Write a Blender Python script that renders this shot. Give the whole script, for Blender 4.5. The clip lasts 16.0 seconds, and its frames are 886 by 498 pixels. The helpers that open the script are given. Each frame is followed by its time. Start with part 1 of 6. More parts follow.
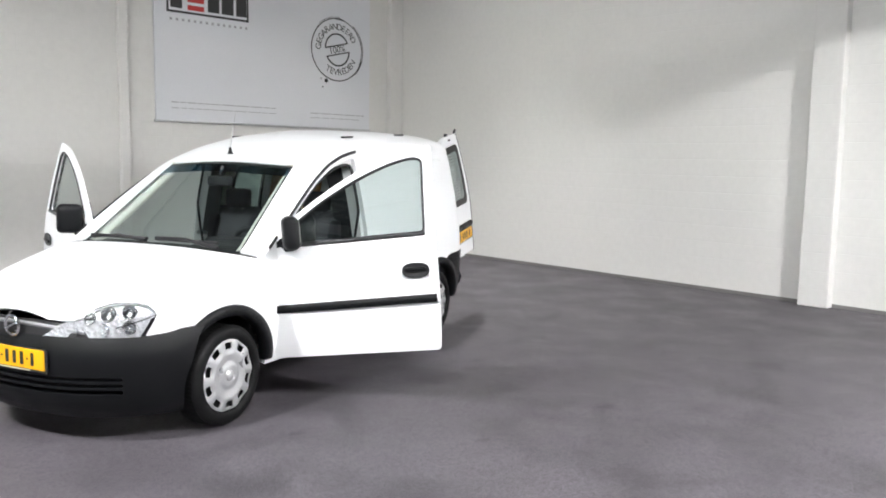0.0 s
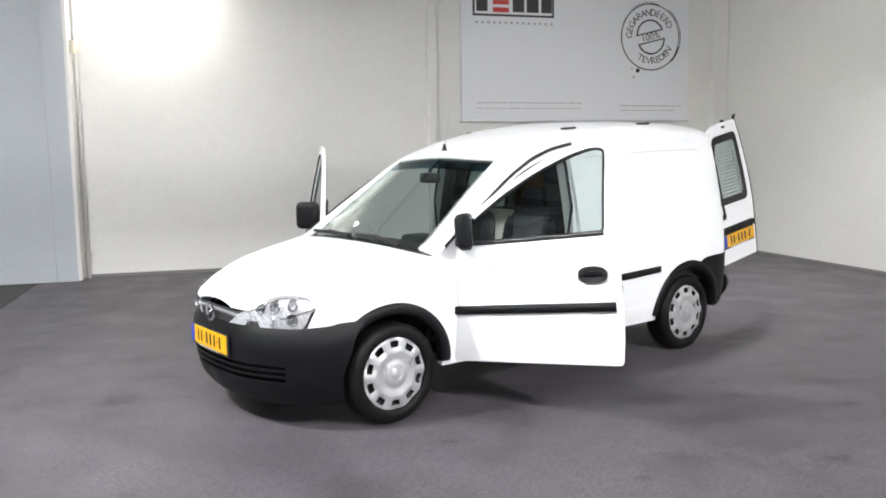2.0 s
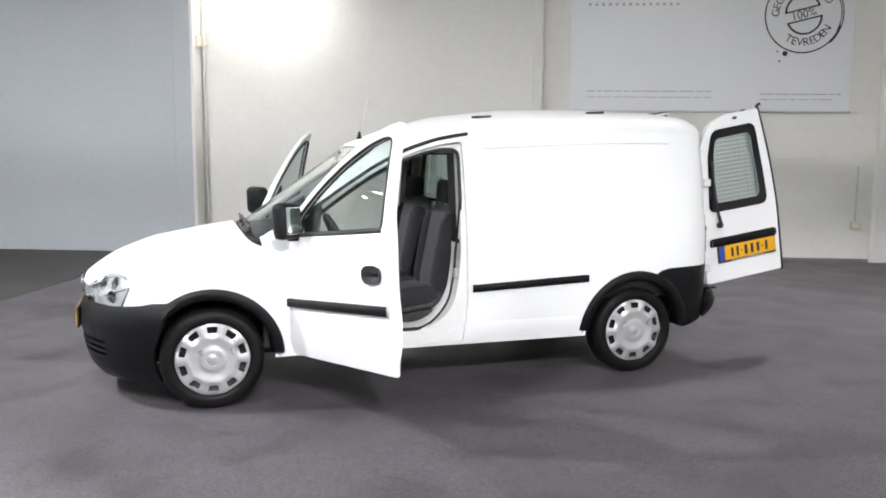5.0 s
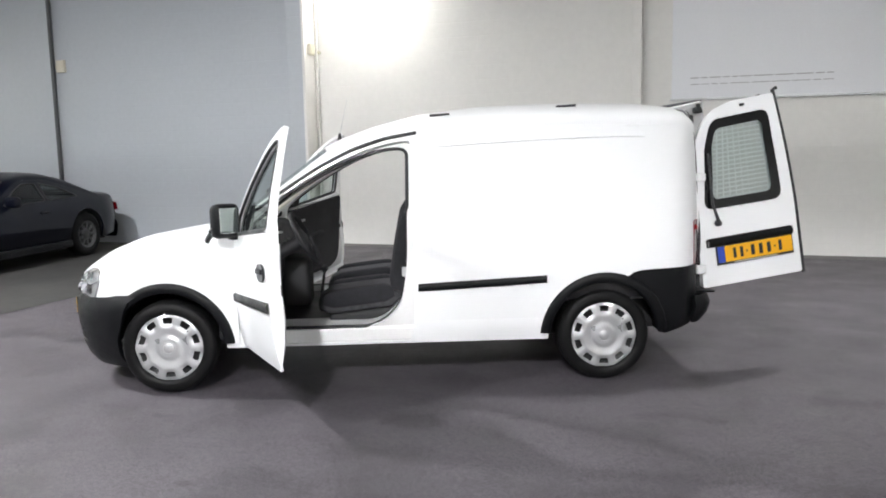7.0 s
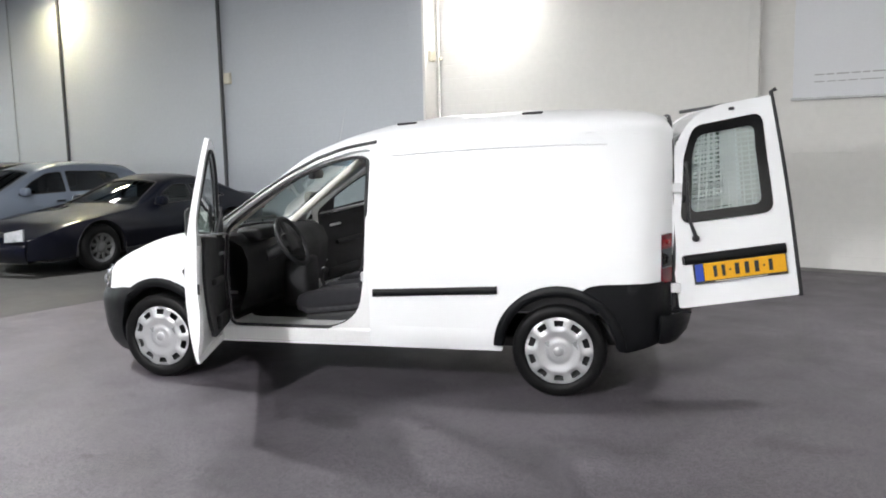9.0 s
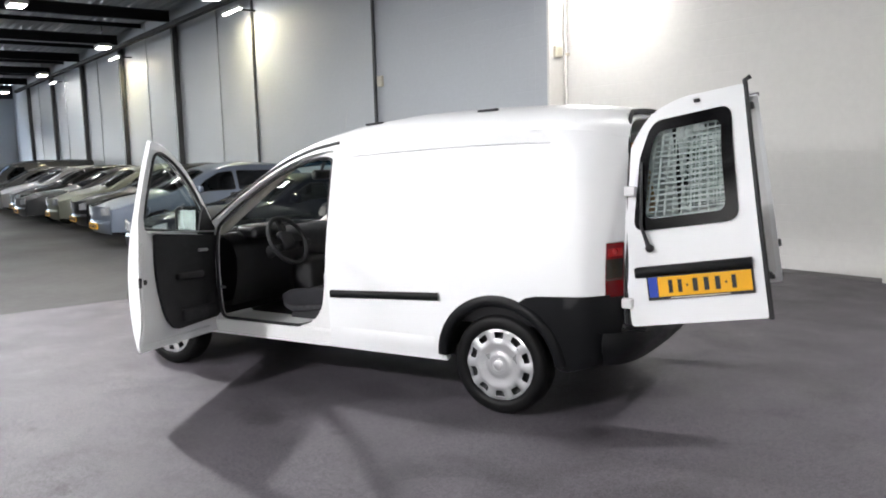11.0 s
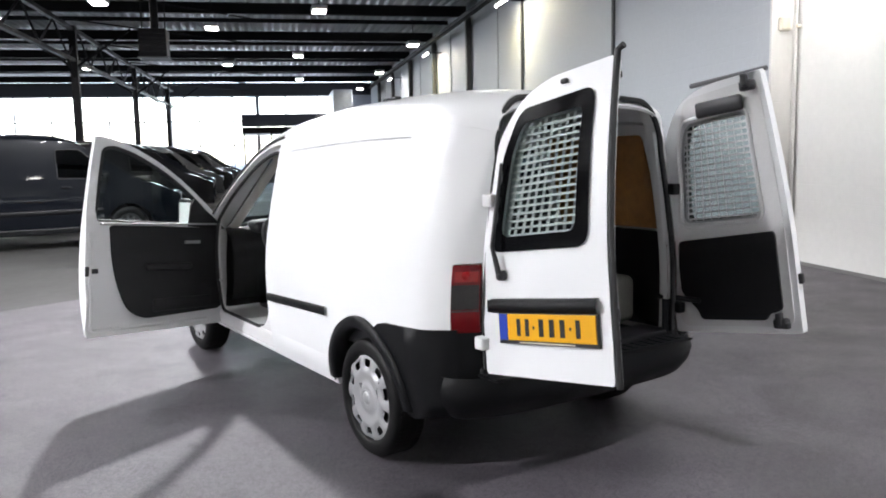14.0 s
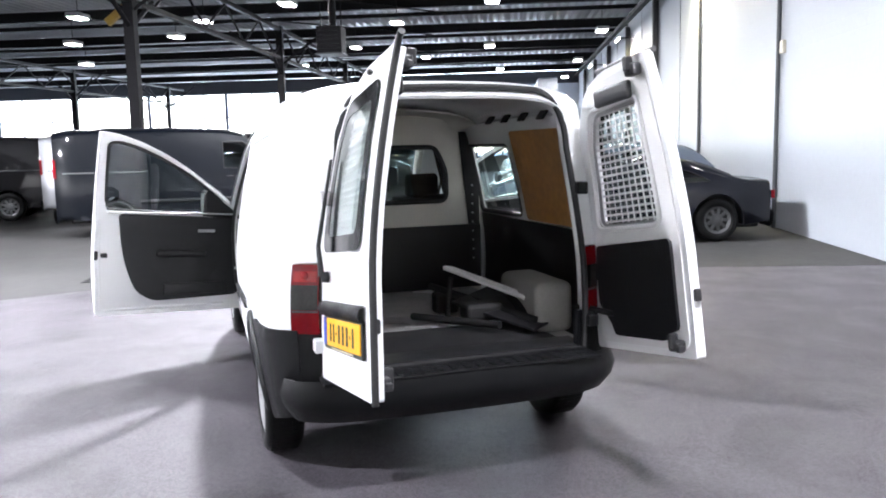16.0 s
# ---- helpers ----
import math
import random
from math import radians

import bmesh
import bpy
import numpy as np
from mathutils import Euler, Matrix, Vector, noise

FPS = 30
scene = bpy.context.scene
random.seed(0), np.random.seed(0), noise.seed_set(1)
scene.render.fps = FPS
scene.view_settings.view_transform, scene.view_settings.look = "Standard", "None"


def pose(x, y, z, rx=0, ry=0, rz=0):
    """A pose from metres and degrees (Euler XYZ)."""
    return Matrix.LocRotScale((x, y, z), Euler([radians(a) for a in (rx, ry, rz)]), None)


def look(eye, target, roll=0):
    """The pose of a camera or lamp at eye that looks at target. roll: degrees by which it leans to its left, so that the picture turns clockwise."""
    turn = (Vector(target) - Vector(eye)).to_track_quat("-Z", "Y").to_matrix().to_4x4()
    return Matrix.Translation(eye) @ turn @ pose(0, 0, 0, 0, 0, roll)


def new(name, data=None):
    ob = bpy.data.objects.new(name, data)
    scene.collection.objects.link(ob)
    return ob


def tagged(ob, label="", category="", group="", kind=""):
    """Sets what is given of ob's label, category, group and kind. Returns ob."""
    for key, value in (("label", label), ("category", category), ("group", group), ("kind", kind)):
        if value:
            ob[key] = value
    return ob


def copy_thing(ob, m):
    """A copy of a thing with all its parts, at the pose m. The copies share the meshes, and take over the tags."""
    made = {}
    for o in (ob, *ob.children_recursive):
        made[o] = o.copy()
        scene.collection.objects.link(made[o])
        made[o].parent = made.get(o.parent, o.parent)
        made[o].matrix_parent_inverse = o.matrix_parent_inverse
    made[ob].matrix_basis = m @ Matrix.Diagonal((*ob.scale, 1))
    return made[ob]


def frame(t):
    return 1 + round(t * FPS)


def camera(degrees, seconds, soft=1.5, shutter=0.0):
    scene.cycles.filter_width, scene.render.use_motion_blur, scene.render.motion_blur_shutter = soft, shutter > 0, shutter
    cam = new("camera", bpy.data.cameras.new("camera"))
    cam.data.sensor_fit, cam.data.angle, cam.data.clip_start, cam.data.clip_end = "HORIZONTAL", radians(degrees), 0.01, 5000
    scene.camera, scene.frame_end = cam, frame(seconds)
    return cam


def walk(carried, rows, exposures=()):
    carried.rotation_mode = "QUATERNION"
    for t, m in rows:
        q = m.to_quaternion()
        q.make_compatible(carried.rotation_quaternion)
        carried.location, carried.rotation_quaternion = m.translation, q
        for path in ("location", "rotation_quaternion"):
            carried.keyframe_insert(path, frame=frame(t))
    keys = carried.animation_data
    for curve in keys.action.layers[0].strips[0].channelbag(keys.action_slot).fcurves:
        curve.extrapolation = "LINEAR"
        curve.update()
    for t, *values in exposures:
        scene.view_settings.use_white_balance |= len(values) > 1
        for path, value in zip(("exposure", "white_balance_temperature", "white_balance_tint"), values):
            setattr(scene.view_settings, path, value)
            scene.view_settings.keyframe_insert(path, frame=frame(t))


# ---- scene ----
cam = camera(58.0, 16.0, soft=1.85)
PATH = [
    (0, (-3.068, -5.357, 1.524), (-1.724, -3.892, 1.305), 1.0),
    (0.5, (-2.824, -5.325, 1.505), (-1.737, -3.664, 1.263), -0.1),
    (1, (-2.56, -5.395, 1.498), (-1.672, -3.62, 1.249), 0.2),
    (1.5, (-2.229, -5.492, 1.499), (-1.419, -3.682, 1.239), -0.2),
    (2, (-1.859, -5.583, 1.498), (-1.328, -3.669, 1.271), -0.8),
    (2.5, (-1.496, -5.629, 1.492), (-1.022, -3.7, 1.261), -1.2),
    (3, (-1.04, -5.683, 1.522), (-0.685, -3.732, 1.267), -0.7),
    (3.5, (-0.615, -5.681, 1.507), (-0.382, -3.71, 1.256), -0.4),
    (4, (-0.187, -5.665, 1.498), (-0.047, -3.685, 1.252), -1.2),
    (4.2, (-0.015, -5.655, 1.484), (0.058, -3.671, 1.246), -0.6),
    (6.3, (1.708, -5.38, 1.489), (1.194, -3.466, 1.222), -0.8),
    (6.5, (1.858, -5.357, 1.499), (1.266, -3.463, 1.248), -0.8),
    (7, (2.282, -5.23, 1.5), (1.613, -3.363, 1.242), -1.1),
    (7.5, (2.677, -5.045, 1.49), (1.903, -3.22, 1.224), -1.2),
    (8, (3.025, -4.942, 1.492), (2.112, -3.175, 1.274), -0.0),
    (8.5, (3.41, -4.739, 1.52), (2.376, -3.043, 1.288), -0.4),
    (11, (4.917, -3.148, 1.485), (3.333, -1.949, 1.25), -1.6),
    (11.5, (5.06, -2.743, 1.513), (3.434, -1.605, 1.263), -1.0),
    (12, (5.146, -2.299, 1.495), (3.447, -1.265, 1.277), -0.4),
    (12.5, (5.21, -1.86, 1.49), (3.441, -0.951, 1.275), -0.9),
    (13, (5.263, -1.463, 1.471), (3.415, -0.732, 1.245), -1.3),
    (13.5, (5.303, -1.046, 1.467), (3.387, -0.522, 1.235), -1.3),
    (14, (5.336, -0.61, 1.46), (3.39, -0.215, 1.222), -1.2),
    (14.5, (5.324, -0.194, 1.471), (3.348, 0.0, 1.229), -1.4),
    (15, (5.318, 0.244, 1.453), (3.334, 0.314, 1.211), -1.4),
    (15.5, (5.286, 0.606, 1.453), (3.301, 0.578, 1.207), -1.6),
    (16, (5.265, 0.988, 1.453), (3.288, 0.819, 1.2), -1.4),
]
walk(cam, [(t, look(eye, target, roll)) for t, eye, target, roll in PATH],
     [(0.0, 3.7, 6500, 10), (8.5, 3.6, 6500, 10), (12.5, 3.6, 6450, 12), (14.5, 3.8, 6350, 12), (15.0, 3.9, 6300, 13), (15.5, 4.25, 6200, 14), (16.0, 4.75, 6150, 14)])


# ---------------------------------------------------------------- light
world = bpy.data.worlds.new("world")
scene.world = world
world.use_nodes = True
wn = world.node_tree.nodes
sky = wn.new("ShaderNodeTexSky")
sky.sky_type, sky.sun_disc = "NISHITA", False
sky.sun_elevation, sky.sun_rotation = radians(55), radians(200)
world.node_tree.links.new(sky.outputs[0], wn["Background"].inputs[0])
wn["Background"].inputs[1].default_value = 0.15
sun_data = bpy.data.lights.new("sun", "SUN")
sun_data.energy, sun_data.angle, sun_data.color = 1.0, radians(12), (1, 0.96, 0.9)
new("sun", sun_data).matrix_world = look((0, 0, 30), (8, 14, 10))

BAY, X_COL = 5.5, -3.1          # wall columns and roof beams: first one and spacing along x
LAMP_Z = 5.12
# floodlights: x, y and watts
# the first is unseen, added as fill for the van's flank
LAMPS = [(-2.6, -6.2, 33), (-5.2, -1.8, 65), (-13.0, 4.1, 0), (-22.3, 4.1, 0)]
LAMPS += [(-31.6, 4.1, 0), (-40.5, 4.1, 0), (-16.0, 0.6, 10), (-25.4, 0.3, 14), (-34.7, 0.6, 0), (-10.0, -2.5, 0), (-19.0, -2.3, 0), (-28.4, -2.4, 0)]
# (2.2, -8.6) is unseen, added to whiten the van's flank
LAMPS += [(-15.3, -4.6, 0), (-24.5, -4.6, 0), (-17.4, -7.6, 18), (-20.2, -9.6, 0), (-16.1, -10.6, 0), (-21.0, -13.5, 0), (-26.8, -16.2, 0), (-8.0, -13.0, 24), (-30.0, -8.0, 18), (2.2, -8.6, 130)]



def lamp_light(x, y, z, watt, sx=0.34, sy=0.2, colour=(0.98, 0.985, 1.0)):
    d = bpy.data.lights.new("hall_lamp_light", "AREA")
    d.shape, d.size, d.size_y, d.energy, d.color = "RECTANGLE", sx, sy, watt, colour
    ob = new("hall_lamp_light", d)
    ob.matrix_world = pose(x, y, z)
    return ob


# daylight through the glazed front
day = bpy.data.lights.new("front_daylight", "AREA")
day.shape, day.size, day.size_y, day.energy, day.color = "RECTANGLE", 4.3, 38.0, 380, (0.86, 0.93, 1.0)
new("front_daylight", day).matrix_world = pose(-46.8, -16.0, 2.95, 0, -90, 0)


# ---------------------------------------------------------------- materials
def material(name, colour, rough=0.5, metal=0.0, vary=0.12, scale=6.0, fine=90.0, bump=0.0, bump_scale=200.0, coat=0.0, spec=0.5, rvary=0.08, coords="Object"):
    """A surface with variation at two scales, fine relief and uneven gloss."""
    m = bpy.data.materials.new(name)
    m.use_nodes = True
    nt = m.node_tree
    n, l = nt.nodes, nt.links
    b = n["Principled BSDF"]
    b.inputs["Roughness"].default_value, b.inputs["Metallic"].default_value = rough, metal
    b.inputs["Coat Weight"].default_value, b.inputs["Coat Roughness"].default_value = coat, 0.04
    b.inputs["Specular IOR Level"].default_value = spec
    tc = n.new("ShaderNodeTexCoord")
    out = tc.outputs[coords]
    big, small = n.new("ShaderNodeTexNoise"), n.new("ShaderNodeTexNoise")
    big.inputs["Scale"].default_value, small.inputs["Scale"].default_value = scale, fine
    big.inputs["Detail"].default_value, small.inputs["Detail"].default_value = 4, 3
    l.new(out, big.inputs["Vector"]), l.new(out, small.inputs["Vector"])
    mix = n.new("ShaderNodeMix")
    mix.data_type = "FLOAT"
    mix.inputs["Factor"].default_value = 0.4
    l.new(big.outputs["Fac"], mix.inputs["A"]), l.new(small.outputs["Fac"], mix.inputs["B"])
    ramp = n.new("ShaderNodeMapRange")
    ramp.inputs["From Min"].default_value, ramp.inputs["From Max"].default_value = 0.3, 0.7
    ramp.inputs["To Min"].default_value, ramp.inputs["To Max"].default_value = 1 - vary, 1 + vary
    l.new(mix.outputs["Result"], ramp.inputs["Value"])
    mul = n.new("ShaderNodeMix")
    mul.data_type, mul.blend_type = "RGBA", "MULTIPLY"
    mul.inputs["Factor"].default_value = 1
    mul.inputs["A"].default_value = (*colour, 1)
    l.new(ramp.outputs["Result"], mul.inputs["B"])
    l.new(mul.outputs["Result"], b.inputs["Base Color"])
    rr = n.new("ShaderNodeMapRange")
    rr.inputs["From Min"].default_value, rr.inputs["From Max"].default_value = 0.3, 0.7
    rr.inputs["To Min"].default_value, rr.inputs["To Max"].default_value = max(rough - rvary, 0.02), min(rough + rvary, 1)
    l.new(big.outputs["Fac"], rr.inputs["Value"]), l.new(rr.outputs["Result"], b.inputs["Roughness"])
    if bump:
        bt, bn = n.new("ShaderNodeTexNoise"), n.new("ShaderNodeBump")
        bt.inputs["Scale"].default_value = bump_scale
        bn.inputs["Strength"].default_value, bn.inputs["Distance"].default_value = bump, 0.004
        l.new(out, bt.inputs["Vector"]), l.new(bt.outputs["Fac"], bn.inputs["Height"]), l.new(bn.outputs["Normal"], b.inputs["Normal"])
    return m


def glass(name, tint=(0.9, 0.96, 0.94), rough=0.0):
    """Thin clear glass: what passes is tinted, the rest is mirrored."""
    m = bpy.data.materials.new(name)
    m.use_nodes = True
    n, l = m.node_tree.nodes, m.node_tree.links
    n.remove(n["Principled BSDF"])
    t, g, f, mx = n.new("ShaderNodeBsdfTransparent"), n.new("ShaderNodeBsdfGlossy"), n.new("ShaderNodeLayerWeight"), n.new("ShaderNodeMixShader")
    pw, ma = n.new("ShaderNodeMath"), n.new("ShaderNodeMath")
    pw.operation, ma.operation = "POWER", "MULTIPLY_ADD"
    pw.inputs[1].default_value, ma.inputs[1].default_value, ma.inputs[2].default_value = 4.5, 0.85, 0.07
    t.inputs[0].default_value = (*tint, 1)
    g.inputs["Roughness"].default_value = rough
    l.new(f.outputs["Facing"], pw.inputs[0]), l.new(pw.outputs[0], ma.inputs[0])
    l.new(ma.outputs[0], mx.inputs[0]), l.new(t.outputs[0], mx.inputs[1]), l.new(g.outputs[0], mx.inputs[2])
    l.new(mx.outputs[0], n["Material Output"].inputs[0])
    return m


def glowing(name, colour, strength):
    m = bpy.data.materials.new(name)
    m.use_nodes = True
    b = m.node_tree.nodes["Principled BSDF"]
    b.inputs["Base Color"].default_value = (*colour, 1)
    b.inputs["Emission Color"].default_value, b.inputs["Emission Strength"].default_value = (*colour, 1), strength
    return m


def masonry(name, colour, vary=0.05):
    """Painted block wall: shallow courses under many coats of paint, scuffs and faint stains."""
    m = material(name, colour, 0.62, vary=vary, scale=0.5, fine=14, bump=0.0, coords="Generated")
    n, l = m.node_tree.nodes, m.node_tree.links
    g = n.new("ShaderNodeNewGeometry")
    sep, add, comb = n.new("ShaderNodeSeparateXYZ"), n.new("ShaderNodeMath"), n.new("ShaderNodeCombineXYZ")
    l.new(g.outputs["Position"], sep.inputs[0])
    l.new(sep.outputs[0], add.inputs[0]), l.new(sep.outputs[1], add.inputs[1])
    l.new(add.outputs[0], comb.inputs[0]), l.new(sep.outputs[2], comb.inputs[1])
    br = n.new("ShaderNodeTexBrick")
    br.inputs["Scale"].default_value = 1.0
    br.inputs["Brick Width"].default_value, br.inputs["Row Height"].default_value = 0.44, 0.2
    br.inputs["Mortar Size"].default_value, br.inputs["Mortar Smooth"].default_value = 0.008, 1.0
    l.new(comb.outputs[0], br.inputs["Vector"])
    nz = n.new("ShaderNodeTexNoise")
    nz.inputs["Scale"].default_value, nz.inputs["Detail"].default_value = 45, 5
    l.new(g.outputs["Position"], nz.inputs["Vector"])
    bn1, bn2 = n.new("ShaderNodeBump"), n.new("ShaderNodeBump")
    bn1.invert = True
    bn1.inputs["Strength"].default_value, bn1.inputs["Distance"].default_value = 0.26, 0.006
    bn2.inputs["Strength"].default_value, bn2.inputs["Distance"].default_value = 0.2, 0.004
    l.new(br.outputs["Fac"], bn1.inputs["Height"]), l.new(nz.outputs["Fac"], bn2.inputs["Height"])
    l.new(bn2.outputs["Normal"], bn1.inputs["Normal"]), l.new(bn1.outputs["Normal"], n["Principled BSDF"].inputs["Normal"])
    for nd in n:
        if nd.type == "TEX_NOISE" and nd is not nz:
            l.new(g.outputs["Position"], nd.inputs["Vector"])
    return m


WALL_WHITE = masonry("wall_paint_warm", (0.66, 0.65, 0.628))
# daylight's blue cast is mixed into this grey paint
WALL_COOL = masonry("wall_paint_daylit", (0.410, 0.434, 0.468))
CARPET = material("carpet", (0.070, 0.063, 0.072), 0.50, vary=0.3, scale=2.2, fine=110, bump=0.8, bump_scale=260, spec=0.5, rvary=0.1)


def stained(m, lo=0.45, size=1.3, tuft=0.0):
    """Worn patches, dull stains and pale specks trodden into a floor."""
    n, l = m.node_tree.nodes, m.node_tree.links
    b = n["Principled BSDF"]
    src = b.inputs["Base Color"].links[0].from_socket
    g = n.new("ShaderNodeNewGeometry")
    nz, sp = n.new("ShaderNodeTexNoise"), n.new("ShaderNodeTexVoronoi")
    nz.inputs["Scale"].default_value, nz.inputs["Detail"].default_value, nz.inputs["Distortion"].default_value = size, 6, 0.8
    sp.inputs["Scale"].default_value = 6.0
    l.new(g.outputs["Position"], nz.inputs["Vector"]), l.new(g.outputs["Position"], sp.inputs["Vector"])
    r1, r2 = n.new("ShaderNodeMapRange"), n.new("ShaderNodeMapRange")
    for k, v in (("From Min", 0.36), ("From Max", 0.5), ("To Min", lo), ("To Max", 1.0)):
        r1.inputs[k].default_value = v
    for k, v in (("From Min", 0.012), ("From Max", 0.05), ("To Min", 0.0), ("To Max", 1.0)):
        r2.inputs[k].default_value = v
    l.new(nz.outputs["Fac"], r1.inputs["Value"]), l.new(sp.outputs["Distance"], r2.inputs["Value"])
    m1, m2 = n.new("ShaderNodeMix"), n.new("ShaderNodeMix")
    for mm in (m1, m2):
        mm.data_type, mm.blend_type = "RGBA", "MULTIPLY"
        mm.inputs["Factor"].default_value = 1.0
    m2.blend_type = "MIX"
    l.new(src, m1.inputs["A"]), l.new(r1.outputs["Result"], m1.inputs["B"])
    m2.inputs["A"].default_value = (0.05, 0.047, 0.045, 1)
    l.new(r2.outputs["Result"], m2.inputs["Factor"]), l.new(m1.outputs["Result"], m2.inputs["B"])
    # single tufts, each its own shade
    tv, tr, m3 = n.new("ShaderNodeTexVoronoi"), n.new("ShaderNodeMapRange"), n.new("ShaderNodeMix")
    tv.inputs["Scale"].default_value = 95.0
    tr.inputs["To Min"].default_value, tr.inputs["To Max"].default_value = 1 - tuft, 1 + tuft
    sp3 = n.new("ShaderNodeSeparateColor")
    l.new(g.outputs["Position"], tv.inputs["Vector"]), l.new(tv.outputs["Color"], sp3.inputs[0]), l.new(sp3.outputs[0], tr.inputs["Value"])
    m3.data_type, m3.blend_type = "RGBA", "MULTIPLY"
    m3.inputs["Factor"].default_value = 1.0
    l.new(m2.outputs["Result"], m3.inputs["A"]), l.new(tr.outputs["Result"], m3.inputs["B"])
    l.new(m3.outputs["Result"], b.inputs["Base Color"])
    return m


stained(CARPET, 0.72, 1.6, 0.38)


def spots(m, places):
    """Dark spilt spots with ragged edges: x, y, half length, stretch along x."""
    n, l = m.node_tree.nodes, m.node_tree.links
    b = n["Principled BSDF"]
    src = b.inputs["Base Color"].links[0].from_socket
    g, nz, warp = n.new("ShaderNodeNewGeometry"), n.new("ShaderNodeTexNoise"), n.new("ShaderNodeVectorMath")
    nz.inputs["Scale"].default_value, nz.inputs["Detail"].default_value = 9.0, 4
    warp.operation = "MULTIPLY_ADD"
    warp.inputs[1].default_value = (0.16, 0.16, 0.0)
    l.new(g.outputs["Position"], nz.inputs["Vector"]), l.new(nz.outputs["Color"], warp.inputs[0]), l.new(g.outputs["Position"], warp.inputs[2])
    last = None
    for x, y, r, k in places:
        mp, ln, mr = n.new("ShaderNodeVectorMath"), n.new("ShaderNodeVectorMath"), n.new("ShaderNodeMapRange")
        mp.operation, ln.operation = "MULTIPLY_ADD", "LENGTH"
        mp.inputs[1].default_value = (1 / (r * k), 1 / r, 0.0)
        mp.inputs[2].default_value = (-(x + 0.08) / (r * k), -(y + 0.08) / r, 0.0)
        mr.interpolation_type = "SMOOTHSTEP"
        for key, v in (("From Min", 0.55), ("From Max", 1.15), ("To Min", 0.52), ("To Max", 1.0)):
            mr.inputs[key].default_value = v
        l.new(warp.outputs[0], mp.inputs[0]), l.new(mp.outputs[0], ln.inputs[0]), l.new(ln.outputs["Value"], mr.inputs["Value"])
        if last is None:
            last = mr.outputs["Result"]
        else:
            mn = n.new("ShaderNodeMath")
            mn.operation = "MINIMUM"
            l.new(last, mn.inputs[0]), l.new(mr.outputs["Result"], mn.inputs[1])
            last = mn.outputs[0]
    mul = n.new("ShaderNodeMix")
    mul.data_type, mul.blend_type = "RGBA", "MULTIPLY"
    mul.inputs["Factor"].default_value = 1.0
    l.new(src, mul.inputs["A"]), l.new(last, mul.inputs["B"]), l.new(mul.outputs["Result"], b.inputs["Base Color"])


spots(CARPET, [(0.68, -1.30, 0.14, 1.5), (-2.55, -0.28, 0.13, 1.4), (1.2, -1.10, 0.045, 1.3), (1.02, -2.45, 0.06, 1.5), (-0.01, -2.37, 0.045, 1.2), (2.13, -0.04, 0.06, 1.3), (-0.76, -1.63, 0.035, 1.0)])
CONCRETE = material("polished_concrete", (0.050, 0.049, 0.048), 0.6, spec=0.15, vary=0.28, scale=0.35, fine=9, bump=0.15, bump_scale=30, rvary=0.14)
PAINT = material("white_car_paint", (0.82, 0.83, 0.84), 0.32, vary=0.006, scale=2, fine=40, coat=0.35, rvary=0.015)
INNER_PAINT = material("white_inner_paint", (0.74, 0.74, 0.74), 0.42, vary=0.05, scale=4, fine=60, coat=0.2)
PLASTIC = material("grained_black_plastic", (0.004, 0.0044, 0.0053), 0.42, spec=0.2, vary=0.2, scale=5, fine=120, bump=0.35, bump_scale=500)
TRIM_BLACK = material("smooth_black_trim", (0.018, 0.018, 0.02), 0.38, vary=0.15, scale=8, fine=100)
RUBBER = material("tyre_rubber", (0.0045, 0.0045, 0.0048), 0.5, spec=0.17, vary=0.3, scale=8, fine=70, bump=0.3, bump_scale=160)
SEAL = material("rubber_seal", (0.012, 0.012, 0.013), 0.6, vary=0.2)
SILVER = material("silver_wheel_cover", (0.47, 0.475, 0.485), 0.34, metal=0.55, vary=0.07, scale=12, fine=120)
CHROME = material("chrome", (0.82, 0.82, 0.84), 0.09, metal=1.0, vary=0.03, rvary=0.03)
STEEL = material("galvanised_steel", (0.5, 0.51, 0.52), 0.42, metal=0.8, vary=0.15, scale=6, fine=40)
DARK_STEEL = material("dark_painted_steel", (0.0075, 0.0072, 0.0085), 0.65, spec=0.15, vary=0.25, scale=2, fine=30)
DECK = material("roof_deck_steel", (0.28, 0.285, 0.30), 0.45, metal=0.0, vary=0.25, scale=0.6, fine=12)
CAR_GLASS = glass("car_glass", (0.62, 0.70, 0.68))
VAN_SCREEN = glass("windscreen_glass", (0.60, 0.70, 0.68))
SHADE_BAND = glass("windscreen_shade_band", (0.06, 0.16, 0.26))
TINTED = glass("rear_window_glass", (0.62, 0.70, 0.68))
LENS = glass("clear_lens", (0.95, 0.96, 0.97))
CLOTH = material("grey_seat_cloth", (0.055, 0.055, 0.06), 0.92, vary=0.4, scale=30, fine=240, bump=0.6, bump_scale=400, spec=0.2)
CLOTH_DARK = material("black_seat_cloth", (0.022, 0.022, 0.025), 0.92, vary=0.3, scale=25, fine=240, bump=0.5, bump_scale=400, spec=0.2)
CABIN = material("cabin_plastic", (0.011, 0.0115, 0.013), 0.6, vary=0.2, scale=6, fine=90, bump=0.3, bump_scale=450)
CABIN_LIGHT = material("pale_cabin_lining", (0.66, 0.64, 0.58), 0.8, vary=0.08, scale=5, fine=120)
PLY = material("plywood_lining", (0.42, 0.21, 0.07), 0.5, vary=0.3, scale=3.5, fine=26, bump=0.1, bump_scale=60)
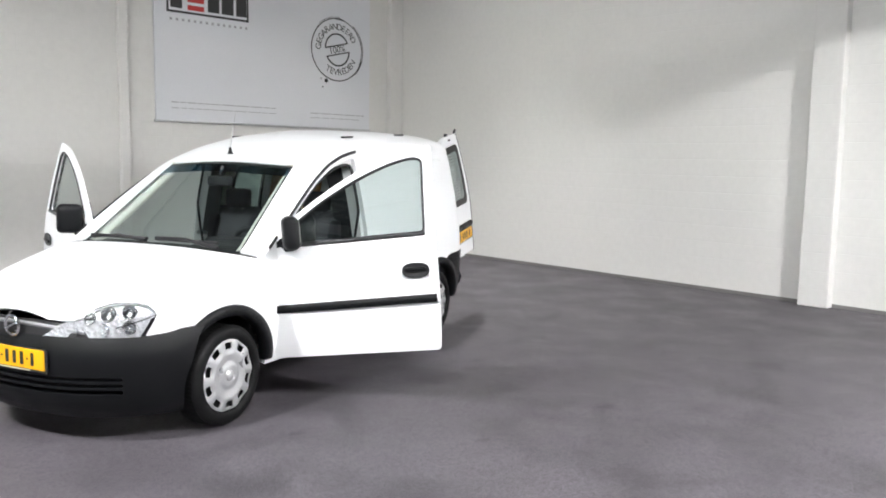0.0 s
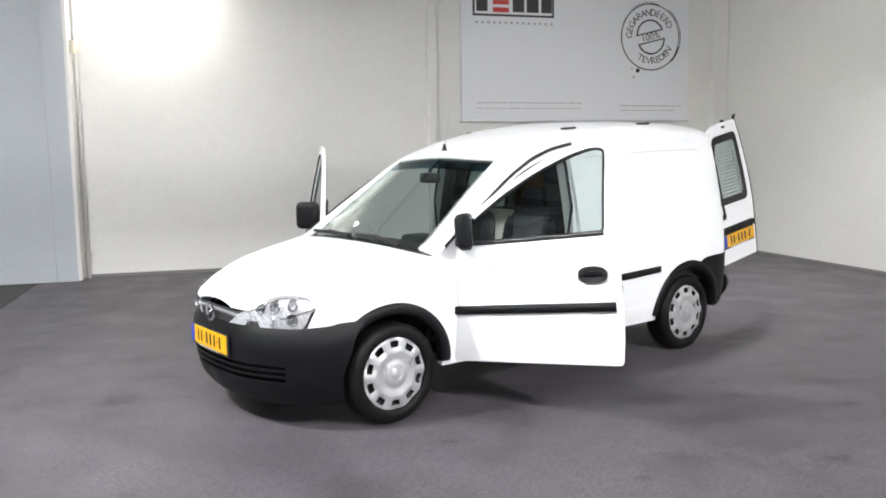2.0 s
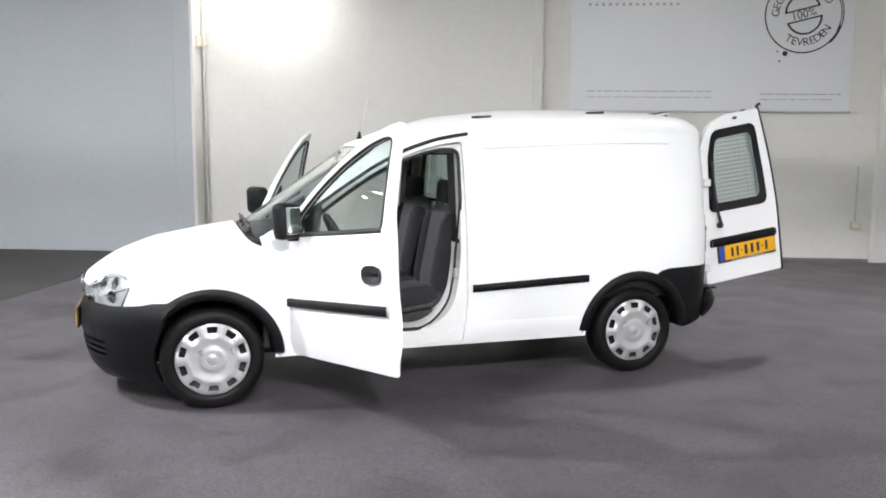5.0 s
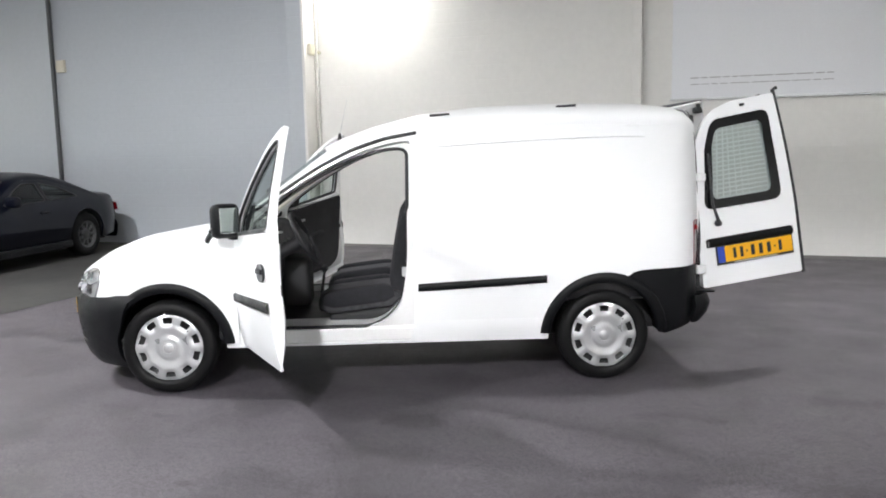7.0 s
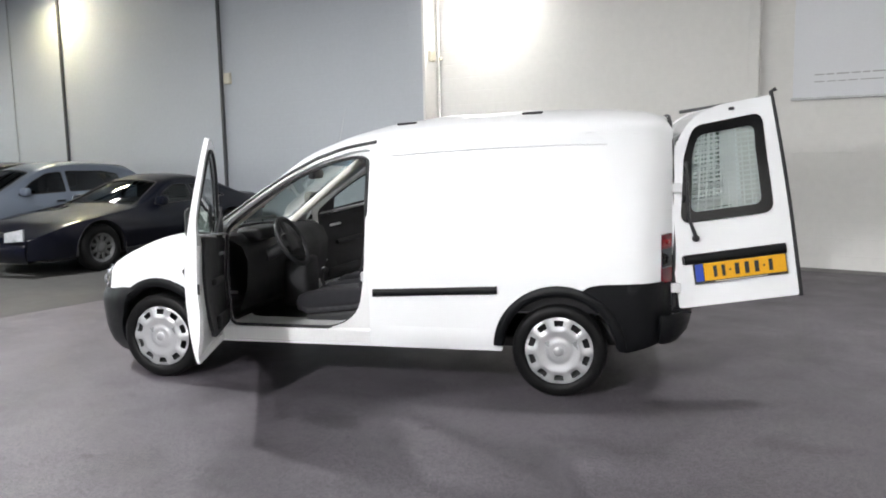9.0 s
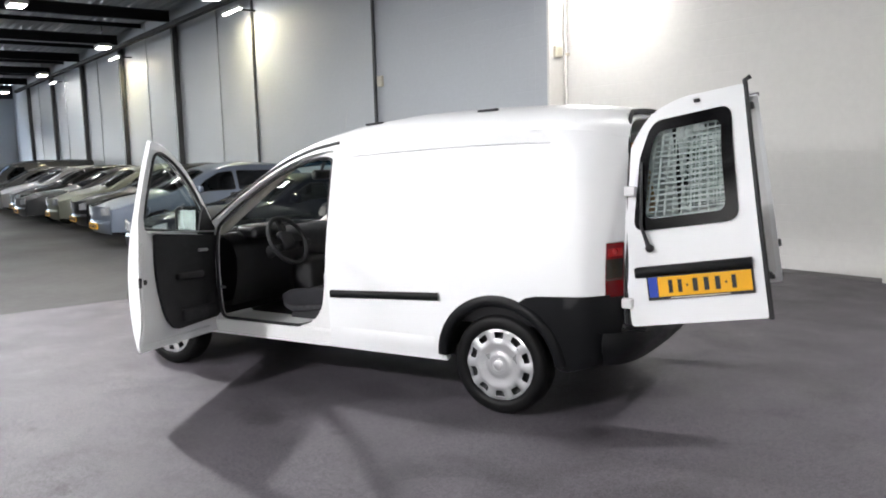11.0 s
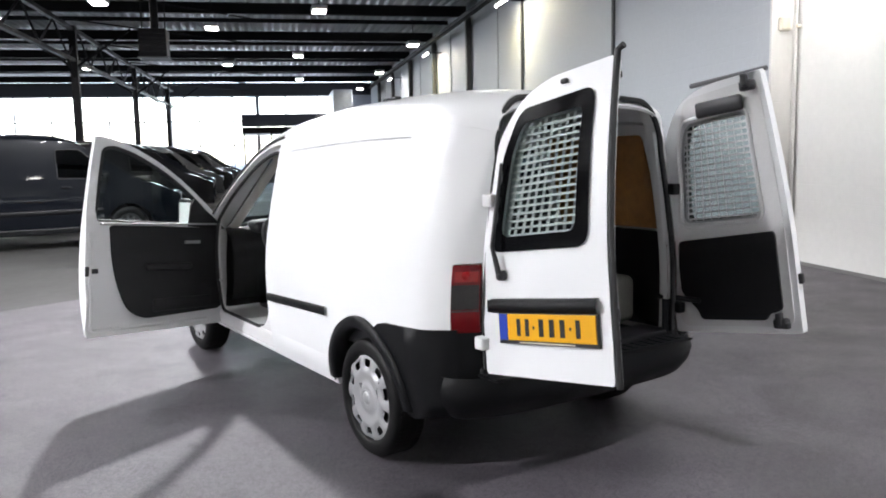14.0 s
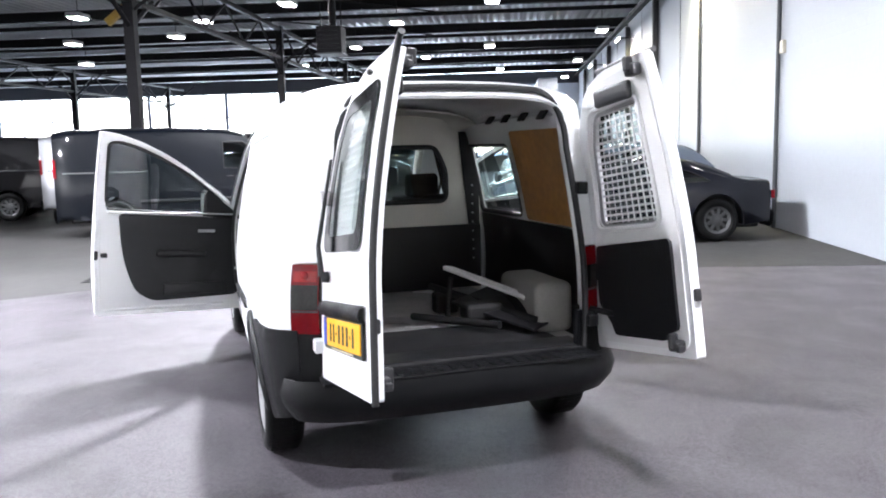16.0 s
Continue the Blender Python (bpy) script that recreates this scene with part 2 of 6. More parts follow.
CARGO_BLACK = material("black_cargo_lining", (0.009, 0.009, 0.0105), 0.36, vary=0.3, scale=4, fine=60, bump=0.2, bump_scale=120)
CARGO_FLOOR = material("grey_cargo_floor", (0.70, 0.69, 0.69), 0.26, vary=0.25, scale=3, fine=60, bump=0.03, bump_scale=60, spec=0.9)
YELLOW = material("yellow_plate", (0.77, 0.385, 0.003), 0.4, vary=0.04)
PLATE_BLUE = material("blue_plate_strip", (0.02, 0.06, 0.4), 0.4, vary=0.05)
INK = material("black_ink", (0.015, 0.015, 0.016), 0.5, vary=0.1)
RED_LENS = material("red_lamp_lens", (0.15, 0.002, 0.005), 0.12, vary=0.15, scale=10, fine=60, spec=0.25, coat=0.15)
SMOKE_LENS = material("smoked_lamp_lens", (0.022, 0.02, 0.02), 0.15, vary=0.3, scale=14, spec=0.3, coat=0.15)
MIRROR = material("mirror_glass", (0.85, 0.87, 0.87), 0.03, metal=1.0, vary=0.01, rvary=0.01)
BANNER = material("silver_banner_board", (0.66, 0.67, 0.70), 0.42, metal=0.0, rvary=0.02, vary=0.03, scale=0.8, fine=30)
INK_RED = material("red_print", (0.5, 0.03, 0.03), 0.5, vary=0.05)
GREY_PRINT = material("grey_print", (0.33, 0.33, 0.345), 0.5, vary=0.05)
CABLE_BOX = material("cream_plastic_box", (0.6, 0.56, 0.45), 0.5, vary=0.06)
LAMP_GLOW = glowing("lamp_tube_glow", (1.0, 0.97, 0.9), 6.0)


# ---------------------------------------------------------------- mesh tools
class Geo:
    """Vertices and faces of one mesh in the making."""

    def __init__(self):
        self.v, self.f, self.s = [], [], []

    def add(self, verts, faces, smooth=False, m=None):
        base = len(self.v)
        self.v += [tuple(m @ Vector(p)) if m else tuple(p) for p in verts]
        self.f += [tuple(base + i for i in f) for f in faces]
        self.s += [smooth] * len(faces)
        return self

    def bm(self, bm, smooth=False, m=None):
        bm.verts.index_update()
        self.add([v.co.copy() for v in bm.verts], [[v.index for v in f.verts] for f in bm.faces], smooth, m)
        bm.free()
        return self

    def box(self, c, size, r=0.0, m=None, seg=2, smooth=False):
        bm = bmesh.new()
        bmesh.ops.create_cube(bm, size=1)
        for v in bm.verts:
            v.co = Vector((v.co.x * size[0], v.co.y * size[1], v.co.z * size[2]))
        if r > 0:
            bmesh.ops.bevel(bm, geom=bm.edges[:], offset=min(r, 0.49 * min(size)), segments=seg, affect="EDGES", profile=0.5)
        t = Matrix.Translation(c)
        return self.bm(bm, smooth, (m @ t) if m else t)

    def ring(self, rows, closed_u=False, closed_v=False, smooth=True, m=None, flip=False):
        """A skin over rows of points, each row as long as the next."""
        nr, nc = len(rows), len(rows[0])
        faces = []
        for i in range(nr if closed_v else nr - 1):
            for j in range(nc if closed_u else nc - 1):
                a, b = i * nc + j, i * nc + (j + 1) % nc
                c, d = ((i + 1) % nr) * nc + (j + 1) % nc, ((i + 1) % nr) * nc + j
                faces.append((a, d, c, b) if flip else (a, b, c, d))
        return self.add([p for r in rows for p in r], faces, smooth, m)

    def lathe(self, profile, n=32, m=None, smooth=True):
        """Profile of (radius, height) turned about z."""
        rows = [[(r * math.cos(2 * math.pi * k / n), r * math.sin(2 * math.pi * k / n), h) for k in range(n)] for r, h in profile]
        return self.ring(rows, closed_u=True, smooth=smooth, m=m)

    def tube(self, path, r, n=8, m=None, caps=True):
        pts = [Vector(p) for p in path]
        rows = []
        for i, p in enumerate(pts):
            d = (pts[min(i + 1, len(pts) - 1)] - pts[max(i - 1, 0)]).normalized()
            u = d.orthogonal().normalized() if i == 0 else (u - d * u.dot(d)).normalized()
            w = d.cross(u)
            rr = r[i] if isinstance(r, (list, tuple)) else r
            rows.append([p + (u * math.cos(2 * math.pi * k / n) + w * math.sin(2 * math.pi * k / n)) * rr for k in range(n)])
        self.ring(rows, closed_u=True, m=m)
        if caps:
            for row, rev in ((rows[0], True), (rows[-1], False)):
                idx = list(range(n))
                self.add(row, [idx[::-1] if rev else idx], False, m)
        return self

    def prism(self, poly, lo, hi, m=None):
        """A flat outline in x, y given thickness along z."""
        n = len(poly)
        self.add([(x, y, lo) for x, y in poly], [list(range(n))[::-1]], False, m)
        self.add([(x, y, hi) for x, y in poly], [list(range(n))], False, m)
        self.add([(x, y, lo) for x, y in poly] + [(x, y, hi) for x, y in poly], [(i, (i + 1) % n, n + (i + 1) % n, n + i) for i in range(n)], False, m)
        return self

    def mesh(self, name):
        me = bpy.data.meshes.new(name)
        me.from_pydata(self.v, [], self.f)
        me.polygons.foreach_set("use_smooth", self.s)
        me.update()
        return me


def part(name, geo, mat, parent=None, label="", m=None):
    """One mesh object, under a thing or a part."""
    me = geo.mesh(name)
    me.materials.append(mat)
    ob = new(name, me)
    if parent:
        ob.parent = parent
    if m:
        ob.matrix_basis = m
    if label:
        ob["label"] = label
    return ob


def thing(name, label, category, m=None, group="", kind=""):
    ob = new(name)
    ob.empty_display_size = 0.2
    if m:
        ob.matrix_basis = m
    return tagged(ob, label, category, group, kind)


def structure(name, geo, mat, label, category):
    return tagged(part(name, geo, mat), label, category, kind="structure")


def lerp_table(table, x):
    return float(np.interp(x, [a for a, _ in table], [b for _, b in table]))


def smooth_table(table, step=0.02, width=0.09):
    """The same table with its corners rounded off."""
    lo, hi = table[0][0], table[-1][0]
    xs = np.arange(lo, hi + step, step)
    ks = np.linspace(-width, width, 9)
    ws = np.cos(ks / width * math.pi / 2) ** 2 + 1e-6
    px, py = [a for a, _ in table], [b for _, b in table]
    ys = sum(w * np.interp(np.clip(xs + k, lo, hi), px, py) for k, w in zip(ks, ws)) / ws.sum()
    ys[0], ys[-1] = py[0], py[-1]
    return list(zip(xs.tolist(), ys.tolist()))


def inside(poly, x, y):
    hit, n = False, len(poly)
    for i in range(n):
        (x1, y1), (x2, y2) = poly[i], poly[i - 1]
        if (y1 > y) != (y2 > y) and x < (x2 - x1) * (y - y1) / (y2 - y1) + x1:
            hit = not hit
    return hit


def resample(poly, step):
    out, n = [], len(poly)
    for i in range(n):
        a, b = np.array(poly[i]), np.array(poly[(i + 1) % n])
        k = max(1, int(round(np.linalg.norm(b - a) / step)))
        out += [tuple(a + (b - a) * j / k) for j in range(k)]
    return out


def rounded(poly, r, seg=5):
    """An outline with its corners rounded; r is one radius or one for each corner."""
    out, n = [], len(poly)
    for i in range(n):
        p, a, b = Vector(poly[i]), Vector(poly[i - 1]), Vector(poly[(i + 1) % n])
        rr = r[i] if isinstance(r, (list, tuple)) else r
        d1, d2 = (a - p), (b - p)
        k = min(rr, 0.48 * d1.length, 0.48 * d2.length)
        if k < 1e-4:
            out.append(tuple(p))
            continue
        s, e = p + d1.normalized() * k, p + d2.normalized() * k
        for j in range(seg + 1):
            t = j / seg
            out.append(tuple((1 - t) ** 2 * s + 2 * t * (1 - t) * p + t * t * e))
    return out


def arc(cx, cy, r, a0, a1, n=16):
    return [(cx + r * math.cos(radians(a0 + (a1 - a0) * k / n)), cy + r * math.sin(radians(a0 + (a1 - a0) * k / n))) for k in range(n + 1)]


def sheet(outline, holes, step, place, thick=0.012, flip=False, geo=None):
    """A bent sheet with holes: an outline in two parameters, laid into space by place(u, v), with thickness inwards."""
    from mathutils.geometry import delaunay_2d_cdt
    geo = geo or Geo()
    loops = [resample(outline, step)] + [resample(h, step) for h in holes]
    pts, edges = [], []
    for lp in loops:
        b = len(pts)
        pts += lp
        edges += [(b + i, b + (i + 1) % len(lp)) for i in range(len(lp))]
    bnd = np.array(pts)
    us, vs = [p[0] for p in loops[0]], [p[1] for p in loops[0]]
    for iu in range(1, int((max(us) - min(us)) / step) + 1):
        for iv in range(1, int((max(vs) - min(vs)) / step) + 1):
            u, v = min(us) + iu * step, min(vs) + iv * step
            if inside(loops[0], u, v) and not any(inside(h, u, v) for h in loops[1:]) and np.min((bnd[:, 0] - u) ** 2 + (bnd[:, 1] - v) ** 2) > (0.55 * step) ** 2:
                pts.append((u, v))
    vv, ee, ff, *_ = delaunay_2d_cdt([Vector(p) for p in pts], edges, [], 0, 1e-6)
    keep = []
    for f in ff:
        cx, cy = sum(vv[i][0] for i in f) / 3, sum(vv[i][1] for i in f) / 3
        if inside(loops[0], cx, cy) and not any(inside(h, cx, cy) for h in loops[1:]):
            keep.append(tuple(f)[::-1] if flip else tuple(f))
    outer = [Vector(place(p[0], p[1])) for p in vv]
    normal = [Vector((0, 0, 0)) for _ in outer]
    for f in keep:
        c = (outer[f[1]] - outer[f[0]]).cross(outer[f[2]] - outer[f[0]])
        for i in f:
            normal[i] += c
    deep = [thick(p[0], p[1]) if callable(thick) else thick for p in vv]
    inner = [p - n.normalized() * d if n.length > 0 else p for p, n, d in zip(outer, normal, deep)]
    used = sorted({i for f in keep for i in f})
    at = {i: k for k, i in enumerate(used)}
    geo.add([outer[i] for i in used], [[at[i] for i in f] for f in keep], True)
    if thick:
        geo.add([inner[i] for i in used], [[at[i] for i in f[::-1]] for f in keep], True)
        count = {}
        for f in keep:
            for a, b in zip(f, f[1:] + f[:1]):
                count[(a, b)] = 1
        for a, b in count:
            if (b, a) not in count:
                geo.add([outer[a], outer[b], inner[b], inner[a]], [(3, 2, 1, 0)], False)
    return geo


# ---------------------------------------------------------------- hall
X_EAST, Y_NORTH, Y_NORTH_W, X_STEP, X_WEST, Y_SOUTH, Z_ROOF = 5.93, 5.67, 5.36, -3.6, -46.0, -38.0, 6.0

structure("ground", Geo().box((-20, -15, -0.55), (400, 400, 0.5)), material("yard_asphalt", (0.06, 0.06, 0.06), 0.9), "grey asphalt yard outside the hall", "ground")
structure("floor", Geo().box(((X_WEST + X_EAST) / 2, (Y_SOUTH + Y_NORTH) / 2, -0.16), (X_EAST - X_WEST, Y_NORTH - Y_SOUTH, 0.3)), CONCRETE, "worn polished grey concrete hall floor", "floor")
carpet_outline = rounded([(X_EAST, Y_NORTH), (X_STEP, Y_NORTH), (X_STEP, 5.36), (-4.1, 5.36), (-4.12, -2.1), (-2.4, -4.25), (-0.2, -6.6), (2.0, -12.0), (X_EAST, -12.0)], 0.0)
structure("carpet", Geo().prism(carpet_outline[::-1], -0.006, 0.0), CARPET, "dark purple-grey needle-felt carpet on the floor", "carpet")
structure("carpet_trim", Geo().box((-4.127, 1.63, -0.003), (0.018, 7.46, 0.006), 0.002), SEAL, "thin dark rubber carpet edging strip", "trim")

structure("wall_north", Geo().box(((X_STEP + X_EAST) / 2, Y_NORTH + 0.15, 3.0), (X_EAST - X_STEP, 0.3, 6.0)), WALL_WHITE, "off-white painted block wall with faint courses", "wall")
structure("wall_north_west", Geo().box(((X_WEST + X_STEP) / 2 - 0.015, Y_NORTH_W + 0.3, 3.0), (X_STEP - X_WEST - 0.03, 0.6, 6.0)), WALL_COOL, "pale grey-blue painted wall of flat panels", "wall")
structure("wall_east", Geo().box((X_EAST + 0.15, (Y_SOUTH + Y_NORTH) / 2, 3.0), (0.3, Y_NORTH - Y_SOUTH + 0.6, 6.0)), WALL_WHITE, "off-white painted block wall beside the van", "wall")
structure("wall_south", Geo().box(((X_WEST + X_EAST) / 2, Y_SOUTH - 0.15, 3.0), (X_EAST - X_WEST, 0.3, 6.0)), WALL_COOL, "pale grey painted hall wall", "wall")
structure("pillar_east", Geo().box((X_EAST - 0.07, -1.71, 3.0), (0.14, 0.33, 6.0), 0.012), WALL_WHITE, "square off-white painted wall pillar", "pillar")
structure("pillar_corner", Geo().box((5.79, Y_NORTH - 0.06, 3.0), (0.26, 0.12, 6.0), 0.012), WALL_WHITE, "off-white painted pillar in the corner", "pillar")
structure("pillar_north", Geo().box((1.12, Y_NORTH - 0.04, 3.0), (0.13, 0.08, 6.0), 0.012), WALL_WHITE, "slim off-white painted wall pillar", "pillar")
structure("pillar_step", Geo().box((X_STEP - 0.15, Y_NORTH_W - 0.015, 3.0), (0.28, 0.03, 6.0), 0.012), WALL_COOL, "pale grey wall pillar at the carpet's edge", "pillar")

structure("pillar_return", Geo().box((X_STEP - 0.012, (Y_NORTH + Y_NORTH_W) / 2 - 0.018, 3.0), (0.05, Y_NORTH - Y_NORTH_W + 0.03, 5.98), 0.01), WALL_WHITE, "cream painted return of the stepped wall", "pillar")

# skirting joint where wall and carpet meet
structure("baseboard", Geo().box((1.1, Y_NORTH - 0.006, 0.02), (9.3, 0.012, 0.04)).box((X_EAST - 0.006, -2, 0.02), (0.012, 15.2, 0.04)), material("grey_skirting", (0.16, 0.155, 0.15), 0.7), "narrow grey skirting strip", "baseboard")

# corrugated roof deck
ys = np.arange(Y_SOUTH, Y_NORTH + 0.3, 0.07)
zig = [(0, 0, 1, 1)[k % 4] * 0.07 for k in range(len(ys))]
deck = Geo().ring([[(X_WEST - 0.3, y, Z_ROOF + h) for y, h in zip(ys, zig)], [(X_EAST + 0.3, y, Z_ROOF + h) for y, h in zip(ys, zig)]], smooth=False)
deck.box(((X_WEST + X_EAST) / 2, (Y_SOUTH + Y_NORTH) / 2, Z_ROOF + 0.2), (X_EAST - X_WEST + 1.2, Y_NORTH - Y_SOUTH + 1.2, 0.12))
structure("ceiling", deck, DECK, "corrugated galvanised steel roof deck", "ceiling")


JOINT = material("joint_grey", (0.34, 0.36, 0.38), 0.6)


def i_beam(length, h, w, t=0.014):
    return Geo().box((0, 0, h / 2 - t / 2), (w, length, t)).box((0, 0, -h / 2 + t / 2), (w, length, t)).box((0, 0, 0), (t, length, h - 2 * t))


mid_y, len_y = (Y_SOUTH + Y_NORTH_W) / 2, Y_NORTH_W - Y_SOUTH
COLUMN_GREY = material("grey_painted_column", (0.05, 0.053, 0.058), 0.5, vary=0.2)
beam_x = [X_COL + BAY - BAY * k for k in range(9)]
for k, x in enumerate(beam_x):
    b = tagged(part("roof_beam", i_beam(len_y - 0.02, 0.32, 0.18), DARK_STEEL, m=pose(x, mid_y, 5.82)), "dark painted steel roof beam", "beam", "roof beams", "structure")
    if x < -4:
        p = tagged(part("roof_purlin", i_beam(len_y - 0.02, 0.13, 0.10), DARK_STEEL, m=pose(x + BAY / 2, mid_y, 5.92)), "slim dark steel roof purlin", "beam", "roof purlins", "structure")
        c = Geo().box((0, 0, 0), (0.16, 0.16, 5.56), 0.01)
        tagged(part("wall_column", c, COLUMN_GREY, m=pose(x + 0.5, Y_NORTH_W - 0.09, 2.78)) if k >= 4 else part("wall_column", Geo().tube([(0, 0, -2.78), (0, 0, 2.78)], 0.035, 10), COLUMN_GREY, m=pose(x + (0.4 if x < -10 else 0.32), Y_NORTH_W - 0.045, 2.78)), "dark steel column against the wall", "column", "wall columns", "structure")
for x in (-16.0, -22.0, -28.0, -33.5, -39.0):
    tagged(part("wall_joint", Geo().box((0, 0, 0), (0.03, 0.02, 5.9), 0.006), JOINT, m=pose(x, Y_NORTH_W - 0.014, 2.95)), "grey cover strip on a wall joint", "trim", "wall joints", "structure")

# lattice girder on columns along the hall
for gy in (-6.65, -20.0, -33.0):
    g = thing("lattice_girder", "dark steel lattice girder under the roof", "girder", kind="structure")
    part("top_chord", Geo().box((-20, gy, 5.5), (51.6, 0.14, 0.12)), DARK_STEEL, g)
    part("bottom_chord", Geo().box((-20, gy, 4.55), (51.6, 0.14, 0.1)), DARK_STEEL, g)
    for k in range(34):
        x0, up = -45 + 1.5 * k, k % 2
        part("lattice_bar", Geo().tube([(x0, gy, 5.45 if up else 4.6), (x0 + 1.5, gy, 4.6 if up else 5.45)], 0.035, 6), DARK_STEEL, g)
    for k in range(5):
        col = thing("hall_column", "dark painted steel hall column with angled braces", "column", pose(-0.0 - 10.85 * k, gy, 0), "hall columns", "structure")
        if k == 0:
            col.matrix_basis = pose(0.6, gy - 3.0, 0)
        part("shaft", Geo().box((0, 0, 2.8), (0.22, 0.22, 5.6), 0.012), DARK_STEEL, col)
        for s in (-1, 1):
            part("brace", Geo().tube([(0, 0, 4.0), (s * 1.1, 0, 4.7)], 0.05, 6), DARK_STEEL, col)
            part("cross_brace", Geo().tube([(0, 0, 4.3), (0, s * 1.7, 5.5)], 0.04, 6), DARK_STEEL, col)
for k in range(8):
    br = [(beam_x[2] - 5.5 * k, -6.6, 5.5), (beam_x[2] - 5.5 * k - 5.4, -1.2, 5.52)]
    tagged(part("wind_brace", Geo().tube(br, 0.022, 6), DARK_STEEL), "thin steel wind brace under the roof", "brace", "wind braces", "structure")
tagged(part("cable_tray", Geo().box((-20.5, 4.75, 5.25), (42, 0.16, 0.05)).box((-20.5, 4.68, 5.3), (42, 0.012, 0.1)).box((-20.5, 4.82, 5.3), (42, 0.012, 0.1)), DARK_STEEL), "long dark cable tray under the roof", "cable tray", kind="structure")

# glazed west front
win = glass("front_glass", (0.95, 0.97, 0.98))
ALU = material("aluminium_frame", (0.20, 0.22, 0.26), 0.45, metal=0.3)
# wall band over the windows, its dark colour stands in for the dim ceiling
structure("fascia_west", Geo().box((X_WEST - 0.15, (Y_SOUTH + Y_NORTH) / 2, 5.62), (0.3, Y_NORTH - Y_SOUTH, 0.76)), material("dim_band_paint", (0.03, 0.032, 0.04), 0.6), "wall band over the glazed front, darkened to match the dim ceiling", "fascia")
structure("wall_west", Geo().box((X_WEST - 0.15, (Y_SOUTH + Y_NORTH) / 2, 0.3), (0.3, Y_NORTH - Y_SOUTH, 0.6)).box((X_WEST - 0.15, 4.6, 2.92), (0.3, 2.2, 4.64)), WALL_COOL, "glazed hall front with a low parapet", "wall")
y0 = 3.5
for k in range(8):
    w = thing("window_%d" % (k + 1), "tall bright window in a grey aluminium frame", "window", pose(X_WEST - 0.15, y0 - 5.2 * k - 2.6, 0), "front windows", "structure")
    f = Geo()
    for s in (-1, 1):
        f.box((0, s * 2.55, 2.92), (0.16, 0.12, 4.64), 0.01)
    f.box((0, 0, 5.2), (0.16, 5.2, 0.1), 0.01).box((0, 0, 0.64), (0.16, 5.2, 0.1), 0.01).box((0, 0, 3.7), (0.1, 5.2, 0.09), 0.01)
    part("window_frame", f, ALU, w)
    for y in (-0.9, 1.1):
        part("mullion", Geo().box((0.03, y, 2.92), (0.1, 0.09, 4.5), 0.01), ALU, w)
    part("transom", Geo().box((0.04, 0, 2.2), (0.09, 5.0, 0.07), 0.01), ALU, w)
    for s, (lo, hi) in enumerate(((0.7, 3.65), (3.75, 5.15))):
        part("pane", Geo().box((0, 0, (lo + hi) / 2), (0.012, 5.0, hi - lo)), win, w).visible_shadow = False

# office gallery in the far corner
gal = thing("office_gallery", "dark gallery with a rail over a glazed office", "gallery", kind="structure")
part("deck", Geo().box((-43.5, 0.6, 2.95), (4.6, 6.2, 0.35), 0.02), DARK_STEEL, gal)
part("rail_panel", Geo().box((-41.2, 0.6, 3.5), (0.06, 6.2, 0.7), 0.01), material("dark_blue_rail", (0.04, 0.05, 0.08), 0.5), gal)
for k in range(5):
    part("post", Geo().box((-41.25, -2.4 + 1.5 * k, 1.4), (0.1, 0.1, 2.8), 0.01), DARK_STEEL, gal)
part("office_wall", Geo().box((-43.0, 3.2, 4.1), (3.4, 1.1, 2.2), 0.02), material("pale_office", (0.5, 0.52, 0.55), 0.6), gal)
part("counter", Geo().box((-41.4, 0.4, 0.45), (0.5, 5.4, 0.9), 0.03), material("dark_counter", (0.05, 0.055, 0.06), 0.5), gal)


def hall_lamp(x, y, watt, z=LAMP_Z, beam=180):
    ob = thing("ceiling_light", "flat floodlight under the hall roof, some added as unseen fill", "light", pose(x, y, z), "hall floodlights")
    part("housing", Geo().box((0, 0, 0.09), (0.62, 0.4, 0.12), 0.03), STEEL, ob)
    part("diffuser", Geo().box((0, 0, 0.022), (0.54, 0.32, 0.012), 0.004), LAMP_GLOW, ob, "bright glowing diffuser")
    part("rod", Geo().tube([(0, 0, 0.14), (0, 0, Z_ROOF - z + 0.09)], 0.012, 6), DARK_STEEL, ob)
    if watt:
        lamp_light(x, y, z + 0.005, watt).data.spread = radians(beam)


for x, y, watt in LAMPS:
    hall_lamp(x, y, watt)
hall_lamp(-2.62, 5.16, 0.9, 3.98)
# out of sight, added with a narrow beam to lift floor and load bay
hall_lamp(3.6, 2.35, 6.0, beam=84)

for x in (-13.6, -23.6, -33.0):
    wl = thing("wall_washer", "slim warm strip lamp close to the wall top", "light", pose(x, 4.78, 5.0), "strip lamps along the wall")
    part("housing", Geo().box((0, 0, 0.04), (1.1, 0.12, 0.07), 0.015), STEEL, wl)
    part("tube", Geo().tube([(-0.5, 0, -0.012), (0.5, 0, -0.012)], 0.016, 8), LAMP_GLOW, wl, "glowing lamp tube")
    part("bracket", Geo().box((0, 0.29, 0.06), (0.06, 0.58, 0.04), 0.008), DARK_STEEL, wl)
    if x > -30:
        lamp_light(x, 4.78, 4.96, 5.0, 0.9, 0.08, (1.0, 0.86, 0.42))

uh = thing("unit_heater", "dark boxy unit heater hung under the roof", "heater", pose(-14.1, -3.23, 4.05))
part("casing", Geo().box((0, 0, 0), (0.62, 0.60, 0.62), 0.03), DARK_STEEL, uh)
for k in range(5):
    part("louvre", Geo().box((0.325, 0, -0.2 + 0.1 * k), (0.03, 0.52, 0.03), 0.006), DARK_STEEL, uh)
